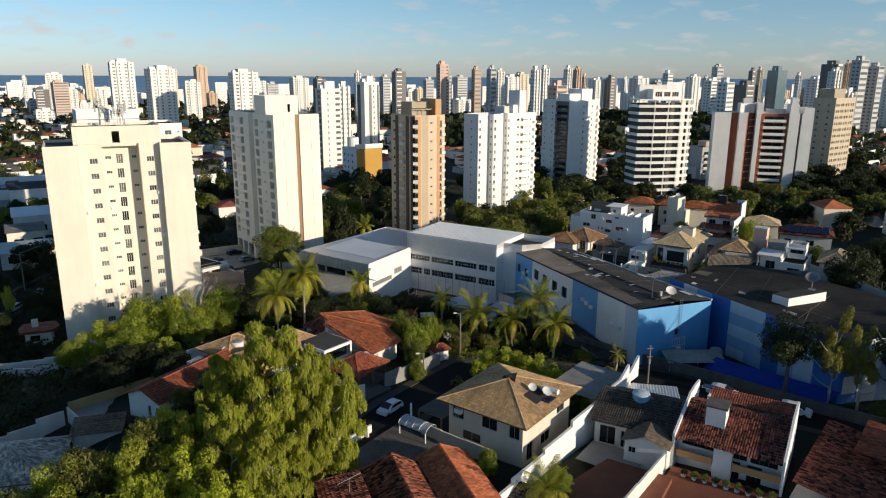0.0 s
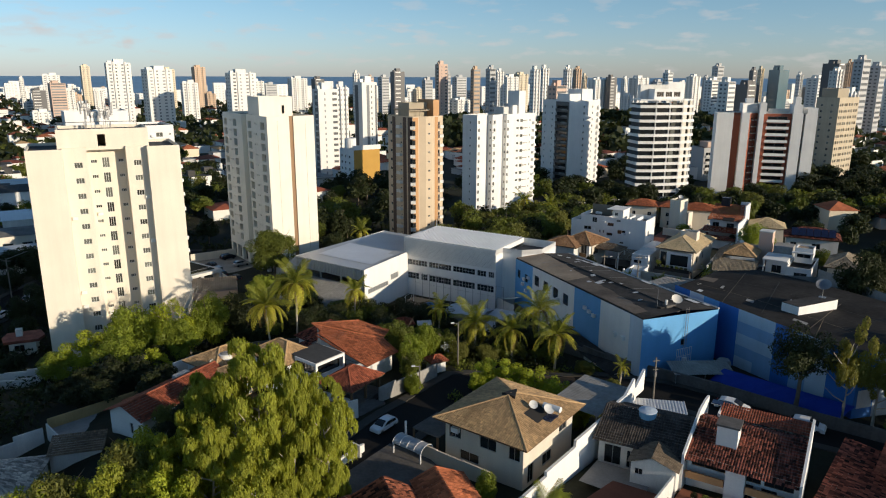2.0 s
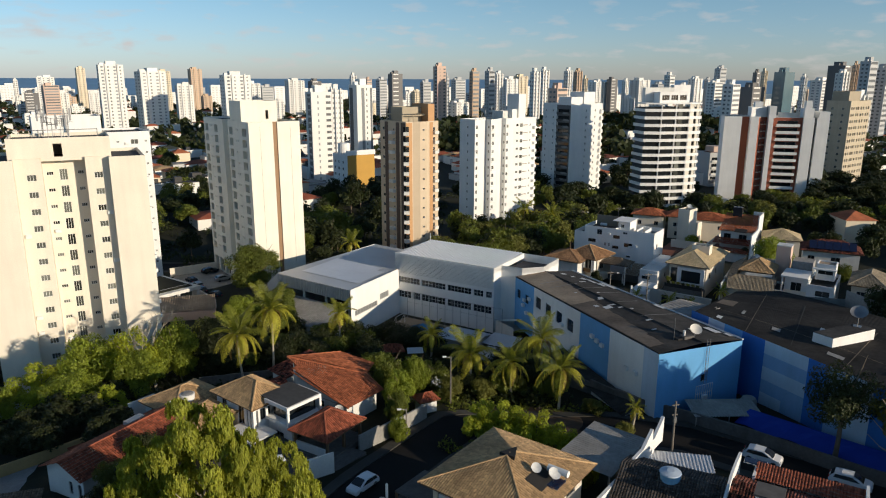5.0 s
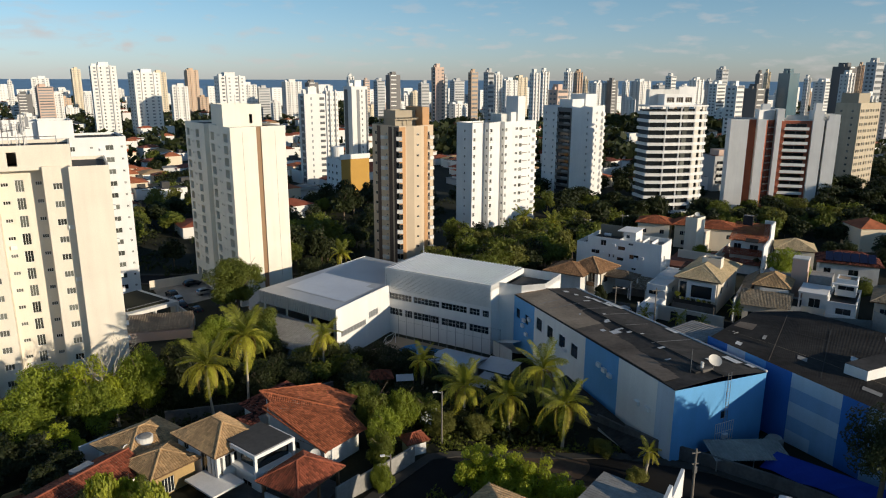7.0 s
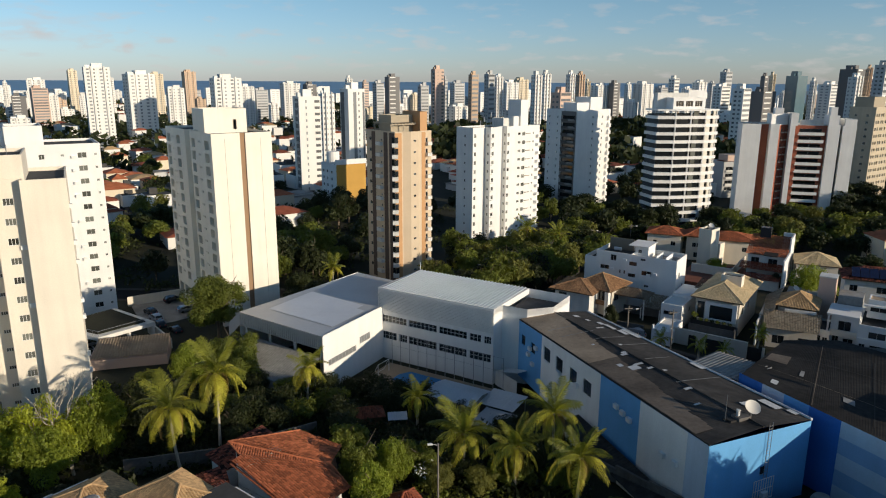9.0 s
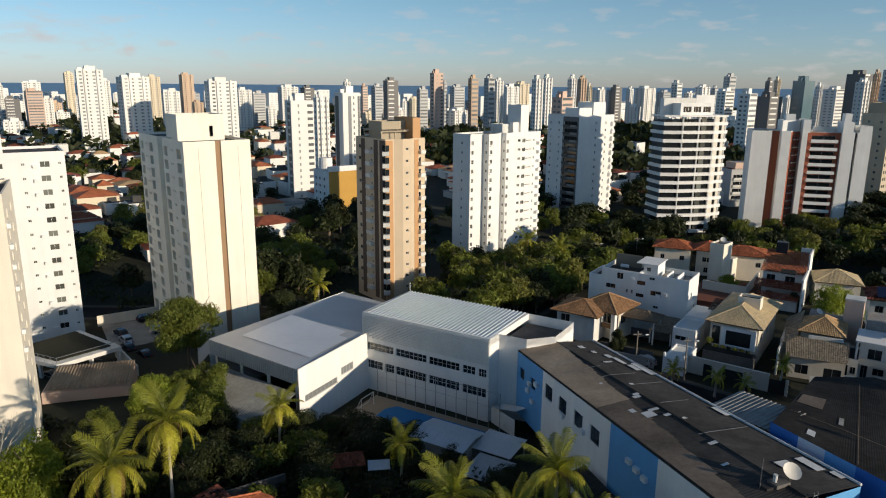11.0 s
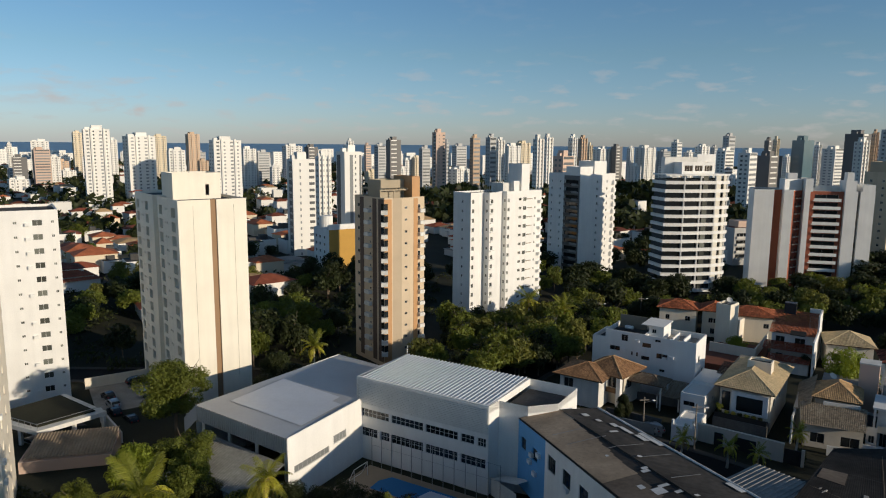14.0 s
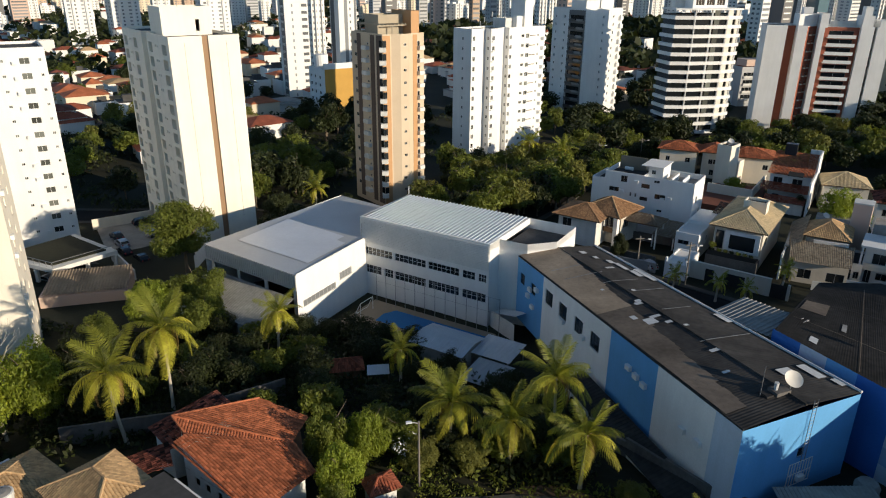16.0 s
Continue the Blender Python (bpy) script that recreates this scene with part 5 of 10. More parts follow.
def blue_hall_two():
    t = thing("blue_hall", "second hall with deep blue and pale panels beside a dark roof", "hall", (0, 0, 0))
    P, Q, R, S, U = (24.9, 116.4), (42.2, 88.8), (66.0, 100.0), (54.0, 134.0), (36.6, 135.5)
    zt, z0 = 8.0, -3.0
    L = math.hypot(Q[0] - P[0], Q[1] - P[1])
    q = lambda s: (P[0] + (Q[0] - P[0]) * s / L, P[1] + (Q[1] - P[1]) * s / L)
    for s0, s1, m in ((0, 3.4, "blue"), (3.4, 6.4, "pale_blue"), (6.4, 9.6, "blue_light"), (9.6, 13.4, "blue"), (20.0, 23.0, "blue"), (23.0, 25.5, "blue_grey"), (25.5, 28.5, "pale_blue"), (28.5, L, "blue")):
        part("wall_panel", MB().wall(q(s0), q(s1), z0, zt), m, t)
    for k in range(6):
        h = (zt - z0) / 6
        part("wall_panel", MB().wall(q(13.4), q(16.8), z0 + h * k, z0 + h * (k + 1)), ("blue_grey", "pale_blue")[k % 2], t)
        part("wall_panel", MB().wall(q(16.8), q(20.0), z0 + h * k, z0 + h * (k + 1)), ("blue_grey", "blue_grey", "blue_grey", "pale_blue", "blue_grey", "pale_blue")[k], t)
    W = math.hypot(R[0] - Q[0], R[1] - Q[1])
    e = lambda s: (Q[0] + (R[0] - Q[0]) * s / W, Q[1] + (R[1] - Q[1]) * s / W)
    cols = ("blue", "pale_blue", "blue_grey", "blue", "blue", "pale_blue", "white_old", "blue")
    for i, m in enumerate(cols):
        part("wall_panel", MB().wall(e(W * i / 8), e(W * (i + 1) / 8), z0, zt - 0.05 * i), m, t)
    for i, (s0, s1, v0, v1, m) in enumerate(((1.6, 4.0, 3.5, 6.0, "pale_blue"), (0.6, 3.0, 0.5, 3.0, "white_old"), (4.2, 6.6, 2.0, 4.5, "pale_blue"), (8, 10.4, 1.0, 3.8, "blue_light"))):
        a, b = e(s0), e(s1)
        part("painted_square", MB().wall((a[0] + 0.006, a[1] - 0.02), (b[0] + 0.006, b[1] - 0.02), v0, v1), m, t)
    b = MB()
    b.wall(R, S, z0, 7.0)
    b.wall(S, U, z0, 5.4)
    b.wall(U, P, z0, 5.4)
    part("wall", b, "concrete", t)
    r = MB()
    pa, pb, pc, pd, pe = Vector((*P, 7.6)), Vector((*Q, 7.6)), Vector((*R, 7.2)), Vector((*S, 7.0)), Vector((*U, 5.5))
    n = 110
    g = lambda f, s: pa.lerp(pb, f).lerp(pe.lerp(pd.lerp(pc, max(0, f - 0.4) / 0.6), f), s)
    r.grid([[g(i / (2 * n), k / 4) + Vector((0, 0, 0.016 * (i % 2))) for i in range(2 * n + 1)] for k in range(5)])
    part("roof", r, "fibre_black", t, "blackened fibre-cement roof")
    for f0, f1, s0, s1, m in ((0.02, 0.98, 0.30, 0.303, "fibre_brown"), (0.05, 0.95, 0.60, 0.604, "dark_gap"), (0.30, 0.303, 0.05, 0.9, "fibre_brown"), (0.52, 0.524, 0.1, 0.8, "dark_gap"), (0.74, 0.743, 0.05, 0.7, "fibre_brown"),
                              (0.12, 0.15, 0.10, 0.16, "patch"), (0.22, 0.24, 0.34, 0.42, "fibre_grey"), (0.42, 0.46, 0.22, 0.27, "fibre_grey"), (0.60, 0.62, 0.44, 0.50, "patch"), (0.66, 0.72, 0.16, 0.20, "fibre_grey"), (0.02, 0.14, 0.45, 0.60, "fibre_brown")):
        q2 = MB()
        for k in range(4):
            u0, u1 = f0 + (f1 - f0) * k / 4, f0 + (f1 - f0) * (k + 1) / 4
            up = Vector((0, 0, 0.06))
            q2.face(g(u0, s0) + up, g(u1, s0) + up, g(u1, s1) + up, g(u0, s1) + up)
        part("roof_patch", q2, m, t)
    part("roof_sheet", ribbed(MB(), (20.6, 124.4, 5.6), (4.6, -8.0, 1.2), (5.0, 4.5, 0.2), 14, 0.1), "fibre_grey", t, "pale corrugated valley roof")
    b = MB()
    X = [(38.8, 107.4), (40.5, 105.2), (47.7, 109.8), (46.0, 112.0)]
    for i in range(4):
        b.wall(X[i], X[(i + 1) % 4], 6.0, 8.6)
    part("roof_house", b, "white", t)
    f = MB()
    f.prism(X, 8.6, 8.66)
    part("terrace", f, "fibre", t)


blue_hall()
blue_hall_two()
dish(22.7, 104.0, 7.6, 0.8, 10, 52, "large cream satellite dish on the hall roof")
dish(45.6, 110.4, 8.66, 1.1, -30, 55, "grey mesh satellite dish on the hall roof", "steel")

# ---- far city ----
unit_me = MB().box(0, -0.12, 0, 1, 0.0, 1).mesh("window")
unit_me.materials.append(M["window_far"])
pale_me = MB().box(0, -0.12, 0, 1, 0.0, 1).mesh("balcony")
pale_me.materials.append(M["white_far"])
FAR = {"w": ("white_far", "dots"), "W": ("white_far", "dots"), "c": ("cream_far", "dots"), "t": ("tan_far", "dots"), "p": ("pink_far", "bands"), "P": ("pink_far", "edge"), "g": ("grey_far", "bands"),
       "d": ("dark_far", "pale"), "D": ("grey_far", "bands"), "S": ("white_far", "bands"), "J": ("white_far", "edge"), "K": ("white_far", "strip"), "T": ("tan_far", "bands"), "B": ("pink_far", "bands"), "G": ("glass_far", "none")}
FAR_LABEL = {"white_far": "white high-rise apartment tower of the skyline", "cream_far": "cream high-rise apartment tower of the skyline", "tan_far": "tan high-rise apartment tower of the skyline",
             "pink_far": "pinkish-brown high-rise apartment tower of the skyline", "grey_far": "grey high-rise apartment tower of the skyline", "dark_far": "dark high-rise apartment tower of the skyline", "glass_far": "blue-green mirrored glass office tower of the skyline"}
col_cache = {}


def window_column(floors):
    if floors not in col_cache:
        b = MB()
        for i in range(floors):
            z = (i + 0.35) / floors
            b.box(0, -0.12, z, 1, 0.0, z + 0.42 / floors)
        col_cache[floors] = b.mesh("window_column")
        col_cache[floors].materials.append(M["window_far"])
    return col_cache[floors]


def far_tower(x, y, w, d, top, turn, kind):
    wall, style = FAR[kind]
    z0 = -12.0
    h = top - z0 - 3.0
    t = thing("high_rise", FAR_LABEL[wall], "high-rise", (x, y, z0), turn, "skyline towers")
    rng = random.Random(int(x * 7 + y))
    part("wall", MB().box(0, 0, 0, w, d, h), wall, t)
    k = rng.uniform(0.15, 0.4)
    part("roof_house", MB().box(w * k, d * 0.25, h, w * (k + 0.4), d * 0.8, h + 3.0), wall, t)
    part("roof_tank", MB().box(w * 0.08, d * 0.4, h, w * (k - 0.03), d * 0.7, h + 1.6), wall, t)
    n = max(5, round(h / 3.0))

    def stick(me, name, face, u0, u1, v0, v1):
        if face == 0:
            m = Matrix.Translation((w * u0, -0.01, h * v0)) @ Matrix.Diagonal((w * (u1 - u0), 1, h * (v1 - v0), 1))
        else:
            m = Matrix.Translation((-0.01, d * (1 - u0), h * v0)) @ Matrix.Rotation(radians(-90), 4, "Z") @ Matrix.Diagonal((d * (u1 - u0), 1, h * (v1 - v0), 1))
        o = put_shared(name, me, t, m)
        return tagged(o, kind="stuff") if name == "window_column" else o
    me = window_column(n)
    if style == "dots":
        for u in ((0.1, 0.2), (0.36, 0.42), (0.6, 0.7), (0.84, 0.9)):
            stick(me, "window_column", 0, u[0], u[1], 0.06, 0.99)
        for u in ((0.15, 0.3), (0.6, 0.75)):
            stick(me, "window_column", 1, u[0], u[1], 0.06, 0.99)
        b = MB().box(w * 0.26, -0.9, 0, w * 0.32, 0, h + 0.8).box(w * 0.74, -0.9, 0, w * 0.8, 0, h + 0.8)
        part("rib", b, wall, t)
    elif style == "bands":
        for i in range(min(n, 16)):
            stick(unit_me, "window", 0, 0.06, 0.94, (i + 0.45) / min(n, 16), (i + 0.9) / min(n, 16))
        stick(me, "window_column", 1, 0.2, 0.4, 0.05, 0.98)
        stick(me, "window_column", 1, 0.6, 0.8, 0.05, 0.98)
    elif style == "edge":
        stick(me, "window_column", 0, 0.72, 0.95, 0.05, 0.98)
        stick(me, "window_column", 0, 0.3, 0.36, 0.05, 0.98)
        stick(unit_me, "window", 1, 0.4, 0.9, 0.05, 0.98)
        for i in range(n):
            stick(pale_me, "balcony", 1, 0.45, 0.88, i / n, (i + 0.35) / n)
    elif style == "strip":
        stick(unit_me, "window", 0, 0.3, 0.48, 0.03, 0.97)
        stick(unit_me, "window", 0, 0.86, 0.97, 0.03, 0.97)
        stick(me, "window_column", 0, 0.6, 0.66, 0.05, 0.98)
        stick(unit_me, "window", 1, 0.1, 0.5, 0.03, 0.97)
    elif style == "pale":
        for i in range(min(n, 14)):
            stick(pale_me, "balcony", 0, 0.1, 0.6, (i + 0.7) / min(n, 14), (i + 0.95) / min(n, 14))


# small houses of the far quarters
low = []
for i, (roof, wall, rise) in enumerate((("tile_red", "white_far", 1.5), ("tile_bright", "cream_far", 1.7), ("tile_tan", "white_far", 1.4), ("slab_roof", "white_far", 0.0), ("fibre_grey", "grey_far", 0.4), ("tile_dark", "white_far", 1.5))):
    w, d, h = 11.0, 9.0, 5.2 if i % 2 else 3.6
    hb = MB().box(0, 0, -1.5, w, d, h)
    for u in (1.5, 5.0, 8.0):
        hb.box(u, -0.06, 1.2, u + 1.4, -0.01, 2.4)
    if rise:
        o = 0.5
        a, b_, c, d_ = (-o, -o, h), (w + o, -o, h), (w + o, d + o, h), (-o, d + o, h)
        r0, r1 = (w * 0.4, d / 2, h + rise), (w * 0.6, d / 2, h + rise)
        rb = MB()
        rb.face(a, b_, r1, r0)
        rb.face(b_, c, r1)
        rb.face(c, d_, r0, r1)
        rb.face(d_, a, r0)
    else:
        rb = MB().box(0.2, 0.2, h - 0.3, w - 0.2, d - 0.2, h + 0.05).box(2, 3, h, 5, 6, h + 1.8)
    wm, rm = hb.mesh("wall"), rb.mesh("roof")
    wm.materials.append(M[wall])
    rm.materials.append(M[roof])
    low.append((wm, rm, ("white house with a red tiled roof in the far quarter", "cream house with a red tiled roof in the far quarter", "white house with a tan tiled roof in the far quarter", "white flat-roofed house in the far quarter", "grey shed-roofed building in the far quarter", "white house with a dark tiled roof in the far quarter")[i]))
rng = random.Random(11)
TOWERS = [(-70, 170), (-35, 200), (-8, 258), (18, 318), (52, 300), (98, 318), (-72, 306), (-92, 165), (140, 350)]


def far_house(x, y):
    wm, rm, lab = low[rng.choice((0, 0, 0, 1, 1, 2, 3, 3, 3, 4, 5))]
    t = thing("house", lab, "house", (x, y, gz(x, y)), rng.choice((40, 45, 130, 135, 50)) + rng.uniform(-6, 6), "far houses")
    s = rng.uniform(0.8, 1.35)
    m = Matrix.Diagonal((s, s * rng.uniform(0.85, 1.2), rng.uniform(0.8, 1.3), 1))
    put_shared("wall", wm, t, m)
    put_shared("roof", rm, t, m)


far_w, far_r = MB(), {"tile_red": MB(), "tile_tan": MB(), "slab_roof": MB(), "tile_bright": MB()}


def joined_house(x, y):
    """A house of the far quarters, added to the joined meshes."""
    z, a = gz(x, y), radians(rng.choice((40, 45, 130, 135, 50)) + rng.uniform(-6, 6))
    w, d, h = rng.uniform(7, 15), rng.uniform(7, 12), rng.choice((3.5, 4, 6.5, 7, 10))
    q = lambda u, v, k: (x + u * math.cos(a) - v * math.sin(a), y + u * math.sin(a) + v * math.cos(a), z + k)
    c = [(0, 0), (w, 0), (w, d), (0, d)]
    for (u0, v0), (u1, v1) in zip(c, c[1:] + c[:1]):
        far_w.face(q(u0, v0, -1), q(u1, v1, -1), q(u1, v1, h), q(u0, v0, h))
    m = rng.choice(("tile_red", "tile_red", "tile_tan", "slab_roof", "tile_bright", "slab_roof"))
    b = far_r[m]
    if m == "slab_roof":
        b.face(*[q(u, v, h - 0.2) for u, v in c])
        return
    r0, r1 = q(w * 0.35, d / 2, h + 1.7), q(w * 0.65, d / 2, h + 1.7)
    e = [q(-0.5, -0.5, h), q(w + 0.5, -0.5, h), q(w + 0.5, d + 0.5, h), q(-0.5, d + 0.5, h)]
    b.face(e[0], e[1], r1, r0)
    b.face(e[1], e[2], r1)
    b.face(e[2], e[3], r0, r1)
    b.face(e[3], e[0], r0)


for i in range(1500):
    y = rng.uniform(380, 1300)
    x = rng.uniform(-0.95, 0.75) * y
    if rng.random() < 0.55 and y > 420:
        joined_house(x, y)
solo("far_house_walls", far_w, "white_far", "pale walls of the far low-rise quarters", "houses", "stuff")
for k, b in far_r.items():
    solo("far_house_roofs", b, k, "roofs of the far low-rise quarters", "houses", "stuff")
count = 0
for i in range(1500):
    y = rng.uniform(215, 470)
    half = 90 + (y - 200) * 0.75
    x = rng.uniform(-half - 110, half)
    if y < 345 and -78 < x < 150 or (y < 420 and -60 < x < 30):
        continue
    if -140 < x < -100 and y < 260:
        continue
    if any(math.hypot(x - a, y - b) < 24 for a, b in TOWERS):
        continue
    if rng.random() < min(0.75, 0.12 + (y - 215) / 700):
        continue
    far_house(x, y)
    count += 1
    if count > 230:
        break

# ---- woods ----
crown_far = [crown_mesh("crown", 40 + i, 9, 420, 0.16, m, 1.0, 0.8, 0.5) for i, m in enumerate(("leaf_dark_shade", "leaf", "leaf_olive", "leaf_dark_shade"))]
crown_mid = [crown_mesh("crown", 50 + i, 26, 2600, 0.080, m, 1.0, 0.85, 0.38, small=True) for i, m in enumerate(("leaf", "leaf_dark_shade", "leaf_olive", "leaf"))]
crown_wood = [crown_mesh("crown", 55 + i, 20, 1300, 0.110, m, 1.0, 0.85, 0.40, small=True) for i, m in enumerate(("leaf", "leaf_dark_shade"))]
crown_near = [crown_mesh("crown", 60 + i, 40, 14000, 0.038, m, 1.0, 0.9, 0.33, small=True) for i, m in enumerate(("leaf_bright", "leaf", "leaf_dark_shade", "leaf_olive"))]
trunks = [trunk_mesh(70 + i, 1.0, 0.035, "bark", 5, 0.45) for i in range(3)]


def belt(n, x0, x1, y0, y1, hmin, hmax, crowns, label, keep=None, seed=1, group="trees of the belt", wide=(0.75, 1.05)):
    r = random.Random(seed)
    for i in range(n):
        x, y = r.uniform(x0, x1), r.uniform(y0, y1)
        if keep and not keep(x, y):
            continue
        h = r.uniform(hmin, hmax)
        tree(x, y, gz(x, y) - 0.2, h, h * r.uniform(*wide), r.choice(crowns), r.choice(trunks), label, "tree", group, turn=r.uniform(0, 360), lift=0.55)


def clear(x, y):
    return all(math.hypot(x - a, y - b) > 15 for a, b in TOWERS)


for i in range(300):
    x, y = rng.uniform(-75, 175), rng.uniform(338, 440)
    if not clear(x, y) or any(math.hypot(x - a, y - b) < 26 for a, b in TOWERS) or (30 < x < 110 and y < 352) or rng.random() < 0.72:
        continue
    far_house(x, y)
mb_ = thing("apartment_block", "low grey and pink apartment block with open balconies", "apartment building", (82.0, 352.0, -8.0), 20)
mp = [(0, 0), (22, 0), (22, 11), (0, 11)]
mh = {0: [h for u in (1.0, 8.0, 15.0) for h in rows_of(u, u + 5.6, 3.0, 1.7, 3.0, 4)]}
shell(mb_, mp, 0, 16, mh, "grey_far", 0.6, roof="tile_red")
windows(mb_, mp, 0, mh, 0.6, 3, 1, "frame_white", "glass")
for i in range(4):
    for u in (1.0, 8.0, 15.0):
        part("balcony", MB().box(u, -0.7, 2.4 + 3.0 * i, u + 5.6, -0.02, 2.6 + 3.0 * i).box(u, -0.7, 2.6 + 3.0 * i, u + 5.6, -0.6, 3.4 + 3.0 * i), "white_old", mb_)
part("penthouse", MB().box(3, 2, 16, 19, 9, 18.6), "pink_far", mb_)

belt(85, -28, 20, 166, 236, 7.5, 10.5, crown_mid, "leafy green tree of the dense belt behind the school", lambda x, y: clear(x, y) and abs((x + 22) * 0.72 - (y - 172) * 0.69 + 14) < 20 and y > 166 + max(0, x + 12) * 0.6, 21)
belt(34, 12, 110, 232, 288, 6, 10, crown_mid, "dark green tree between the towers and the houses", lambda x, y: clear(x, y) and y > 238 + (x - 60) * 0.15, 22)
belt(30, 60, 190, 220, 330, 6, 10, crown_mid, "dark green tree between the towers and the houses", lambda x, y: clear(x, y) and y > 200 + x * 0.5, 23)
# mostly the darkened crown, so the towers' shade is in the leaf colour
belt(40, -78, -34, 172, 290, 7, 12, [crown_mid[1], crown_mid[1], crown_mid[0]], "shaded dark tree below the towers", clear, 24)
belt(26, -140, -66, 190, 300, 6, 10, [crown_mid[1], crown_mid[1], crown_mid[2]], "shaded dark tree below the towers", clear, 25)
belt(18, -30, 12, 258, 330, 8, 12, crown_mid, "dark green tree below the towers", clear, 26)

fw = bpy.data.meshes.new("far_woods")
r = np.random.default_rng(9)
V, Fc = [], []
for i in range(1500):
    y = float(r.uniform(300, 1500))
    x = float(r.uniform(-0.95, 0.8)) * y
    if y < 420 and -230 < x < 170:
        continue
    k = int(r.integers(30, 60))
    s = float(r.uniform(4, 8))
    c = np.array([x, y, -11.5 + s * 0.7])
    p = blob_points(r, k, (s * 1.4, s * 1.4, s)) * r.uniform(0.7, 1.1, (k, 1)) + c
    a = blob_points(r, k) * s * 0.36
    b = blob_points(r, k) * s * 0.36
    for q, e, f in zip(p, a, b):
        j = len(V)
        V += [tuple(q - e), tuple(q + f), tuple(q + e), tuple(q - f)]
        Fc += [(j, j + 1, j + 2), (j, j + 2, j + 3)]
for i in range(420):
    y = float(r.uniform(430, 700))
    x = float(r.uniform(-0.16, 0.42)) * y
    k = 46
    s = float(r.uniform(5, 8))
    c = np.array([x, y, gz(x, y) + s * 0.7])
    p = blob_points(r, k, (s * 1.4, s * 1.4, s)) * r.uniform(0.7, 1.1, (k, 1)) + c
    a = blob_points(r, k) * s * 0.36
    b = blob_points(r, k) * s * 0.36
    for q, e, f in zip(p, a, b):
        j = len(V)
        V += [tuple(q - e), tuple(q + f), tuple(q + e), tuple(q - f)]
        Fc += [(j, j + 1, j + 2), (j, j + 2, j + 3)]
fw.from_pydata(V, [], Fc)
fw.update()
fw.materials.append(M["leaf_dark_shade"])
tagged(new("far_woods", fw), "dark green woods among the far towers", "woods", "", "stuff")


def wood(name, seed, n, place, hmin, hmax, crown, label):
    """Many trees of a far wood as one mesh."""
    r = random.Random(seed)
    src = np.empty(len(crown.vertices) * 3, dtype=np.float32)
    crown.vertices.foreach_get("co", src)
    src = src.reshape(-1, 3)
    V, made = [], 0
    while made < n:
        x, y = place(r)
        if x is None:
            continue
        made += 1
        h = r.uniform(hmin, hmax)
        w = h * r.uniform(0.8, 1.2)
        a = r.uniform(0, 6.283)
        pick = src
        c, s = math.cos(a), math.sin(a)
        p = np.stack([(pick[:, 0] * c - pick[:, 1] * s) * w / 2 + x, (pick[:, 0] * s + pick[:, 1] * c) * w / 2 + y, pick[:, 2] * h * 0.45 + gz(x, y) + h * 0.52], 1)
        V.append(p)
    V = np.concatenate(V)
    f = np.arange(len(V)).reshape(-1, 3)
    me = bpy.data.meshes.new(name)
    me.from_pydata(V.tolist(), [], f.tolist())
    me.update()
    me.materials.append(crown.materials[0])
    return tagged(new(name, me), label, "trees", "", "stuff")


def behind_houses(r):
    x, y = r.uniform(8, 175), r.uniform(232, 296)
    if y < 232 + max(0, 34 - x) * 0.5 or (28 < x < 60 and y < 233) or not clear(x, y) or (36 < x < 70 and 278 < y < 312) or (74 < x < 130 and y > 298):
        return None, None
    return x, y


def between_towers(r):
    x, y = r.uniform(-30, 190), r.uniform(296, 420)
    if not clear(x, y) or (36 < x < 70 and y < 312) or (70 < x < 132 and y < 345) or (2 < x < 36 and 335 < y < 375):
        return None, None
    return x, y


def west_side(r):
    x, y = r.uniform(-190, -108), r.uniform(130, 330)
    if abs(x + 104 + (y - 150) * 0.45) < 7 or x > -112 and y < 200:
        return None, None
    return (x, y) if r.random() < 0.8 else (None, None)


def right_side(r):
    x, y = r.uniform(76, 150), r.uniform(140, 235)
    return (x, y) if all(math.hypot(x - a - 5, y - b - 4) > 9 for a, b in ((106, 200), (108, 214), (112, 190), (100, 226), (71, 189))) else (None, None)


def low_garden(r):
    return r.uniform(-63, -47), r.uniform(79, 96)


# added trees, kept out of view on the side of the low sun
def east_side(r):
    x, y = r.uniform(90, 135), r.uniform(96, 160)
    return (x, y) if x > 0.62 * y + 12 else (None, None)


def before_grid_block(r):
    return r.uniform(108, 175), r.uniform(292, 334)


# crown_wood[1] carries shade in its colour, crown_wood[0] is the lit copy
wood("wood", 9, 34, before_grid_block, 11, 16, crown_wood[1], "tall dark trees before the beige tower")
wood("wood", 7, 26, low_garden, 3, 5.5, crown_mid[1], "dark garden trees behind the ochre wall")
wood("wood", 8, 24, east_side, 9, 12, crown_wood[1], "tall dark unseen trees added beyond the second hall")
wood("wood", 1, 75, behind_houses, 7, 11, crown_wood[1], "wood in shaded leaf colour between the houses and the towers")
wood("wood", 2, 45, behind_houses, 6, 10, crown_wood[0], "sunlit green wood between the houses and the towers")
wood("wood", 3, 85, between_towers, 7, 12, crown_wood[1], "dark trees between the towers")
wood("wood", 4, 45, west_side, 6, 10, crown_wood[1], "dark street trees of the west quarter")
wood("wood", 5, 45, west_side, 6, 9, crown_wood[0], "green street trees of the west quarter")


def west_green(r):
    x, y = r.uniform(-360, -118), r.uniform(215, 480)
    if abs(x + 120 + (y - 200) * 0.55) < 8 or not clear(x, y) or x > -60 - y * 0.28:
        return None, None
    k = math.sin(x * 0.045) + math.sin(y * 0.05 + x * 0.02)
    return (x, y) if k > 0.3 else (None, None)


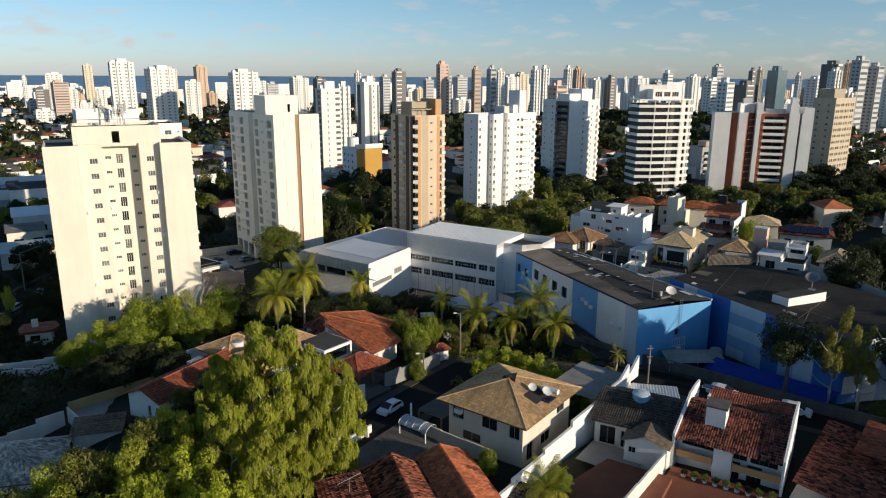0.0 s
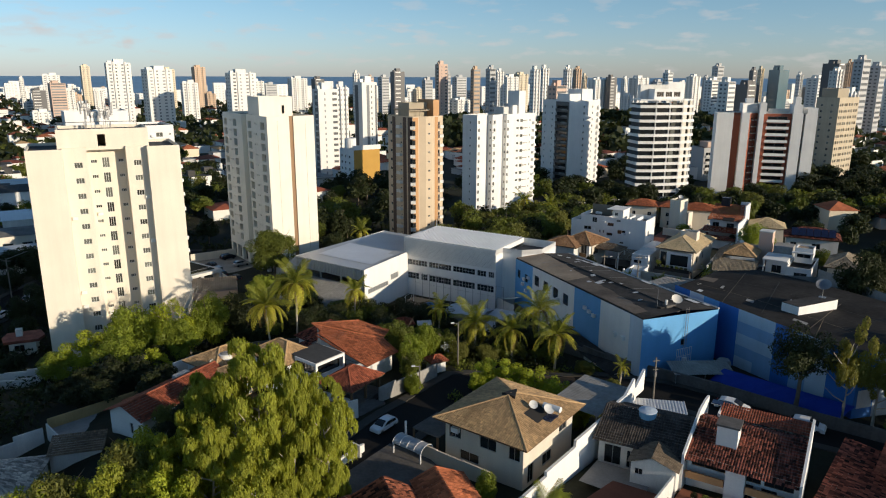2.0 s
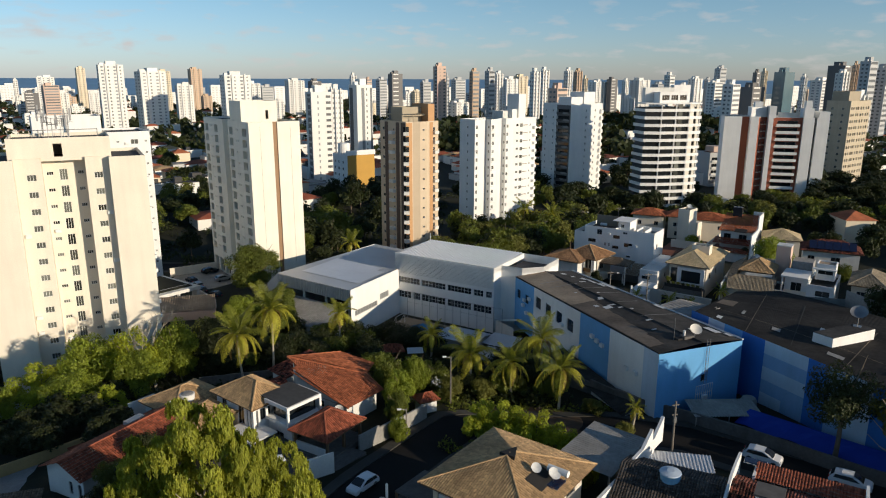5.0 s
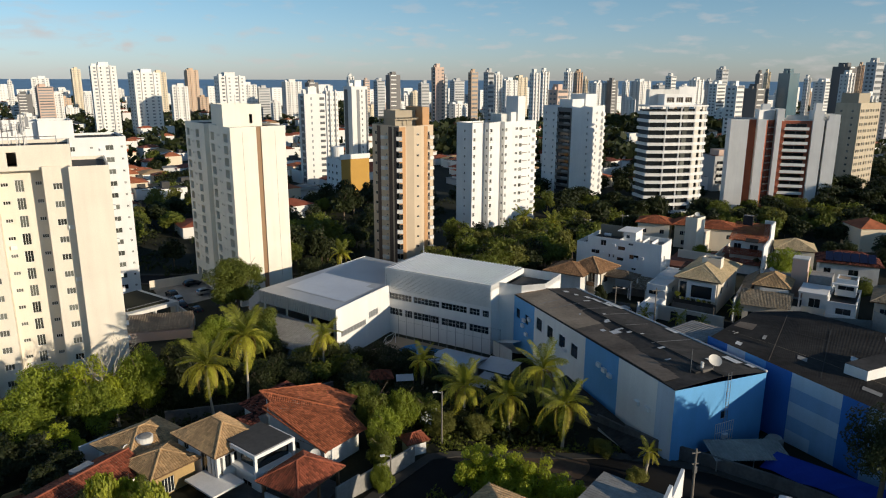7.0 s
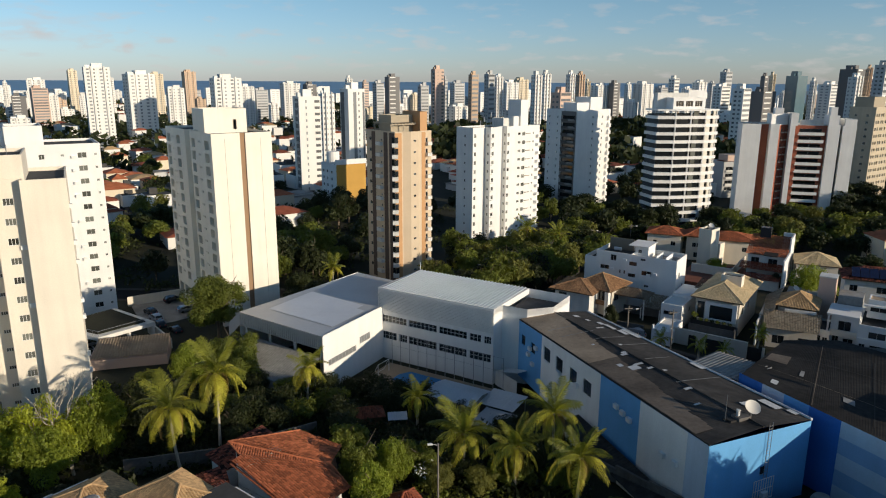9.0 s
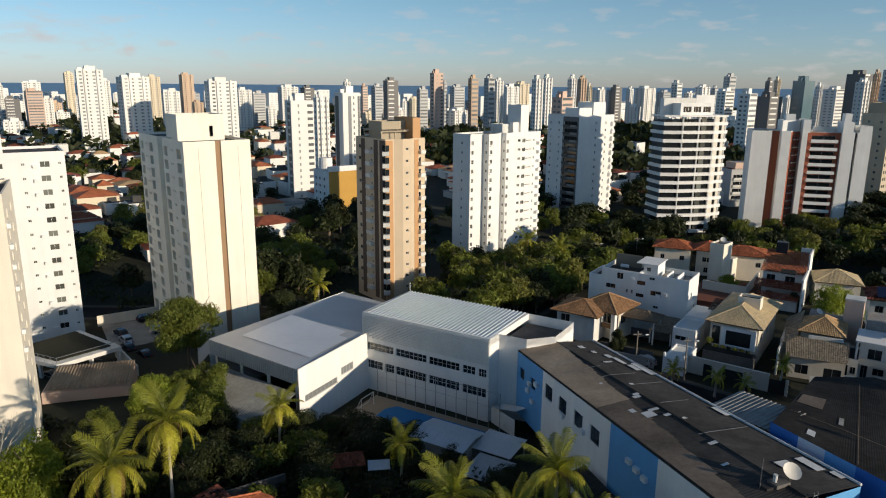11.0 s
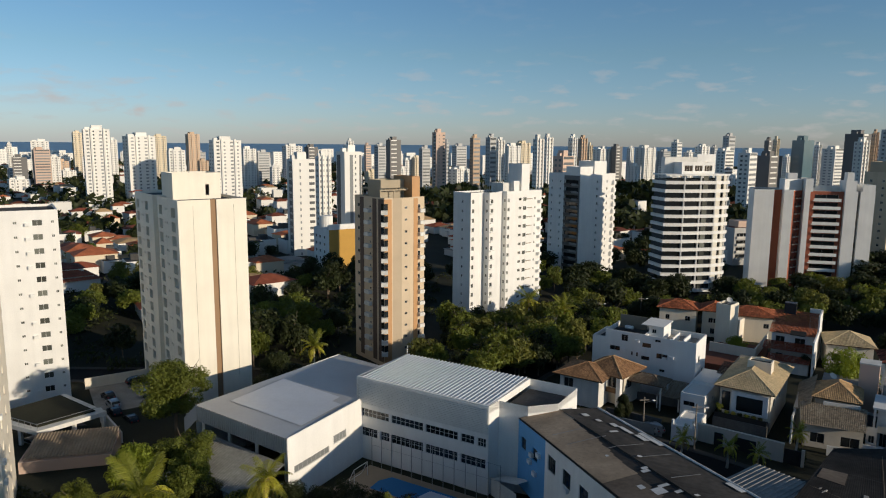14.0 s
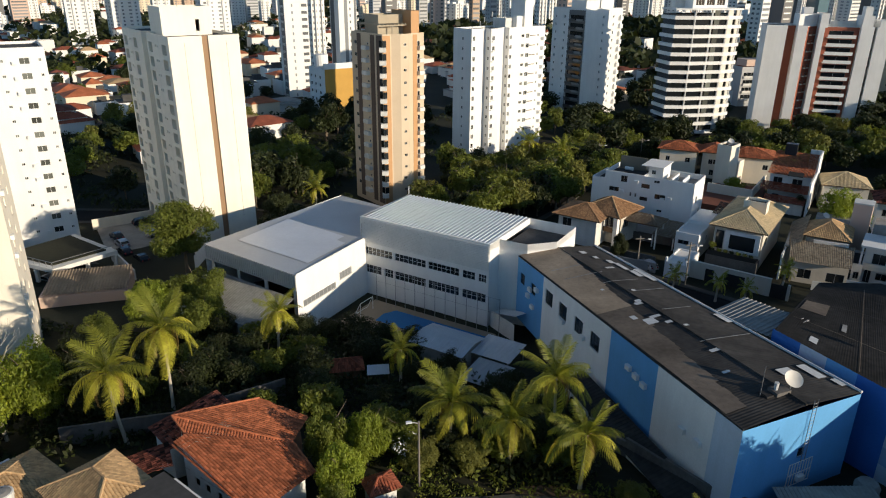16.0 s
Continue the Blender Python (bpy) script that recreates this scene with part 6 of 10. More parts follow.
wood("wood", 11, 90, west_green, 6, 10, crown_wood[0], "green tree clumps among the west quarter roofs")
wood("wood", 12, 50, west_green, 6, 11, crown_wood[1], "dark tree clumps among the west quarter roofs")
wood("wood", 6, 70, right_side, 6, 9, crown_wood[1], "dark trees among the hillside houses")

# ---- skyline ----
far_tower(-710, 900, 5.3, 4.2, 39, 47, "w")
far_tower(-539, 700, 13.4, 10.7, 27, 38, "d")
far_tower(-675, 900, 21.6, 17.2, 43, 38, "w")
far_tower(-561, 760, 16.5, 13.2, 34, 47, "p")
far_tower(-575, 800, 13.3, 10.7, 25, 38, "w")
far_tower(-669, 950, 11.3, 9.1, 26, 38, "w")
far_tower(-684, 1000, 11.9, 9.5, 56, 47, "c")
far_tower(-359, 560, 19.1, 15.3, 54, 38, "W")
far_tower(-562, 900, 10.4, 8.4, 46, 38, "w")
far_tower(-346, 600, 22.1, 17.7, 49, 47, "W")
far_tower(-498, 900, 15.6, 12.5, 51, 38, "c")
far_tower(-366, 700, 15.7, 12.6, 36, 38, "w")
far_tower(-503, 1000, 16.4, 13.1, 55, 47, "t")
far_tower(-250, 560, 21.1, 16.9, 46, 38, "W")
far_tower(-332, 800, 14.7, 11.8, 37, 38, "w")
far_tower(-323, 820, 14.5, 11.6, 33, 47, "g")
far_tower(-299, 800, 9.8, 7.8, 17, 38, "w")
far_tower(-319, 900, 21.5, 17.2, 40, 38, "w")
far_tower(-242, 760, 11.5, 9.2, 40, 47, "d")
far_tower(-103, 330, 10.0, 8.0, 38, 38, "J")
far_tower(-111, 390, 6.7, 5.3, 38, 38, "w")
far_tower(-89, 360, 9.3, 7.4, 41, 47, "K")
far_tower(-182, 700, 5.8, 4.7, 46, 38, "w")
far_tower(-215, 900, 6.8, 5.4, 42, 38, "p")
far_tower(-176, 800, 10.1, 8.1, 42, 47, "g")
far_tower(-141, 700, 11.5, 9.2, 48, 38, "d")
far_tower(-165, 900, 8.6, 6.9, 24, 38, "w")
far_tower(-153, 900, 9.4, 7.5, 27, 47, "c")
far_tower(-110, 700, 8.6, 6.8, 40, 38, "g")
far_tower(-85, 620, 8.7, 6.9, 54, 38, "P")
far_tower(-87, 700, 3.4, 2.7, 46, 47, "g")
far_tower(-101, 900, 14.6, 11.7, 42, 38, "g")
far_tower(-57, 650, 7.0, 5.6, 50, 38, "T")
far_tower(-39, 600, 6.7, 5.3, 50, 47, "D")
far_tower(-37, 680, 7.2, 5.8, 48, 38, "w")
far_tower(-33, 800, 15.9, 12.7, 43, 38, "w")
far_tower(-22, 900, 16.2, 13.0, 46, 47, "c")
far_tower(-2, 560, 6.4, 5.2, 49, 38, "W")
far_tower(5, 580, 6.2, 5.0, 50, 38, "W")
far_tower(25, 600, 5.8, 4.6, 50, 47, "w")
far_tower(35, 650, 6.2, 5.0, 50, 38, "t")
far_tower(45, 700, 4.0, 3.2, 44, 38, "c")
far_tower(12, 420, 8.7, 7.0, 39, 47, "B")
far_tower(72, 900, 17.3, 13.9, 40, 38, "w")
far_tower(90, 900, 10.3, 8.3, 43, 38, "d")
far_tower(113, 950, 7.3, 5.9, 41, 47, "w")
far_tower(123, 900, 18.8, 15.0, 42, 38, "w")
far_tower(162, 1000, 15.1, 12.1, 37, 38, "g")
far_tower(141, 800, 9.0, 7.2, 48, 47, "S")
far_tower(194, 1000, 11.3, 9.0, 36, 38, "w")
far_tower(188, 900, 13.4, 10.7, 44, 38, "w")
far_tower(226, 1000, 7.5, 6.0, 43, 47, "g")
far_tower(164, 700, 12.0, 9.6, 41, 38, "S")
far_tower(192, 800, 9.6, 7.7, 55, 38, "D")
far_tower(128, 500, 9.3, 7.5, 41, 47, "S")
far_tower(146, 520, 12.9, 10.3, 39, 38, "d")
far_tower(200, 700, 5.5, 4.4, 50, 38, "d")
far_tower(210, 710, 4.6, 3.7, 51, 47, "c")
far_tower(283, 900, 7.2, 5.7, 33, 38, "w")
far_tower(166, 520, 10.5, 8.4, 49, 38, "G")
far_tower(242, 700, 5.0, 4.0, 46, 47, "w")
far_tower(324, 900, 6.4, 5.1, 38, 38, "w")
far_tower(295, 800, 16.9, 13.6, 43, 38, "S")
far_tower(243, 620, 16.2, 12.9, 55, 47, "d")
far_tower(243, 600, 3.7, 3.0, 55, 38, "t")
far_tower(231, 590, 8.5, 6.8, 49, 38, "w")
far_tower(270, 650, 10.2, 8.1, 48, 47, "S")
far_tower(236, 560, 9.4, 7.6, 57, 38, "D")
far_tower(173, 420, 7.7, 6.2, 36, 38, "w")
far_tower(266, 600, 11.3, 9.0, 53, 47, "g")
far_tower(327, 700, 14.3, 11.4, 47, 38, "w")

rng = random.Random(77)
for i in range(80):
    y = rng.uniform(650, 1500)
    x = rng.uniform(-0.82, 0.66) * y
    w = rng.uniform(11, 20)
    far_tower(x, y, w, w * 0.8, rng.uniform(6, 24), rng.choice((38, 47)), rng.choice("wwwwwcgpt"))

# low and distant blocks of the skyline
fb, fg = MB(), MB()
for i in range(150):
    y = rng.uniform(1000, 1700)
    x = rng.uniform(-0.86, 0.68) * y
    w, d, h, a = rng.uniform(14, 30), rng.uniform(10, 16), rng.uniform(14, 40), radians(rng.choice((38, 47)))
    q = lambda u, v, k: (x + u * math.cos(a) - v * math.sin(a), y + u * math.sin(a) + v * math.cos(a), -12 + k)
    c = [(0, 0), (w, 0), (w, d), (0, d)]
    for (u0, v0), (u1, v1) in zip(c, c[1:] + c[:1]):
        fb.face(q(u0, v0, 0), q(u1, v1, 0), q(u1, v1, h), q(u0, v0, h))
    fb.face(*[q(u, v, h) for u, v in c])
    for k in range(int(h / 3)):
        for u0, u1 in ((0.12, 0.3), (0.42, 0.6), (0.75, 0.9)):
            fg.face(q(w * u0, -0.15, 3 * k + 1.2), q(w * u1, -0.15, 3 * k + 1.2), q(w * u1, -0.15, 3 * k + 2.3), q(w * u0, -0.15, 3 * k + 2.3))
solo("distant_blocks", fb, "white_far", "distant white apartment blocks towards the sea", "apartment buildings", "stuff")
solo("distant_windows", fg, "grey_far", "rows of windows of the distant apartment blocks", "windows", "stuff")

# ---- houses of the foreground ----


def gable_roof(parent, x0, y0, x1, y1, z, rise, material, over=0.4, along="x", course=0.42):
    x0, y0, x1, y1 = x0 - over, y0 - over, x1 + over, y1 + over
    b = MB()
    if along == "x":
        m = (y0 + y1) / 2
        r0, r1 = (x0, m, z + rise), (x1, m, z + rise)
        tiles(b, [(x0, y0, z), (x1, y0, z), r1, r0], course=course)
        tiles(b, [(x1, y1, z), (x0, y1, z), r0, r1], course=course)
        und = [(x0, y0, z), (x0, y1, z), r0, (x1, y0, z), (x1, y1, z), r1]
    else:
        m = (x0 + x1) / 2
        r0, r1 = (m, y0, z + rise), (m, y1, z + rise)
        tiles(b, [(x0, y1, z), (x0, y0, z), r0, r1], course=course)
        tiles(b, [(x1, y0, z), (x1, y1, z), r1, r0], course=course)
    roof = part("roof", b, material, parent)
    p, q = Vector(r0), Vector(r1)
    k = max(2, round((q - p).length / 0.4))
    r = MB().tube([p.lerp(q, i / k) + Vector((0, 0, 0.05)) for i in range(k + 1)], [0.13 if i % 2 else 0.10 for i in range(k + 1)], 6)
    part("ridge_cap", r, material, roof)
    return roof


def gables(parent, x0, y0, x1, y1, z, rise, material, along="x"):
    if along == "x":
        m = (y0 + y1) / 2
        fs = [[(x1, y0, z), (x1, y1, z), (x1, m, z + rise * 0.92)], [(x0, y1, z), (x0, y0, z), (x0, m, z + rise * 0.92)]]
    else:
        m = (x0 + x1) / 2
        fs = [[(x0, y0, z), (x1, y0, z), (m, y0, z + rise * 0.92)], [(x1, y1, z), (x0, y1, z), (m, y1, z + rise * 0.92)]]
    for f in fs:
        part("gable", MB().face(*f), material, parent)


def rect(x0, y0, x1, y1):
    return [(x0, y0), (x1, y0), (x1, y1), (x0, y1)]


def body(parent, x0, y0, x1, y1, z0, z1, material="white", front=(), right=(), left=(), back=(), roof=None, depth=0.15, parapet=0.4, name="wall", cols=2, gmat="glass", fmat="alu"):
    """A box of walls with windows given by side as (u0, u1, v0, v1)."""
    poly = rect(x0, y0, x1, y1)
    holes = {0: list(front), 1: list(right), 2: list(back), 3: list(left)}
    shell(parent, poly, z0, z1, holes, material, depth, parapet, roof, name=name)
    windows(parent, poly, z0, holes, depth, cols, 1, fmat, gmat)


def tan_house():
    t = thing("house", "two-storey beige house with a tan tiled hip roof", "house", (-8.8, 68.2, 1.2), -29.5)
    W, D, H = 11.6, 12.6, 5.15
    body(t, 1.0, 1.0, W - 1.0, D - 1.0, 0, H, "tan_wall", [(0.5, 2.0, 3.2, 4.6), (4.4, 6.4, 3.2, 4.6), (7.9, 9.2, 3.1, 4.7), (1.9, 4.3, 1.0, 2.1)],
         [(1.0, 2.2, 0.3, 2.4), (4.0, 6.0, 0.9, 2.2), (7.5, 9.2, 3.2, 4.6)], [(1.0, 2.2, 3.2, 4.6), (5, 7, 0.2, 2.3)])
    hip_roof(t, 0.45, 0.45, W - 0.45, D - 0.45, H + 0.1, 2.0, "tile_tan", 0.45)
    part("skylight_vent", MB().prism([(-0.8, -0.9), (0.8, -0.9), (0.0, 0.9)], 0, 0.35), "dark_gap", t).matrix_local = pose(W / 2, D / 2 + 0.4, H + 1.9)
    # near-black plate on the tiles stands in for the shade in a recess
    rec = part("roof_recess", MB().box(-0.9, -1.5, 0.08, 0.9, 1.3, 0.13), "dark_gap", t)
    rec.matrix_local = pose(9.2, 6.1, H + 0.1 + 2.0 * 2.4 / 5.8, 0, 19, 0)
    part("air_vent_box", MB().box(2.0, 0.55, 4.0, 2.9, 0.98, 4.55), "plastic_white", t)
    d2 = thing("solar_water_heater", "white solar water heater with tank and frame on the tiled roof", "water heater", (2.9, 68.3, 6.95), -29.5)
    part("panel", MB().box(-0.9, -0.1, 0.1, 0.9, 1.5, 0.2), "solar", d2)
    part("tank", MB().tube([(-1.0, 1.7, 0.75), (1.0, 1.7, 0.75)], [0.32, 0.32], 12), "plastic_white", d2)
    for x in (-0.8, 0.8):
        part("leg", MB().tube([(x, 1.6, -0.6), (x, 1.6, 0.5)], [0.04, 0.04], 4), "steel", d2)
    part("frame", MB().tube([(-0.9, -0.1, 0.05), (0.9, -0.1, 0.05)], [0.04, 0.04], 4), "steel", d2)
    dish(1.75, 69.5, 7.25, 0.48, 20, 50, "grey satellite dish on the tiled roof", "patch", 0.4)
    dish(3.35, 69.2, 7.0, 0.58, 40, 55, "small grey satellite dish on the tiled roof", "patch", 0.3)
    c = thing("lean_to", "small open lean-to beside the beige house", "lean-to", (-9.6, 69.4, 1.2), -29.5)
    part("roof", MB().box(-2.0, 0.0, 2.6, 1.6, 4.5, 2.75), "concrete_dark", c)
    for x, y in ((-1.9, 0.1), (-1.9, 4.3), (1.4, 0.1), (1.4, 4.3)):
        part("post", MB().box(x - 0.1, y - 0.1, 0, x + 0.1, y + 0.1, 2.6), "wood", c)


def wall_run(name, pts, h, thick, material, label, steps=None, ground_follow=True):
    b = MB()
    for i, ((x0, y0), (x1, y1)) in enumerate(zip(pts, pts[1:])):
        ln = math.hypot(x1 - x0, y1 - y0)
        k = max(1, int(ln / 3.0))
        nx, ny = -(y1 - y0) / ln * thick / 2, (x1 - x0) / ln * thick / 2
        for j in range(k):
            a, c = j / k, (j + 1) / k
            px, py, qx, qy = x0 + (x1 - x0) * a, y0 + (y1 - y0) * a, x0 + (x1 - x0) * c, y0 + (y1 - y0) * c
            g = max(gz(px, py), gz(qx, qy))
            top = g + h if steps is None else steps(i + (a + c) / 2)
            b.prism([(px - nx, py - ny), (qx - nx, qy - ny), (qx + nx, qy + ny), (px + nx, py + ny)], g - 1.2, top)
    return solo(name, b, material, label, "wall", "structure")


def foreground():
    tan_house()
    # white party wall and its stepped end
    t = thing("party_wall", "tall white rendered party wall with stepped fins", "wall", (0, 0, 0))
    b = MB()
    A, B = Vector((-6.0, 47.5, 0)), Vector((14.0, 81.4, 0))
    d = (B - A).normalized()
    n = Vector((-d.y, d.x, 0)) * 0.16
    L = (B - A).length
    segs = ((0, 12, 3.2), (12, 18, 3.7), (18, 24, 4.2), (24, 31, 4.9), (31, L, 5.3))
    for s0, s1, h in segs:
        p, q = A + d * s0, A + d * s1
        b.prism([tuple((v).xy) for v in (p + n, p - n, q - n, q + n)], 0.2, h)
    part("wall", b, "white", t)
    for s, h in ((L - 3.2, 6.6), (L - 0.2, 6.8)):
        p = A + d * s
        q = p + d * 2.6
        f = MB()
        for sgn in (1, -1):
            pts = [(p.x + n.x * sgn, p.y + n.y * sgn, 4.0), (q.x + n.x * sgn, q.y + n.y * sgn, 4.0), (q.x + n.x * sgn, q.y + n.y * sgn, h), (p.x + n.x * sgn, p.y + n.y * sgn, 5.2)]
            f.face(*(pts if sgn < 0 else pts[::-1]))
        e = [(p.x + n.x, p.y + n.y, 5.2), (q.x + n.x, q.y + n.y, h), (q.x - n.x, q.y - n.y, h), (p.x - n.x, p.y - n.y, 5.2)]
        f.face(*e)
        f.face((q.x - n.x, q.y - n.y, 4.0), (q.x + n.x, q.y + n.y, 4.0), (q.x + n.x, q.y + n.y, h), (q.x - n.x, q.y - n.y, h))
        part("fin", f, "white", t)
    # flat grey carport roof
    t = thing("carport", "flat grey sheet-metal carport roof behind the beige house", "carport", (7.0, 75.8, 1.0), 59.5)
    part("roof", ribbed(MB(), (0, -2.4, 3.5), (9.0, 0, 0.1), (0, 6.2, 0.1), 24, 0.03), "fibre_grey", t)
    for x, y in ((0.4, -2.0), (8.5, -2.0), (0.4, 3.4), (8.5, 3.4)):
        part("post", MB().box(x - 0.08, y - 0.08, -0.6, x + 0.08, y + 0.08, 3.45), "steel", t)
    # house with the blackened roof
    t = thing("house", "low house with a blackened clay-tile roof and white gable", "house", (8.2, 70.4, 1.0), -20.0)
    body(t, 0.5, 0.8, 9.0, 8.6, 0, 3.0, "white_old", [(0.6, 2.4, 0.2, 2.4), (3.0, 3.8, 0.2, 2.2)], cols=2)
    b = MB()
    tiles(b, [(0.0, -0.2, 3.1), (9.6, -0.2, 3.1), (9.6, 5.2, 4.9), (0.0, 5.2, 4.9)])
    tiles(b, [(9.6, 9.4, 3.4), (0.0, 9.4, 3.4), (0.0, 5.2, 4.9), (9.6, 5.2, 4.9)])
    part("roof", b, "tile_black", t, "blackened mossy clay tiles")
    b = MB()
    tiles(b, [(4.3, 1.2, 2.9), (4.3, -2.6, 2.9), (6.6, -2.6, 3.9), (6.6, 1.2, 3.9)])
    tiles(b, [(9.3, -2.6, 2.9), (9.3, 1.2, 2.9), (6.6, 1.2, 3.9), (6.6, -2.6, 3.9)])
    part("porch_roof", b, "tile_tan_dark", t)
    body(t, 4.6, -2.3, 9.0, 0.75, 0, 2.85, "white_old", [(0.4, 1.2, 1.6, 2.3)], name="porch_wall")
    gables(t, 4.6, -2.3, 9.0, 0.75, 2.85, 1.0, "white_old", "y")
    k = thing("water_tank", "round pale blue water tank on a white plinth on the roof", "water tank", (14.2, 73.2, 4.9), -20)
    part("plinth", MB().box(-0.7, -0.9, -0.4, 0.9, 0.8, 0.25), "white_old", k)
    part("tank", MB().tube([(0, 0, 0.25), (0, 0, 0.7), (0, 0, 1.35), (0, 0, 1.42)], [0.78, 0.88, 0.98, 0.98], 20), "tank_blue", k, smooth=False)
    part("lid", MB().tube([(0, 0, 1.42), (0, 0, 1.52), (0, 0, 1.66)], [1.02, 0.98, 0.35], 20), "pale_blue", k)
    t = thing("canopy", "narrow white corrugated canopy roof", "canopy", (10.6, 80.2, 0.6), -3)
    part("roof", ribbed(MB(), (0, -1.4, 2.9), (9.2, 0, 0), (0, 3.0, 0.25), 26, 0.06), "roof_metal", t)
    for x in (0.3, 4.6, 8.9):
        part("post", MB().box(x - 0.07, -1.2, -0.5, x + 0.07, -1.06, 2.9), "steel", t)
    y = MB()
    y.face((6.6, 66.0, 1.66), (12.0, 63.2, 1.58), (14.6, 67.8, 1.5), (8.8, 70.4, 1.5))
    solo("patio", y, "paving", "pale grey paved patio", "patio", "structure")
    y = MB()
    y.prism([(4.0, 58.8), (12.4, 54.8), (16.2, 63.2), (10.0, 66.0)], 1.3, 1.95)
    solo("terrace", y, "terracotta", "flat terracotta-coloured terrace", "terrace", "structure")
    y = MB()
    y.prism([(16.9, 66.6), (26.8, 62.2), (24.0, 55.6), (13.4, 60.2)], 0.7, 1.32)
    solo("yard", y, "terracotta", "reddish tiled front yard of the terraced house", "yard", "structure")
    wall_run("garden_wall", [(9.0, 53.5), (16.6, 66.9)], 2.4, 0.2, "white_old", "stained white wall between two houses")
    # house with two rows of red tiles
    t = thing("house", "white terraced house with weathered red tiles and a balcony", "house", (16.8, 66.8, 0.9), -24.3)
    W, D, H = 10.6, 8.4, 3.7
    body(t, 0.2, 1.4, W - 0.2, D, 0, H, "white", [(0.4, 4.0, 2.45, 3.4), (4.7, 6.9, 2.3, 3.4), (7.2, 9.8, 2.3, 3.4), (5.0, 6.3, 0.0, 2.0), (7.0, 8.4, 0.0, 2.0)], cols=3, gmat="glass", fmat="wood")
    b = MB()
    tiles(b, [(0.1, -0.1, 3.6), (W - 0.1, -0.1, 3.6), (W - 0.1, 6.4, 5.5), (0.1, 6.4, 5.5)])
    tiles(b, [(W - 0.1, 9.0, 4.6), (0.1, 9.0, 4.6), (0.1, 6.4, 5.5), (W - 0.1, 6.4, 5.5)])
    part("roof", b, "tile_dark", t, "weathered dark red clay tiles")
    b = MB()
    tiles(b, [(1.6, 8.6, 5.0), (W, 8.6, 5.0), (W, 10.8, 5.6), (1.6, 10.8, 5.6)])
    part("rear_roof", b, "tile_red", t, "red-tiled rear roof strip")
    part("rear_wall", MB().box(1.5, 8.5, 0, 1.75, 11.0, 5.3).box(1.7, 10.6, 0, W, 10.8, 5.2), "white", t)
    for x in (-0.12, W - 0.12):
        b = MB()
        pts = [(-0.2, 0.0), (-0.2, 4.2), (6.4, 6.2), (9.0, 6.2), (11.0, 6.0), (11.0, 0.0)]
        for s, o in ((0, 0), (0.24, 1)):
            f = [(x + s, q[0], q[1]) for q in pts]
            b.face(*(f if o else f[::-1]))
        for p, q in zip(pts, pts[1:]):
            b.face((x, *p), (x, *q), (x + 0.24, *q), (x + 0.24, *p))
        part("party_wall", b, "white", t)
    part("balcony_rail", MB().box(0.25, 0.2, 1.55, 3.9, 0.4, 2.3), "orange_tile", t, "salmon-orange balcony front")
    part("balcony_rail", MB().box(5.9, 0.2, 1.55, W - 0.2, 0.4, 2.3), "orange_tile", t, "salmon-orange balcony front")
    part("balcony_floor", MB().box(0.25, 0.4, 1.4, W - 0.2, 1.38, 1.56), "white_old", t)
    part("bay_wall", MB().box(4.0, 0.2, 0, 5.8, 1.38, 3.5), "white", t)
    c = thing("roof_tank_house", "white rendered tank house with a dark tiled cap on the roof", "tank house", (20.2, 68.4, 4.6), -24.3)
    body(c, 0, 0, 2.0, 2.0, 0.0, 3.0, "white", [(0.3, 1.7, 0.4, 0.9)], cols=1)
    part("cap", MB().box(-0.15, -0.15, 3.0, 2.15, 2.15, 3.2), "concrete_dark", c)
    s = thing("solar_collector", "small tilted white-framed solar collector on the rear roof", "solar collector", (21.6, 76.3, 6.1), -24.3)
    part("panel", MB().box(0, 0, 0.1, 1.9, 1.0, 0.16), "solar", s)
    part("frame", MB().box(-0.04, -0.04, 0.04, 1.94, 1.04, 0.1), "frame_white", s)
    rp = random.Random(4)
    for i in range(9):
        x, yy = 17.6 + i * 0.95, 64.6 - i * 0.42
        p = thing("potted_plant", "leafy plant in a pale pot before the house", "plant", (x, yy, gz(x, yy)), rp.uniform(0, 360), "potted plants")
        part("pot", MB().tube([(0, 0, 0), (0, 0, 0.45)], [0.2, 0.28], 8), "white_old", p)
        put_shared("leaves", crown_far[i % 3], p, Matrix.Translation((0, 0, 0.85)) @ Matrix.Diagonal((0.5, 0.5, 0.55, 1)))
    # long red roof at the side
    t = thing("house", "long low house under a wide weathered red tile roof", "house", (27.4, 62.0, 0.6), 58.0)
    b = MB()
    tiles(b, [(16.5, 0.2, 2.6), (0.0, 0.2, 2.6), (0.0, -12.0, 0.9), (16.5, -12.0, 0.9)][::-1])
    part("roof", b, "tile_dark", t)
    part("wall", MB().box(0.3, -11.6, -1.2, 16.2, 0.3, 0.6), "white_old", t)
    b = MB()
    tiles(b, [(9.0, -13.0, 2.7), (17.5, -13.0, 2.7), (17.5, -3.5, 3.4), (9.0, -3.5, 3.4)])
    part("upper_roof", b, "tile_red", t)
    # bright roofs under the camera
    t = thing("house", "house with sunlit orange-red clay roofs and a television aerial", "house", (-12.4, 53.2, 1.3), 27.0)
    body(t, 0, -9, 11.0, 5.0, 0, 1.95, "white_old")
    b = MB()
    tiles(b, [(-0.4, 5.4, 1.9), (-0.4, -9.4, 1.9), (2.9, -9.4, 3.4), (2.9, 5.4, 3.4)])
    tiles(b, [(6.0, -9.4, 1.9), (6.0, 4.6, 1.9), (2.9, 5.4, 3.4), (2.9, -9.4, 3.4)])
    part("roof", b, "tile_stained", t, "dark stained clay tiles")
    b = MB()
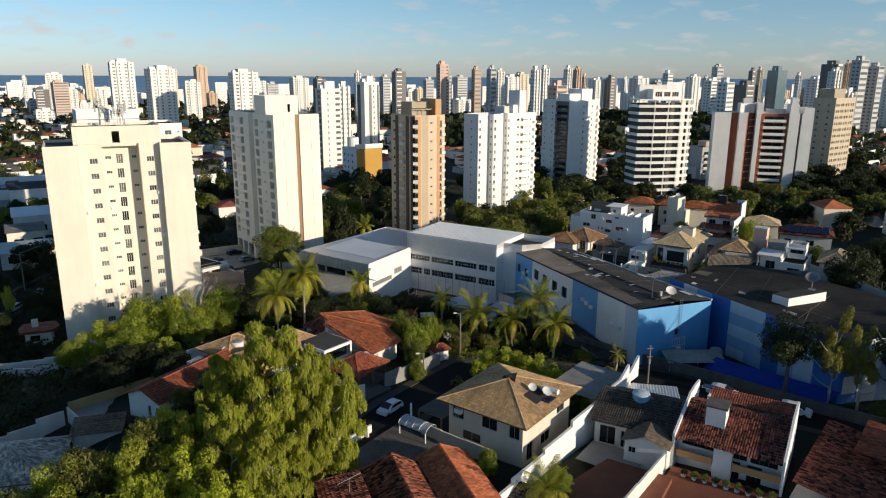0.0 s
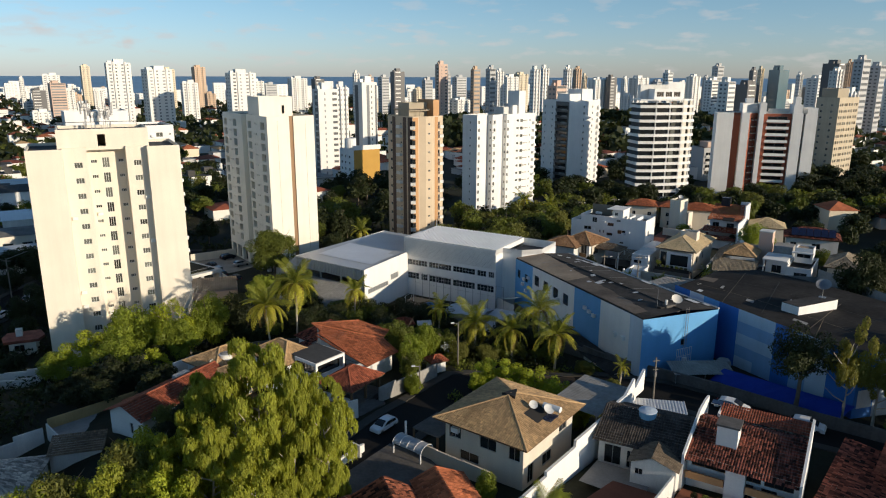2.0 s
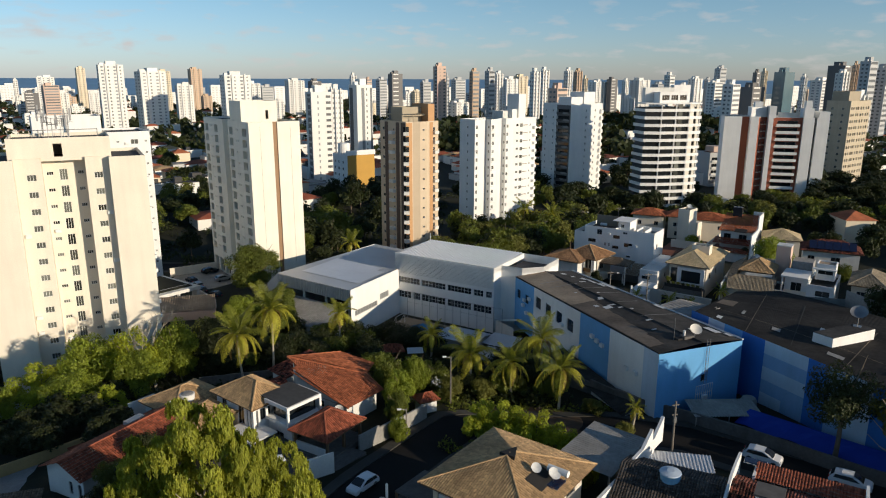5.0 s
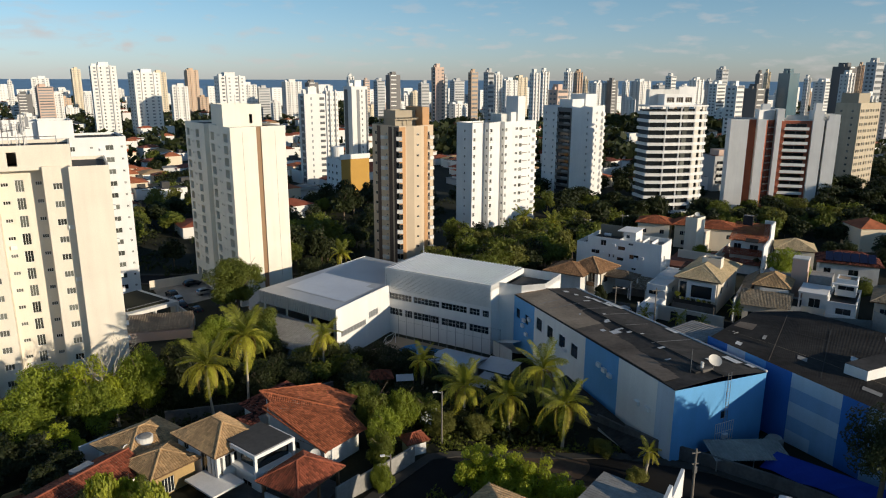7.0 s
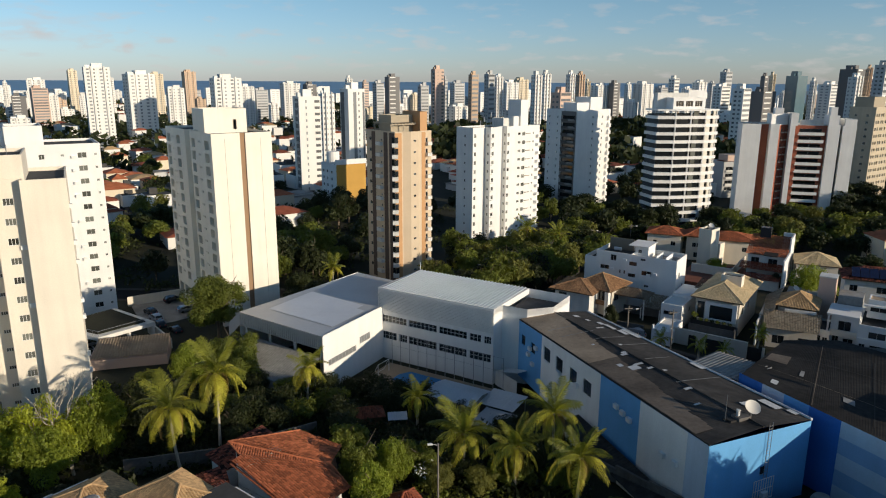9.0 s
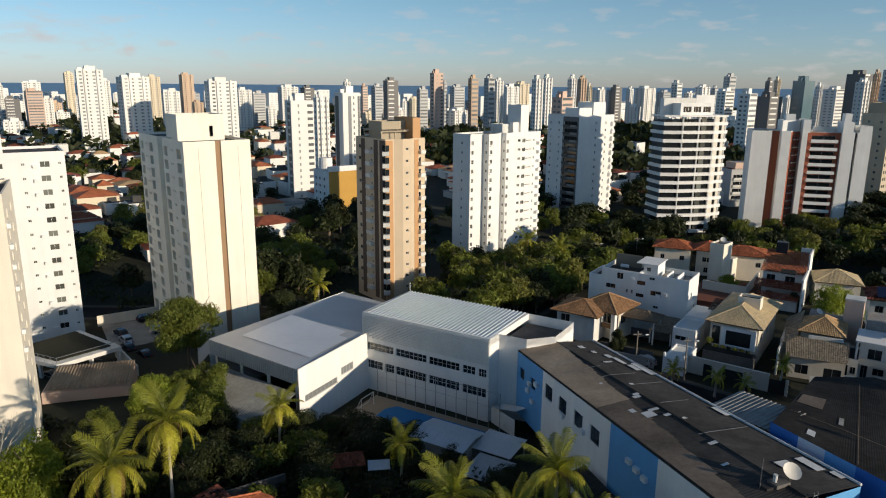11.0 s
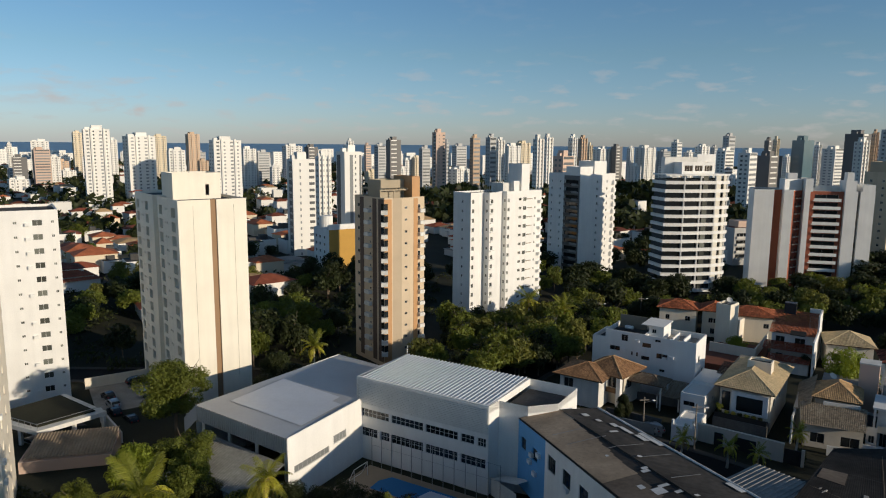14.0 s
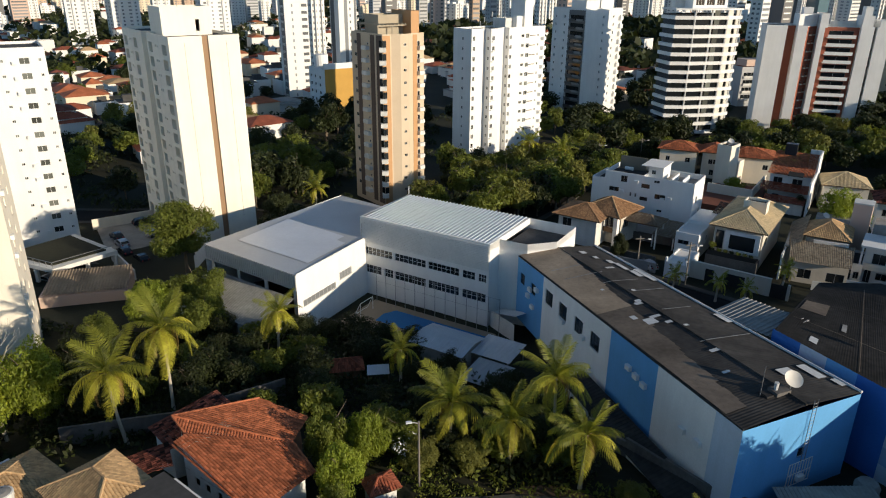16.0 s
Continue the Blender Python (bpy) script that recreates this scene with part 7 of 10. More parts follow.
    tiles(b, [(5.6, 5.6, 2.2), (5.6, -9.4, 2.2), (8.2, -9.4, 3.3), (8.2, 5.6, 3.3)])
    tiles(b, [(11.2, -9.4, 2.0), (11.2, 5.6, 2.0), (8.2, 5.6, 3.3), (8.2, -9.4, 3.3)])
    part("roof", b, "tile_bright", t, "orange-red clay tiles with black stains")
    b = MB()
    tiles(b, [(-5.0, 4.5, 2.2), (-5.0, -6, 2.2), (-0.5, -6, 2.7), (-0.5, 4.5, 2.7)])
    part("side_roof", b, "tile_dark", t)
    a = MB().tube([(-2.2, 1.0, 2.4), (-2.2, 1.0, 4.2)], [0.04, 0.03], 4).tube([(-3.4, 0.4, 4.1), (-1.0, 1.6, 4.1)], [0.03, 0.03], 4)
    for i in range(9):
        f = i / 8
        x, y2 = -3.4 + 2.4 * f, 0.4 + 1.2 * f
        w = 0.55 + 0.4 * f
        a.tube([(x - w * 0.45, y2 + w * 0.9, 4.1), (x + w * 0.45, y2 - w * 0.9, 4.1)], [0.015, 0.015], 4)
    part("aerial", a, "alu", t, "television aerial")
    # patio with a barrel-vaulted pergola
    y = MB()
    y.prism([(-18.0, 62.8), (-14.6, 58.6), (-4.8, 62.6), (-9.2, 68.2), (-14.0, 70.6)], 0.6, 1.62)
    # the dark concrete tone carries the shade that lies on this yard
    solo("patio", y, "concrete_dark", "worn blue-grey concrete yard, darkened for its shade", "yard", "structure")
    t = thing("pergola", "barrel-vaulted clear plastic pergola roof on white ribs", "pergola", (-12.8, 69.6, 1.1), -30)
    rows = []
    for i in range(9):
        rows.append([(i * 0.5, 1.0 * math.cos(a), 1.7 + 0.65 * math.sin(a)) for a in [math.pi * k / 8 for k in range(9)]])
    b = MB()
    b.grid(rows)
    part("sheet", b, "roof_metal_grey", t)
    for i in range(0, 9, 2):
        part("rib", MB().tube([Vector(p) * 1.005 for p in rows[i]], [0.035] * 9, 4), "frame_white", t)
    for x in (0.1, 3.9):
        for y2 in (-0.95, 0.95):
            part("post", MB().box(x - 0.06, y2 - 0.06, 0, x + 0.06, y2 + 0.06, 1.7), "frame_white", t)
    part("chimney", MB().tube([(0.3, 0.9, 0), (0.3, 0.9, 3.6)], [0.13, 0.13], 8), "white", t)
    wall_run("garden_wall", [(-20.8, 61.2), (-16.6, 69.0)], 1.0, 0.25, "white_old", "low garden wall with piers along the street")
    wall_run("garden_wall", [(-10.6, 69.0), (-8.2, 67.6), (-2.4, 64.2)], 1.7, 0.22, "tan_wall", "beige garden wall below the house")
    for (x, y2) in ((-19.0, 64.2), (-17.2, 68.0), (-21.0, 60.4)):
        p = thing("gate_pier", "white rendered gate pier by the street", "pier", (x, y2, gz(x, y2)), -30, "gate piers")
        part("pier", MB().box(-0.7, -0.12, 0, 0.7, 0.12, 1.5), "white_old", p)
    b = MB()
    tiles(b, [(-1.0, 56.8, 2.2), (2.2, 55.4, 2.2), (3.2, 57.8, 2.9), (0.0, 59.2, 2.9)])
    p = thing("shed", "small shed with a dark broken roof against the wall", "shed", (0, 0, 0))
    part("roof", b, "tile_black", p)
    part("wall", MB().prism([(-0.8, 57.0), (2.1, 55.7), (3.0, 57.7), (0.1, 59.0)], 0.8, 2.2), "white_old", p)


foreground()

# ---- houses beyond the street ----


def middle_houses():
    t = thing("house", "modern white two-storey house with tan hip roofs and a framed balcony", "house", (-37.6, 86.9, -1.2), -31)
    body(t, 0.5, 0.5, 7.7, 5.7, 0, 5.7, "white", [(1.0, 2.0, 3.8, 5.3), (4.2, 5.4, 2.8, 5.2), (5.9, 6.2, 2.4, 5.2), (6.5, 6.8, 2.4, 5.2), (1.0, 2.6, 0.6, 2.4)], [(0.4, 0.7, 2.4, 5.2), (1, 2.5, 3.8, 5.2)])
    hip_roof(t, 0.4, 0.4, 7.8, 5.8, 5.75, 1.75, "tile_tan", 0.45)
    ac_unit(t, (0, 0.5), (1, 0.5), 2.6, 4.2)
    fr = thing("balcony_block", "white box-framed balcony block with a dark flat roof", "house wing", (-37.6, 86.9, -1.2), -31)
    bx = MB()
    bx.box(7.9, 2.0, 6.1, 12.1, 7.1, 6.5).box(7.9, 2.0, 4.0, 12.1, 7.1, 4.35)
    bx.box(11.85, 2.0, 4.35, 12.1, 2.3, 6.1).box(11.85, 6.8, 4.35, 12.1, 7.1, 6.1).box(7.9, 2.0, 4.35, 8.1, 2.3, 6.1)
    part("balcony_frame", bx, "white", fr, "white box frame round the balcony")
    part("balcony_recess", MB().box(8.4, 2.9, 4.35, 11.2, 6.9, 6.1), "glass", fr)
    part("flat_roof", MB().box(6.6, 2.2, 6.5, 11.9, 6.9, 6.56), "slab_roof", fr)
    body(fr, 7.8, 2.6, 11.9, 7.0, 0, 4.0, "white", [(1.0, 2.6, 0.4, 2.6)], [(0.8, 3.0, 0.6, 2.6)], name="lower_wall")
    part("porch_slab", MB().box(5.2, -1.8, 2.9, 10.2, 1.9, 3.1), "white", fr)
    part("porch_column", MB().box(9.8, -1.6, 0, 10.1, -1.3, 2.9), "white", fr)
    t = thing("house_wing", "house wing with a tan hip roof and a roof water tank", "house", (-46.5, 86.1, -1.2), -28)
    body(t, 0.4, 0.4, 6.6, 7.4, 0, 4.1, "white_old", [(1, 2, 1.6, 2.8)])
    hip_roof(t, 0.2, 0.2, 6.8, 7.6, 4.2, 1.7, "tile_tan", 0.35)
    tk = thing("water_tank", "squat pale concrete water tank sunk in the tan roof", "water tank", (-40.4, 86.4, 3.4), 0)
    part("tank", MB().tube([(0, 0, 0), (0, 0, 0.9), (0, 0, 0.95)], [0.85, 0.9, 0.8], 16), "white_old", tk)
    part("lid", MB().tube([(0, 0, 0.95), (0, 0, 1.05)], [0.75, 0.4], 16), "concrete", tk)
    dish(-41.6, 85.0, 3.0, 0.45, 30, 50, "small satellite dish on the tan roof", "patch", 0.2)
    t = thing("house_wing", "ochre-walled house wing with a tan roof and a gridded window", "house", (-40.8, 82.9, -1.0), -30)
    body(t, 0.4, 0.4, 5.0, 5.0, 0, 4.1, "ochre_wall", [(2.6, 4.2, 1.6, 3.6)], [(0.8, 2.2, 1.6, 3.4)], cols=4, fmat="frame_white")
    hip_roof(t, 0.2, 0.2, 5.2, 5.2, 4.2, 1.25, "tile_tan", 0.35)
    rows = [[(x, 0.2 - 1.0 * math.cos(a), 1.0 * math.sin(a) + 0.4) for a in [math.pi / 2 * k / 5 for k in range(6)]] for x in (3.6, 5.4)]
    aw = MB()
    aw.grid(rows)
    part("awning", aw, "white_old", t)
    # carport with the red pyramid roof
    t = thing("carport", "open carport under a red clay pyramid roof", "carport", (-25.9, 81.4, 1.0), -24)
    hip_roof(t, 0.35, 0.35, 5.5, 6.55, 2.2, 1.7, "tile_red", 0.35)
    for x, y in ((0.6, 0.6), (5.3, 0.6), (0.6, 6.3), (5.3, 6.3), (5.3, 3.4)):
        part("post", MB().box(x - 0.14, y - 0.14, 0, x + 0.14, y + 0.14, 2.2), "wood", t)
    part("low_wall", MB().box(0.8, 0.4, 0, 5.0, 0.6, 1.0), "white", t)
    part("paved_floor", MB().box(0, 0, -0.6, 5.8, 6.8, 0.05), "concrete_dark", t)
    for (x, y) in ((-27.0, 76.2), (-25.2, 75.3)):
        p = thing("parasol", "white hexagonal garden parasol", "parasol", (x, y, 0.9), 10, "parasols")
        c = MB()
        for k in range(6):
            a, e = math.pi / 3 * k, math.pi / 3 * (k + 1)
            c.face((1.3 * math.cos(a), 1.3 * math.sin(a), 2.2), (1.3 * math.cos(e), 1.3 * math.sin(e), 2.2), (0, 0, 2.65))
            c.face((1.3 * math.cos(e), 1.3 * math.sin(e), 2.18), (1.3 * math.cos(a), 1.3 * math.sin(a), 2.18), (0, 0, 2.63))
        part("canopy", c, "plastic_white", p)
        part("pole", MB().tube([(0, 0, 0), (0, 0, 2.6)], [0.03, 0.03], 5), "steel", p)
    dish(-21.9, 88.2, 1.5, 0.6, 10, 45, "grey satellite dish behind the carport", "patch", 0.6)
    y = MB()
    y.prism([(-33.5, 77.5), (-21.5, 73.4), (-17.0, 82.0), (-29.0, 86.0)], 0.2, 0.85)
    solo("yard", y, "concrete_dark", "paved forecourt of the white house", "yard", "structure")
    # big red roof
    t = thing("house", "house with a big sunlit red clay-tile roof", "house", (0, 0, 0))
    Lc, Tc, Rc = Vector((-31.1, 95.9, 5.7)), Vector((-25.3, 101.4, 4.5)), Vector((-20.3, 100.5, 3.5))
    Hc, L2, F1 = Vector((-20.45, 96.6, 3.6)), Vector((-29.6, 93.0, 5.0)), Vector((-20.8, 88.5, 2.6))
    Nc, F2 = Vector((-29.0, 94.25, 5.1)), Vector((-17.7, 94.2, 2.6))
    b = MB()
    tiles(b, [Hc, Rc, Tc, Lc])
    tiles(b, [F1, F2, Hc, Nc, L2])
    tiles(b, [Hc, Nc, Lc])
    part("roof", b, "tile_bright", t, "large red clay-tile roof")
    for p, q in ((Lc, Hc), (Hc, F2), (Lc, Tc), (L2, F1), (Lc, Nc)):
        k = max(2, round((q - p).length / 0.4))
        part("ridge_cap", MB().tube([p.lerp(q, i / k) + Vector((0, 0, 0.06)) for i in range(k + 1)], [0.13 if i % 2 else 0.10 for i in range(k + 1)], 6), "tile_bright", t)
    body_poly = [(-21.2, 89.2), (-18.6, 94.0), (-20.8, 99.6), (-25.0, 100.4), (-30.2, 95.6), (-29.0, 93.4)]
    shell(t, body_poly, 0, 2.5, {5: [(1.2, 1.9, 1.2, 2.1), (2.6, 3.3, 1.2, 2.1), (4.2, 4.9, 1.2, 2.1)]}, "white_old", roof=None)
    gw = MB()
    gw.face((-29.0, 93.4, 2.4), (-21.2, 89.2, 2.4), (-21.2, 89.2, 2.62), (-29.0, 93.4, 4.72))
    gw.face((-30.2, 95.6, 2.4), (-29.0, 93.4, 2.4), (-29.0, 93.4, 4.72), (-30.2, 95.6, 5.3))
    part("gable_wall", gw, "white_old", t)
    part("ceiling_slab", MB().prism(body_poly, 2.4, 2.5), "wood", t)
    b = MB()
    tiles(b, [Vector((-31.0, 94.6, 3.0)), Vector((-34.6, 97.4, 3.0)), Vector((-30.4, 103.0, 3.9)), Vector((-26.6, 100.0, 3.9))])
    tiles(b, [Vector((-32.8, 91.0, 2.6)), Vector((-34.8, 93.4, 2.6)), Vector((-31.6, 95.6, 3.2)), Vector((-29.6, 92.6, 3.2))])
    part("side_roof", b, "tile_dark", t)
    part("side_wall", MB().prism([(-33.6, 96.9), (-31.0, 95.0), (-27.0, 100.0), (-30.2, 102.4)], -1.0, 2.9), "white_old", t)
    # long house at the left with the ochre shed
    t = thing("house", "long white house with a red gable roof", "house", (-48.9, 71.6, -0.8), -20)
    body(t, 0.3, 0.4, 6.0, 14.0, 0, 3.4, "white", [(3.4, 3.9, 1.2, 2.6), (4.8, 5.3, 0.8, 2.6)])
    gables(t, 0.3, 0.4, 6.0, 14.0, 3.4, 1.4, "white", "y")
    gable_roof(t, 0.2, 0.2, 6.1, 14.2, 3.4, 1.4, "tile_red", 0.4, "y")
    part("skylight", MB().box(1.0, 9.2, 3.9, 1.9, 11.4, 4.5), "roof_metal_grey", t)
    t = thing("shed", "long lean-to shed with an ochre wall beside a small pool", "shed", (-57.8, 72.9, -3.2), 54)
    part("wall", MB().box(0, 0, 0, 17.0, 0.25, 3.3), "ochre_wall", t)
    part("end_wall", MB().box(-0.2, -4.6, 0, 0.0, 0.25, 2.7), "white_old", t)
    part("terrace", MB().box(0, -4.6, 0, 16.0, -0.02, 2.0), "concrete", t)
    part("pool", MB().box(6.2, -3.8, 2.004, 8.6, -1.2, 2.03), "pool_water", t, "bright blue plunge pool")
    part("roof", MB().box(9.0, -4.0, 2.6, 16.8, 0.2, 2.75), "tile_red", t)
    t = thing("house", "old house with a grey lichened tile hip roof", "house", (-61.5, 52.2, -4.0), 20)
    body(t, 0.5, 0.5, 13.0, 9.5, 0, 3.6, "white_old")
    hip_roof(t, 0.4, 0.4, 13.1, 9.6, 3.6, 2.2, "tile_old", 0.4)
    t = thing("shed", "small shed with a tan tiled mono-pitch roof", "shed", (-52.2, 65.6, -2.4), 24)
    part("wall", MB().box(0, 0, 0, 5.4, 3.0, 2.2), "white_old", t)
    b = MB()
    tiles(b, [(-0.3, -0.3, 2.2), (5.7, -0.3, 2.2), (5.7, 3.3, 3.0), (-0.3, 3.3, 3.0)])
    part("roof", b, "tile_tan_dark", t)
    wall_run("garden_wall", [(-66, 62), (-58.2, 72.4)], 2.0, 0.2, "white_old", "white boundary wall down the slope")
    wall_run("garden_wall", [(-48.2, 86.2), (-44.8, 92.4)], 3.4, 0.2, "white", "white boundary wall behind the long house")
    wall_run("garden_wall", [(-46, 100), (-36, 104), (-27, 112)], 2.0, 0.25, "concrete_dark", "dark concrete garden wall among trees")
    # concrete grey instead of white: the wall's shade is in its colour
    wall_run("garden_wall", [(-18.0, 82.6), (-14.6, 88.0), (-11.8, 92.4)], 2.0, 0.22, "concrete", "stained pale garden wall along the street, greyed for its shade")
    wall_run("garden_wall", [(-22.0, 75.2), (-19.4, 77.4)], 2.4, 0.22, "white_old", "white forecourt wall")
    t = thing("gatehouse", "tiny gatehouse with a red tile roof at the street bend", "gatehouse", (-12.6, 93.4, -0.1), 35)
    part("wall", MB().box(0, 0, 0, 2.2, 1.8, 1.7), "white_old", t)
    hip_roof(t, 0, 0, 2.2, 1.8, 1.7, 0.7, "tile_red", 0.35)
    # guard house down in the shade
    t = thing("guard_house", "small cream gatehouse with a dark flat roof and chimney tank", "gatehouse", (-89.8, 105.0, -7.2), 30)
    body(t, 0, 0, 4.2, 3.6, 0, 2.8, "cream", [(0.8, 2.4, 1.0, 2.2)], roof=None)
    part("roof", MB().prism([(-0.6, -0.8), (4.8, -0.8), (5.6, 1.4), (4.6, 4.4), (-0.8, 4.2), (-1.2, 1.6)], 2.8, 3.3), "tile_dark", t)
    part("tank", MB().box(1.0, 1.6, 3.3, 2.0, 2.6, 4.6), "white_old", t)
    wall_run("garden_wall", [(-90, 84), (-80, 90), (-71, 92)], 1.3, 0.25, "white_old", "low stained white wall in the shade")
    wall_run("garden_wall", [(-84, 92), (-72, 97)], 1.8, 0.25, "white_old", "low stained white wall in the shade")
    # red hut and tarp in the garden
    t = thing("hut", "garden hut with a dark red tile roof", "hut", (-23.2, 116.6, -3.6), 20)
    part("wall", MB().box(0.3, 0.3, 0, 3.7, 2.7, 1.6), "wood", t)
    hip_roof(t, 0.2, 0.2, 3.8, 2.8, 1.7, 0.9, "tile_red", 0.3)
    t = thing("canopy", "small pale sheet canopy on posts in the garden", "canopy", (-18.6, 116.2, -3.2), 15)
    part("roof", ribbed(MB(), (0, 0, 1.7), (2.6, 0, 0), (0, 1.6, 0.4), 8, 0.05), "roof_metal", t)
    for x, y in ((0.1, 0.1), (2.5, 0.1), (0.1, 1.5), (2.5, 1.5)):
        part("post", MB().box(x - 0.05, y - 0.05, -0.6, x + 0.05, y + 0.05, 1.7), "wood", t)


middle_houses()


def street_edge():
    wall_run("boundary_wall", [(6.0, 109.0), (9.6, 105.6), (15.8, 99.4), (21.0, 96.8), (26.9, 93.4), (37.3, 86.0), (52, 78), (70, 68)], 1.7, 0.3, "concrete_dark", "long dark stained concrete wall along the street")
    t = thing("lean_to_roof", "dark fibre-cement lean-to along the blue hall", "lean-to", (0, 0, 0))
    part("roof", ribbed(MB(), (15.6, 98.6, 0.2), (-9.4, 19.6, 0), (-2.6, -1.4, -0.7), 44, 0.06), "fibre", t)
    part("wall", MB().prism([(13.3, 97.6), (15.5, 98.7), (6.3, 118.0), (4.2, 117.0)], -2.6, -0.5), "white_old", t)
    t = thing("canopy", "grey corrugated canopy before the blue hall", "canopy", (0, 0, 0))
    part("roof", ribbed(MB(), (21.6, 95.6, 0.9), (8.6, 1.4, 0), (-0.6, 3.8, 0.5), 24, 0.06), "fibre_grey", t)
    for x, y in ((21.8, 95.8), (25.9, 96.4), (30.0, 97.1)):
        part("post", MB().tube([(x, y, -1.4), (x, y, 0.92)], [0.07, 0.07], 6), "steel", t)
    t = thing("storage_tank", "pale round storage tank beside the hall", "tank", (29.6, 101.4, -0.8), 0)
    part("tank", MB().tube([(0, 0, 0), (0, 0, 1.7), (0, 0, 2.1), (0, 0, 2.2)], [1.0, 1.05, 0.8, 0.2], 16), "concrete", t)
    b = MB()
    rw = []
    for i in range(13):
        f = i / 12
        x, y = 26.6 + 13.4 * f, 96.6 - 10.0 * f
        rw.append([(x, y, 0.0 + 0.15 * math.sin(i * 1.7)), (x + 1.2, y + 0.75, 0.9 + 0.12 * math.sin(i * 2.3)), (x + 2.2, y + 1.4, 1.3)])
    b.grid(rw)
    solo("tarpaulin", b, "banner", "sagging deep blue tarpaulin behind the wall", "tarpaulin")
    for (x, y, h) in ((17.4, 87.8, 7.2),):
        p = thing("utility_pole", "grey concrete utility pole with cross arms", "utility pole", (x, y, gz(x, y)), 20)
        part("pole", MB().tube([(0, 0, 0), (0, 0, h)], [0.16, 0.10], 8), "wood_pole", p)
        part("cross_arm", MB().box(-0.45, -0.05, h - 0.5, 0.45, 0.05, h - 0.4), "wood_pole", p)
        part("cross_arm", MB().box(-0.35, -0.05, h - 1.7, 0.35, 0.05, h - 1.6), "wood_pole", p)
        part("insulator", MB().box(-0.15, -0.2, h - 2.6, 0.15, 0.1, h - 1.9), "steel", p)
    for (x, y, h) in ((-9.3, 97.2, 7.0), (-13.3, 86.8, 4.0)):
        p = thing("street_lamp", "thin pale street lamp on a pole", "street lamp", (x, y, gz(x, y)), 200)
        part("pole", MB().tube([(0, 0, 0), (0, 0, h)], [0.12, 0.08], 7), "wood_pole", p)
        part("arm", MB().tube([(0, 0, h - 0.2), (0.7, 0, h)], [0.04, 0.03], 5), "steel", p)
        part("lamp_head", MB().box(0.6, -0.12, h - 0.06, 1.1, 0.12, h + 0.08), "plastic_white", p)
    for (x, y, h) in ((-111, 132, 9.0), (-108, 118, 9.0)):
        p = thing("utility_pole", "grey utility pole with a street-light arm", "utility pole", (x, y, gz(x, y)), 0)
        part("pole", MB().tube([(0, 0, 0), (0, 0, h)], [0.16, 0.10], 7), "wood_pole", p)
        part("cross_arm", MB().box(-1.1, -0.06, h - 0.7, 1.1, 0.06, h - 0.55), "wood_pole", p)
        part("arm", MB().tube([(0, 0, h - 0.3), (5.0, 0.6, h + 1.6)], [0.06, 0.04], 5), "steel", p)
    # round turning place
    b = MB()
    b.grid([[(2.5 + r_ * math.cos(a) * 1.25, 95.8 + r_ * math.sin(a), gz(2.5 + r_ * math.cos(a) * 1.25, 95.8 + r_ * math.sin(a)) + 0.12) for a in [2 * math.pi * k / 28 for k in range(28)]] for r_ in (0.1, 2.0, 4.4)], True)
    solo("turning_circle", b, "earth", "reddish earth turning circle at the street bend", "ground", "structure")


street_edge()

# ---- car park and podium ----


def car_park():
    b = MB()
    b.prism([(-90, 173), (-80.6, 181), (-61, 160), (-66, 147), (-76, 156)], -8.6, -7.7)
    solo("car_park", b, "concrete", "shaded concrete car park beside the tower", "car park", "structure")
    wall_run("boundary_wall", [(-90.5, 172.5), (-81.5, 180.5)], 2.2, 0.25, "cream", "cream wall at the back of the car park", lambda s: -5.6)
    wall_run("boundary_wall", [(-76.3, 156.6), (-66.3, 147.4)], 2.4, 0.3, "white_old", "stained pale wall between car park and shed", lambda s: -4.6)
    t = thing("podium", "pale podium with a garden terrace and open garage below", "podium", (0, 0, 0))
    sl = [(-90, 146), (-77.2, 142.2), (-71.6, 151.6), (-84, 158)]
    part("slab", MB().prism(sl, -3.7, -3.0), "white_old", t)
    part("garage_floor", MB().prism(sl, -7.6, -7.2), "concrete_dark", t)
    for x, y in ((-81.6, 144.0), (-77.6, 142.8), (-74.6, 147.4), (-72.0, 151.2)):
        part("column", MB().box(x - 0.25, y - 0.25, -7.2, x + 0.25, y + 0.25, -3.7), "white_old", t)
    part("lawn", MB().prism([(-89, 147), (-78.2, 143.6), (-73.4, 151.2), (-84, 156.8)], -2.99, -2.8), "grass", t)
    r = MB()
    r.tube([(-89, 146.2, -2.0), (-77.4, 142.6, -2.0), (-72.0, 151.4, -2.0)], [0.05] * 3, 4)
    for f in range(9):
        p = Vector((-89, 146.2, 0)).lerp(Vector((-77.4, 142.6, 0)), f / 8)
        r.tube([(p.x, p.y, -3.0), (p.x, p.y, -2.0)], [0.04, 0.04], 4)
    part("rail", r, "steel", t)
    s = thing("shed", "long shed with a brown corrugated roof and pinkish wall", "shed", (0, 0, 0))
    part("roof", ribbed(MB(), (-73.0, 133.6, -3.4), (11.0, 4.6, 0), (-3.6, 7.8, 0.5), 26, 0.12), "fibre_tan", s)
    part("wall", MB().prism([(-73.2, 133.2), (-61.8, 138.0), (-65.8, 146.4), (-77.0, 141.6)], -8.2, -3.6), "pink_far", s)


car_park()
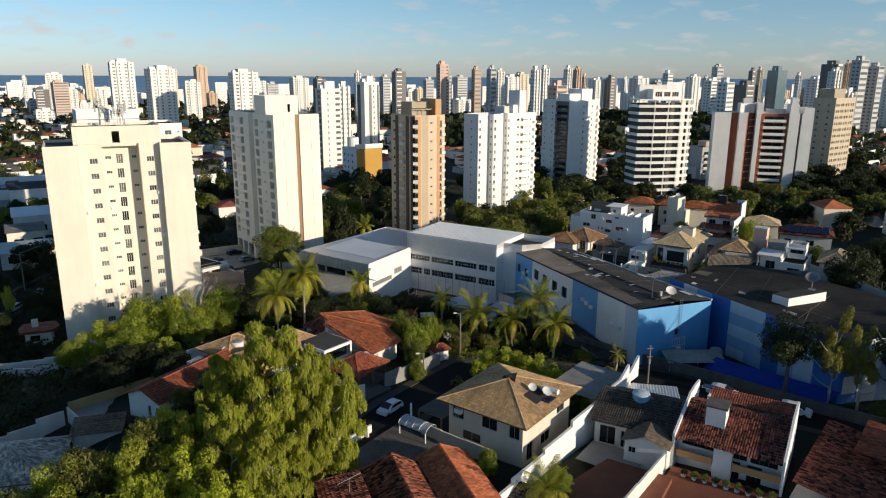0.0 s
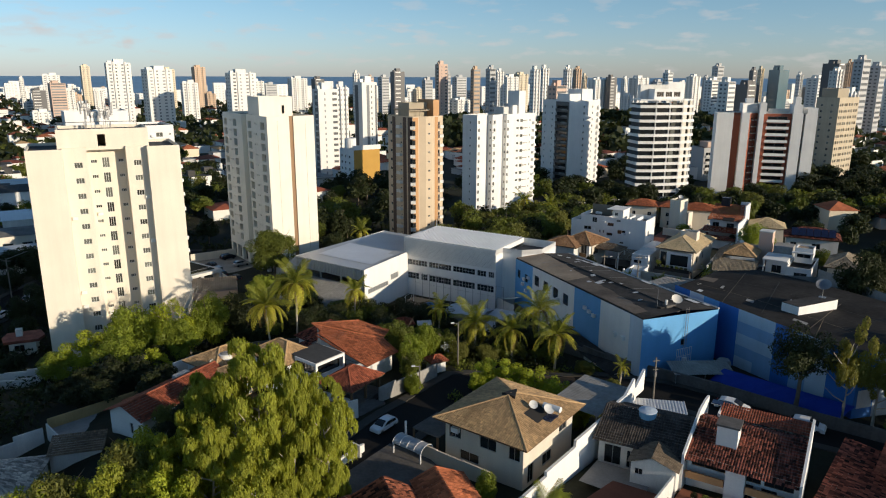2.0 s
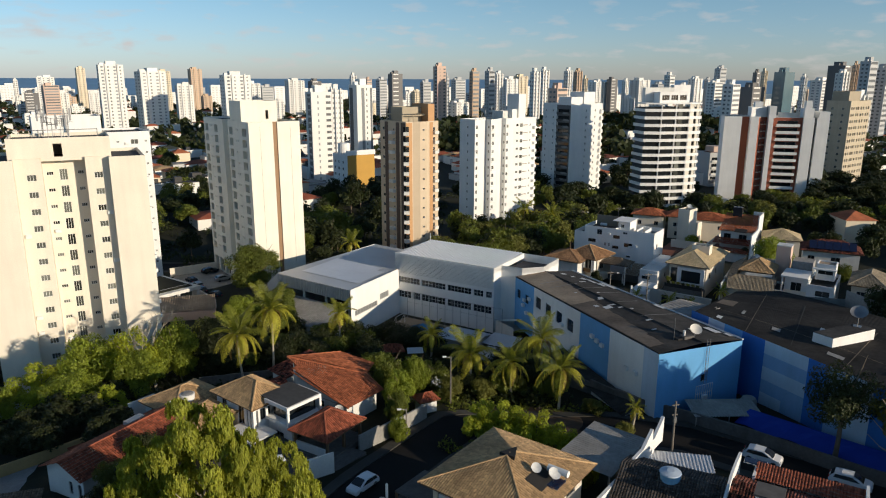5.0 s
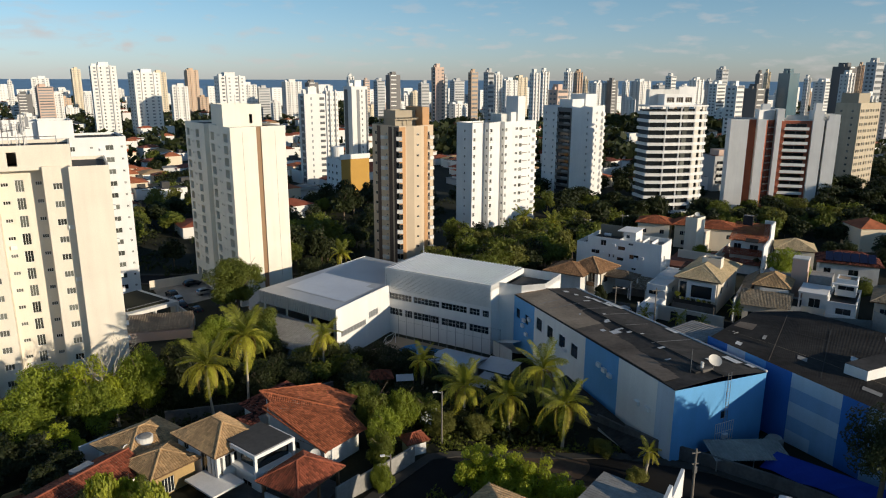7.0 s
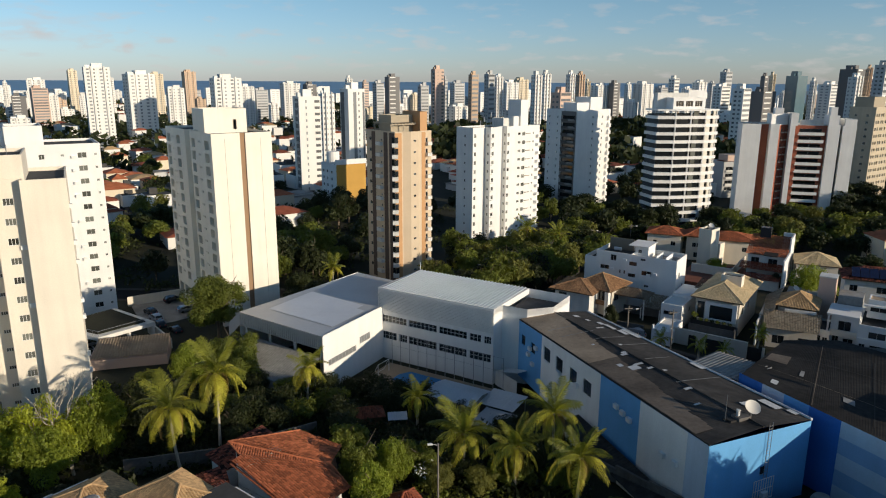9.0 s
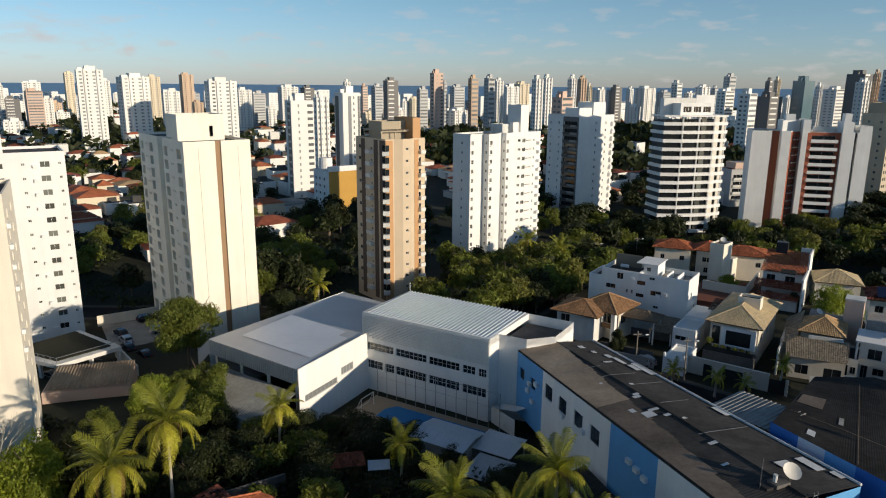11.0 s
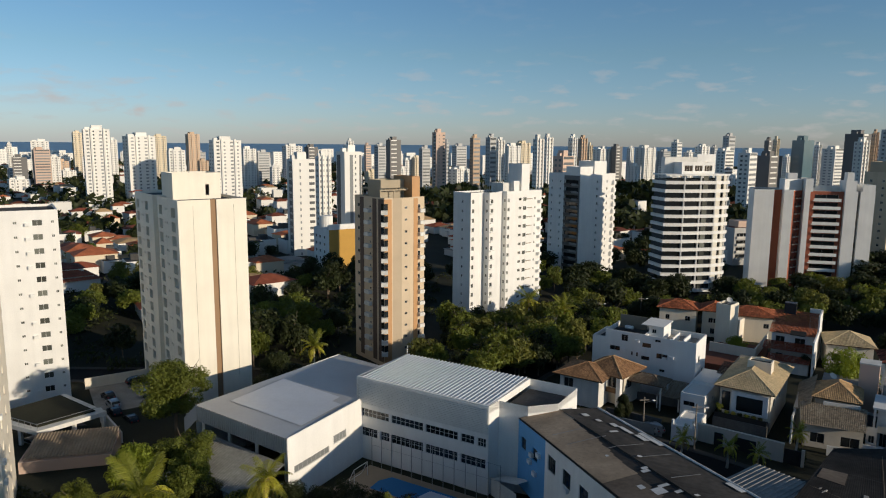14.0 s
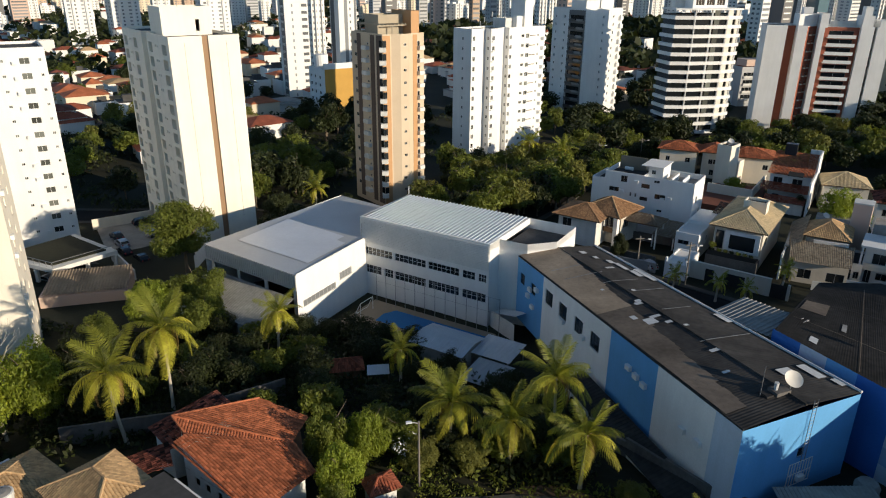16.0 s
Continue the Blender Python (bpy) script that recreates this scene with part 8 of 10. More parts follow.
# sheds and low buildings of the west quarter
for i, (x, y, w, d, h, a, wm, rm) in enumerate(((-150, 178, 22, 12, 6, 40, "white_old", "roof_metal"), (-128, 146, 16, 9, 4, 40, "white_old", "roof_metal_grey"), (-172, 205, 18, 12, 9, 42, "white", "slab_roof"), (-160, 222, 14, 10, 6, 40, "ochre_wall", "tile_tan"), (-190, 222, 24, 14, 8, 40, "white_old", "roof_metal_grey"), (-140, 163, 9, 8, 5, 40, "cream", "fibre_grey"), (-146, 250, 20, 11, 5, 132, "white", "tile_red"))):
    t = thing("warehouse", "low pale building with a sheet roof in the west quarter", "building", (x, y, gz(x, y)), a, "west quarter buildings")
    body(t, 0, 0, w, d, -1, h, wm, [(1.5, 4, 2.4, 4.2), (6, 8.5, 2.4, 4.2)], roof=None)
    part("roof", ribbed(MB(), (-0.4, -0.4, h + 0.1), (w + 0.8, 0, 0), (0, d + 0.8, 0.9), 40, 0.08), rm, t)

# ---- hillside houses ----


def hillside():
    A = -27.0
    # white cubic house
    t = thing("house", "white cubic three-storey house with roof terraces", "house", (11.2, 185.4, -5.4), -26.0)
    fr = [(5.8, 7.1, 10.0, 11.3), (3.6, 5.6, 7.9, 8.8), (7.8, 8.2, 7.4, 8.2), (8.8, 9.2, 7.4, 8.2), (10.0, 11.6, 9.5, 10.3), (9.9, 11.4, 7.0, 7.7), (12.3, 13.4, 10.8, 11.3), (12.7, 14.8, 7.7, 8.7), (13.4, 14.4, 5.2, 5.7), (1.2, 2.2, 2.0, 4.0)]
    body(t, 2.6, 0, 10.4, 7.6, 0, 11.9, "white", [(a - 2.6, b - 2.6, c, d) for a, b, c, d in fr if 2.6 < a and b < 10.4], roof="slab_roof", parapet=0.9)
    body(t, 10.42, 0, 19.9, 7.6, 0, 11.8, "white", [(a - 10.42, b - 10.42, c, d) for a, b, c, d in fr if a > 10.42], [(2, 3, 7.5, 8.8), (5.0, 6.0, 4.5, 5.8)], roof="concrete", parapet=1.0, name="side_wall")
    body(t, 0, 0, 2.58, 7.6, 0, 10.3, "white", [(0.6, 1.6, 2.0, 4.0)], roof="slab_roof", name="terrace_wall", parapet=0.9)
    for a, b, c, d in [h for h in fr if h[0] < 10.42 < h[1]]:
        part("window_strip", MB().box(a, -0.03, c, b, 0.05, d), "glass", t)
    body(t, 10.6, 1.6, 13.4, 6.5, 10.8, 13.6, "white", [(0.6, 1.4, 1.2, 2.0)], roof="slab_roof", name="upper_wall", parapet=0.3)
    part("upper_slab", MB().box(9.4, 0.6, 13.6, 13.7, 6.8, 13.75), "white", t)
    for u, w in ((15.4, 0.2), (17.4, 0.2)):
        part("terrace_wall", MB().box(u, 0.3, 10.8, u + w, 5.0, 12.1), "white", t)
    part("pool_screen", MB().box(3.2, 6.6, 11.0, 8.6, 6.8, 13.6), "loggia", t)
    part("water_heater", MB().tube([(5.0, 4.4, 11.7), (6.6, 4.4, 11.7)], [0.35, 0.35], 10), "plastic_white", t)
    for u, z in ((5.9, 7.9), (15.2, 8.0), (8.6, 10.2), (13.9, 7.6)):
        ac_unit(t, (0, 0), (1, 0), u, z)
    # house with the brown pyramid roofs
    t = thing("house", "house with orange-brown tiled pyramid roofs and white piers", "house", (3.3, 172.5, -4.6), A)
    body(t, 0.9, 1.0, 8.4, 8.6, 0, 5.4, "white_old", [(0.8, 2.6, 0.4, 2.4), (0.8, 2.6, 3.0, 4.8)], roof=None)
    hip_roof(t, 0.4, 0.4, 9.0, 9.0, 5.5, 1.7, "tile_brown", 0.5)
    t2 = thing("house", "tall porch with a tent-like tiled pyramid roof on white piers", "house", (8.0, 175.0, -4.6), -35.0)
    body(t2, 0.8, 2.0, 8.2, 8.4, 0, 5.6, "tan_wall", [(1.0, 3.4, 0.3, 2.3), (0.8, 3.6, 3.0, 5.2), (4.4, 6.6, 3.0, 5.2)], [(1.0, 3.0, 3.0, 4.8)], roof=None, cols=3)
    hip_roof(t2, 0.4, 0.4, 8.6, 8.8, 5.8, 2.3, "tile_brown", 0.4, ridge_mat="tile_tan")
    part("pier", MB().box(0.7, 0.6, 0, 2.3, 1.96, 5.6), "white", t2)
    part("pier", MB().box(7.4, 0.6, 0, 8.2, 1.5, 5.6), "white", t2)
    part("balcony_floor", MB().box(2.4, 0.7, 2.5, 7.3, 1.96, 2.75), "wood", t2)
    part("balcony_rail", MB().box(2.4, 0.7, 2.75, 7.3, 0.8, 3.4), "wood", t2)
    part("pier_window", MB().box(1.3, 0.57, 4.3, 1.8, 0.6, 4.7), "glass", t2)
    c = thing("porch_roof", "low dark tan tiled side roof on posts", "porch", (16.4, 173.4, -4.6), A)
    hip_roof(c, 0.0, 0.0, 6.6, 4.6, 4.6, 1.1, "tile_tan_dark", 0.3)
    for x, y in ((0.2, 0.2), (6.3, 0.2), (6.3, 4.3), (0.2, 4.3)):
        part("post", MB().box(x - 0.12, y - 0.12, 0, x + 0.12, y + 0.12, 4.5), "white_old", c)
    b = MB()
    tiles(b, [(0, 0, 2.6), (4.2, 0, 2.6), (4.2, 7.2, 3.6), (0, 7.2, 3.6)])
    c = thing("carport", "open carport with a grey-tan tiled roof", "carport", (21.6, 172.2, -4.9), A)
    part("roof", b, "tile_grey", c)
    for x, y in ((0.2, 0.2), (4.0, 0.2), (4.0, 7.0), (0.2, 7.0)):
        part("post", MB().box(x - 0.1, y - 0.1, 0, x + 0.1, y + 0.1, 2.6 + y * 0.13), "white_old", c)
    wall_run("garden_wall", [(1.5, 168.6), (11.5, 162.8), (20.5, 158.6)], 1.7, 0.22, "concrete", "grey garden wall below the brown-roofed house")
    wall_run("garden_wall", [(12.4, 167.0), (21.0, 162.4)], 1.5, 0.25, "concrete_dark", "dark garden wall behind the street")
    wall_run("garden_wall", [(14.5, 178.8), (28.0, 172.0)], 1.6, 0.25, "concrete_dark", "dark garden wall below the white house")
    wall_run("garden_wall", [(51.0, 152.5), (60.0, 148.0), (74.0, 141.5)], 1.9, 0.25, "pale_blue", "pale blue-grey street wall before the white houses")
    # small white house
    t = thing("house", "small white house with a flat white roof", "house", (24.9, 167.5, -4.8), A)
    body(t, 0, 0, 4.0, 14.5, 0, 5.1, "white", [(0.5, 2.4, 2.9, 3.7)], [(5, 6, 2.6, 3.6)], roof="white_far", parapet=0.25)
    part("roof_step", MB().box(0.2, 6.5, 4.85, 3.8, 14.3, 5.5), "white", t)
    c = thing("gate_house", "small white gate lodge with corner fins and a flat roof", "house", (21.6, 157.4, -4.8), A)
    body(c, 0, 0, 3.5, 7.4, 0, 3.3, "white", [(1.2, 1.6, 0.4, 0.9)], roof="white_far", parapet=0.25)
    for x in (0.02, 3.23):
        part("fin", MB().box(x, 0.02, 3.3, x + 0.25, 0.6, 4.0), "white", c)
    # mansion
    t = thing("house", "large tan villa with a pale tiled hip roof", "house", (30.3, 166.4, -4.5), A)
    W, D = 8.9, 17.5
    body(t, 0.6, 0.6, W - 0.4, D, 0, 6.7, "tan_wall", [(0.3, 1.7, 2.5, 5.9)], [(2.5, 4.0, 3.5, 5.0), (8.0, 9.0, 3.5, 5.0)], roof=None, cols=1)
    hip_roof(t, 0.3, 0.3, W - 0.1, D, 6.8, 2.3, "tile_cream", 0.55)
    fs = MB()
    fs.box(2.5, 0.2, 2.6, 3.3, 0.58, 6.2).box(7.4, 0.2, 2.6, 8.2, 0.58, 6.2).box(3.3, 0.2, 5.55, 7.4, 0.58, 6.2).box(3.3, 0.2, 2.6, 7.4, 0.58, 2.9)
    part("window_surround", fs, "white", t, "white surround of the great window")
    part("great_window", MB().box(3.3, 0.5, 2.9, 7.4, 0.57, 5.55), "glass", t, "great dark window")
    body(t, 3.4, 7.0, 7.2, 9.6, 6.8, 10.0, "cream", roof="slab_roof", name="roof_house")
    part("balcony", MB().box(0.4, -1.6, 1.9, 8.4, 0.18, 2.15).box(0.4, -1.6, 2.15, 8.4, -1.5, 2.7), "dark_gap", t)
    part("base_wall", MB().box(0.2, -1.7, 0, 8.6, 0.5, 1.9), "concrete_dark", t)
    part("solar_sheet", MB().box(6.3, 3.6, 7.95, 7.9, 5.6, 8.05), "roof_metal_grey", t).rotation_euler = (0, 0.12, 0)
    rp = random.Random(3)
    for i in range(7):
        put_shared("balcony_plant", crown_far[i % 3], t, Matrix.Translation((1.2 + i * 1.05, -1.3, 2.9)) @ Matrix.Diagonal((0.5, 0.35, 0.45 + 0.2 * rp.random(), 1)))
    put_shared("balcony_plant", crown_far[1], t, Matrix.Translation((0.9, -0.6, 3.5)) @ Matrix.Diagonal((0.7, 0.6, 0.9, 1)))
    b = MB()
    tiles(b, [(-2.6, 10.5, 5.0), (-0.2, 10.5, 5.0), (-0.2, 17.0, 6.0), (-2.6, 17.0, 6.0)])
    part("dark_roof", b, "tile_black", t)
    part("side_wall", MB().box(-2.4, 10.7, 0, 0.5, 16.8, 4.9), "tan_wall", t)
    part("side_slab", MB().box(-0.1, 13.5, 6.9, 3.4, 20.0, 7.1), "loggia", t, "grey-tan flat side roof")
    part("side_core", MB().box(0.0, 17.6, 0, 3.3, 19.9, 6.9), "tan_wall", t)
    wl = thing("gate_wall", "tan garden wall with dark garage gates", "wall", (25.0, 158.4, -4.6), -29)
    shell(wl, rect(0, 0, 13.4, 0.4), 0, 3.2, {0: [(3.4, 4.8, 0, 2.5), (6.4, 9.6, 0, 2.5)]}, "tan_wall", 0.3, roof=None)
    windows(wl, rect(0, 0, 13.4, 0.4), 0, {0: [(3.4, 4.8, 0, 2.5), (6.4, 9.6, 0, 2.5)]}, 0.3, 4, 1, "dark_gap", "dark_gap")
    part("coping", MB().box(-0.05, -0.05, 3.2, 13.45, 0.45, 3.3), "tan_wall", wl)
    part("side_gate", MB().box(13.5, 0.1, 0, 15.8, 0.3, 2.6), "dark_gap", wl)
    part("gate_pier", MB().box(15.8, 0.0, 0, 16.2, 0.4, 2.9), "tan_wall", wl)
    wall_run("garden_wall", [(40.5, 160.0), (47.0, 173.5)], 4.6, 0.25, "white_old", "stained pale party wall beside the villa")
    # tile-roofed house
    t = thing("house", "low house with grey-tan tiled roofs and a pale pyramid gable", "house", (41.7, 159.4, -4.7), -17.0)
    body(t, 0.4, 0.6, 8.6, 6.0, 0, 3.7, "tan_wall", [(1.0, 3.0, 0.8, 2.4), (5.2, 7.8, 0.8, 2.4)], roof=None)
    b = MB()
    tiles(b, [(-0.2, -0.2, 3.8), (8.8, -0.2, 3.8), (9.4, 5.0, 5.8), (-0.2, 5.0, 5.8)])
    part("roof", b, "tile_grey", t)
    part("roof_wall", MB().box(3.2, 4.7, 5.0, 8.4, 4.95, 6.3), "white_old", t)
    part("arch_wall", MB().box(3.6, -2.0, 0, 8.6, -1.8, 1.6), "white_old", t)
    t = thing("house", "house with a tan tiled pyramid roof and grey side slopes", "house", (45.2, 165.4, -4.7), -24.0)
    hip_roof(t, 0.3, 0.3, 7.0, 8.4, 6.2, 2.1, "tile_tan", 0.3)
    part("wall_upper", MB().box(0.5, 0.5, 0, 6.8, 8.2, 6.1), "tan_wall", t)
    b = MB()
    tiles(b, [(-2.6, -3.2, 4.8), (-2.6, 11.0, 4.8), (0.2, 11.0, 6.8), (0.2, -3.2, 6.0)][::-1])
    part("side_roof", b, "tile_grey", t)
    part("side_wall", MB().box(-2.3, -2.6, 0, -0.1, 10.6, 4.8), "tan_wall", t)
    part("back_roof", MB().box(1.0, 8.7, 6.4, 8.4, 13.4, 6.7), "fibre_grey", t)
    part("back_wall", MB().box(1.2, 8.8, 0, 8.2, 13.2, 6.4), "tan_wall", t)
    c = thing("tank_tower", "pinkish rendered water tower beside the pyramid roof", "tower", (54.4, 170.4, -4.8), A)
    part("shaft", MB().box(0, 0, 0, 2.9, 3.0, 10.8), "pink_far", c)
    part("cap", MB().box(-0.08, -0.08, 10.8, 2.98, 3.08, 11.0), "white_old", c)
    dish(51.2, 172.6, 2.0, 0.6, 20, 50, "cream satellite dish on the grey roof", "dish", 0.4)
    # modern white houses further right
    t = thing("house", "white modern house with stepped terraces and dark flat roofs", "house", (53.6, 161.2, -4.8), A)
    body(t, 0, 0, 4.4, 11, 0, 6.4, "white", [(1.2, 3.2, 3.6, 5.4), (0.5, 1.5, 0.2, 2.5), (2.2, 3.8, 1.0, 2.2)], roof="slab_roof", parapet=0.6)
    part("roof_plate", MB().box(-0.7, -1.2, 6.5, 4.38, 6.0, 6.8), "white", t)
    part("balcony", MB().box(0.1, -1.4, 2.9, 4.3, -0.02, 3.15).box(0.1, -1.4, 3.15, 4.3, -1.25, 4.0), "cream", t)
    part("column", MB().box(-0.5, -1.1, 0, -0.2, -0.8, 6.5), "white", t)
    part("roof_deck", MB().box(0.2, 6.4, 6.5, 4.2, 10.8, 8.4), "fibre_grey", t, "grey flat upper roof")
    body(t, 4.42, -1.8, 9.4, 10, 0, 5.9, "white", [(0.4, 1.3, 0.2, 2.6), (2.0, 4.4, 0.6, 2.4), (1.6, 4.2, 3.6, 4.8)], [(2, 3.2, 3.4, 4.8)], roof="slab_roof", parapet=0.7, name="side_wall")
    part("balcony", MB().box(4.5, -3.0, 2.8, 9.3, -1.82, 3.05).box(4.5, -3.0, 3.05, 9.3, -2.88, 3.8), "white", t)
    body(t, 5.2, 3.2, 8.8, 7.0, 5.9, 9.3, "white", [(0.4, 3.2, 1.2, 2.2)], roof="fibre_tan", parapet=0.25, name="upper_wall")
    part("upper_slab", MB().box(4.6, 2.2, 8.2, 9.0, 3.18, 8.45), "white", t)
    part("roof_tank", MB().tube([(7.0, 8.6, 5.4), (7.0, 8.6, 6.9)], [0.6, 0.7], 12), "concrete", t)
    t = thing("house", "small pale house between two larger ones", "house", (50.9, 161.0, -4.8), A)
    body(t, 0, 0, 2.5, 7, 0, 3.6, "white", [(0.4, 1.1, 0.3, 2.4), (1.4, 2.2, 1.0, 2.2)], roof="slab_roof", parapet=0.4)
    part("railing", MB().box(0.0, -2.6, 0, 8.0, -2.4, 1.5), "pale_blue", t)
    t = thing("house", "tan house with a grey-tan tiled hip roof and cream pier", "house", (64.4, 157.0, -4.6), A)
    body(t, 0.5, 0.5, 6.4, 11, 0, 6.0, "tan_wall", [(1, 2.5, 3.2, 4.8), (3.6, 5.4, 3.4, 4.8), (1, 2.6, 0.6, 2.4)], [(2, 3.4, 3, 4.4)], roof=None)
    hip_roof(t, 0.3, 0.3, 6.6, 11.2, 6.1, 2.0, "tile_grey", 0.5)
    part("pier", MB().box(4.6, -2.4, 0, 5.8, -1.2, 4.9), "cream", t)
    t = thing("house", "house with a dark red roof below solar panels", "house", (66.0, 187.5, -4.8), -18)
    body(t, 0.5, 0.5, 12.5, 8, 0, 6.0, "white_old", [(1, 2.5, 3.4, 4.8), (6, 8, 3.4, 4.8)], roof=None)
    hip_roof(t, 0.3, 0.3, 12.7, 8.2, 6.1, 2.2, "tile_dark", 0.5)
    s = thing("solar_array", "row of dark blue solar panels on a red roof", "solar array", (67.6, 187.2, 1.9), -18)
    for i in range(6):
        part("panel", MB().box(i * 1.7, 0, 0, i * 1.7 + 1.6, 3.0, 0.1), "solar", s).rotation_euler = (0.5, 0, 0)
    # red-roofed trio
    for x, y, w, d, a, h in ((30.6, 226.6, 9.6, 8, -16, 6.5), (40.6, 224.4, 6.0, 8, -16, 6.5), (46.0, 221.8, 11.5, 9, -12, 6.3)):
        t = thing("house", "cream house with an orange-red hip roof", "house", (x, y, -5.0), a)
        body(t, 0.4, 0.4, w - 0.4, d, 0, h, "cream", [(1.5, 2.5, 3.6, 4.8), (w - 3.4, w - 2.2, 3.6, 4.8), (2.0, 3.0, 0.8, 2.2)], roof=None)
        hip_roof(t, 0.2, 0.2, w - 0.2, d + 0.2, h + 0.1, 1.6, "tile_bright", 0.5)
    t = thing("tower_house", "cream square stair tower between the red roofs", "tower", (42.0, 215.6, -5.0), -38)
    body(t, 0, 0, 3.4, 4.6, 0, 10.6, "cream", (), roof="slab_roof")
    part("side_hall", MB().box(-0.2, 4.7, 0, 3.6, 8.0, 6.2), "cream", t)
    dish(45.2, 216.8, 5.3, 0.7, 0, 50, "grey satellite dish on the stair tower", "patch", 0.3)
    t = thing("house", "white house with an orange-red roof and high side wall", "house", (51.0, 205.0, -5.0), -25)
    body(t, 0.3, 0.4, 8.4, 9, 0, 6.8, "white", [(0.8, 2.6, 4.2, 6.2), (4.6, 6.6, 4.2, 6.2), (1, 2.4, 0.8, 2.4)], roof=None)
    b = MB()
    tiles(b, [(-0.2, -0.4, 7.0), (8.8, -0.4, 7.0), (8.8, 9.2, 10.2), (-0.2, 9.2, 10.2)])
    part("roof", b, "tile_bright", t)
    b = MB()
    tiles(b, [(-1.0, -3.2, 4.0), (8.6, -3.2, 4.0), (8.6, 0.3, 5.0), (-1.0, 0.3, 5.0)])
    part("porch_roof", b, "tile_red", t)
    b = MB()
    tiles(b, [(0.5, -7.0, 2.6), (8.6, -7.0, 2.6), (8.6, -4.4, 3.4), (0.5, -4.4, 3.4)])
    part("garage_roof", b, "tile_red", t)
    part("porch_wall", MB().box(0.8, -6.6, 0, 8.4, -4.6, 2.5), "white_old", t)
    part("side_wall", MB().box(8.9, -7.0, 0, 9.2, 10.5, 7.6).box(8.9, 3.0, 7.6, 9.2, 10.5, 11.0), "white", t)
    part("back_wall", MB().box(6.6, 10.2, 0, 9.2, 10.5, 11.0), "white", t)
    part("roof_tank", MB().box(1.6, 7.6, 9.4, 4.0, 9.6, 12.2), "car_dark", t, "dark blue roof tank")
    part("solar_sheet", MB().box(4.0, 0.6, 7.35, 7.0, 2.4, 7.5), "dark_gap", t).rotation_euler = (0.3, 0, 0)
    t = thing("house", "house with a cream tent-like roof", "house", (61.2, 201.5, -5.0), -15)
    body(t, 0.4, 0.4, 9, 9, 0, 5.6, "cream", [(1, 3, 2, 3.6)], roof=None)
    hip_roof(t, 0.2, 0.2, 9.2, 9.2, 5.7, 2.2, "tile_cream", 0.4)
    wall_run("garden_wall", [(39.0, 207.2), (47.3, 202.4), (54.4, 217.0)], 3.4, 0.3, "cream", "cream retaining wall between gardens")
    wall_run("garden_wall", [(16.0, 205), (27.0, 225)], 3.6, 0.3, "concrete", "mossy grey boundary wall")
    y = MB()
    y.prism([(33.5, 199.0), (46.0, 193.0), (53.5, 213.0), (41.0, 215.0)], -6.0, -3.6)
    solo("terrace", y, "terracotta", "terracotta garden terrace between the houses", "terrace", "structure")
    for x, y, h in ((15.9, 227.0, 8), (27.6, 234.8, 8), (33.2, 240.7, 7), (39.5, 232.1, 6.5), (24.5, 154.1, 7.5), (17.7, 160.1, 6.0)):
        p = thing("utility_pole", "pale concrete utility pole beside the hillside street", "utility pole", (x, y, gz(x, y)), 15, "hillside poles")
        part("pole", MB().tube([(0, 0, -0.3), (0, 0, h)], [0.15, 0.10], 7), "wood_pole", p)
        part("cross_arm", MB().box(-0.8, -0.05, h - 0.6, 0.8, 0.05, h - 0.45), "wood_pole", p)
        part("lamp_arm", MB().tube([(0, 0, h - 1.0), (1.3, -0.4, h - 0.5)], [0.04, 0.04], 5), "steel", p)
        part("lamp_head", MB().box(1.2, -0.55, h - 0.56, 1.7, -0.3, h - 0.42), "plastic_white", p)
    # scattered further houses to the right edge
    rr = random.Random(31)
    for x, y in ((106, 200), (108, 214), (112, 190), (120, 214), (118, 232), (100, 226)):
        wm, rm, lab = low[rr.choice((0, 1, 2, 3, 0))]
        t = thing("house", lab.replace("far quarter", "hillside row"), "house", (x, y, gz(x, y)), rr.choice((0, 8, 95)), "hillside houses")
        m = Matrix.Diagonal((0.9, 0.95, rr.uniform(1.0, 1.4), 1))
        put_shared("wall", wm, t, m)
        put_shared("roof", rm, t, m)


hillside()

# ---- near trees ----


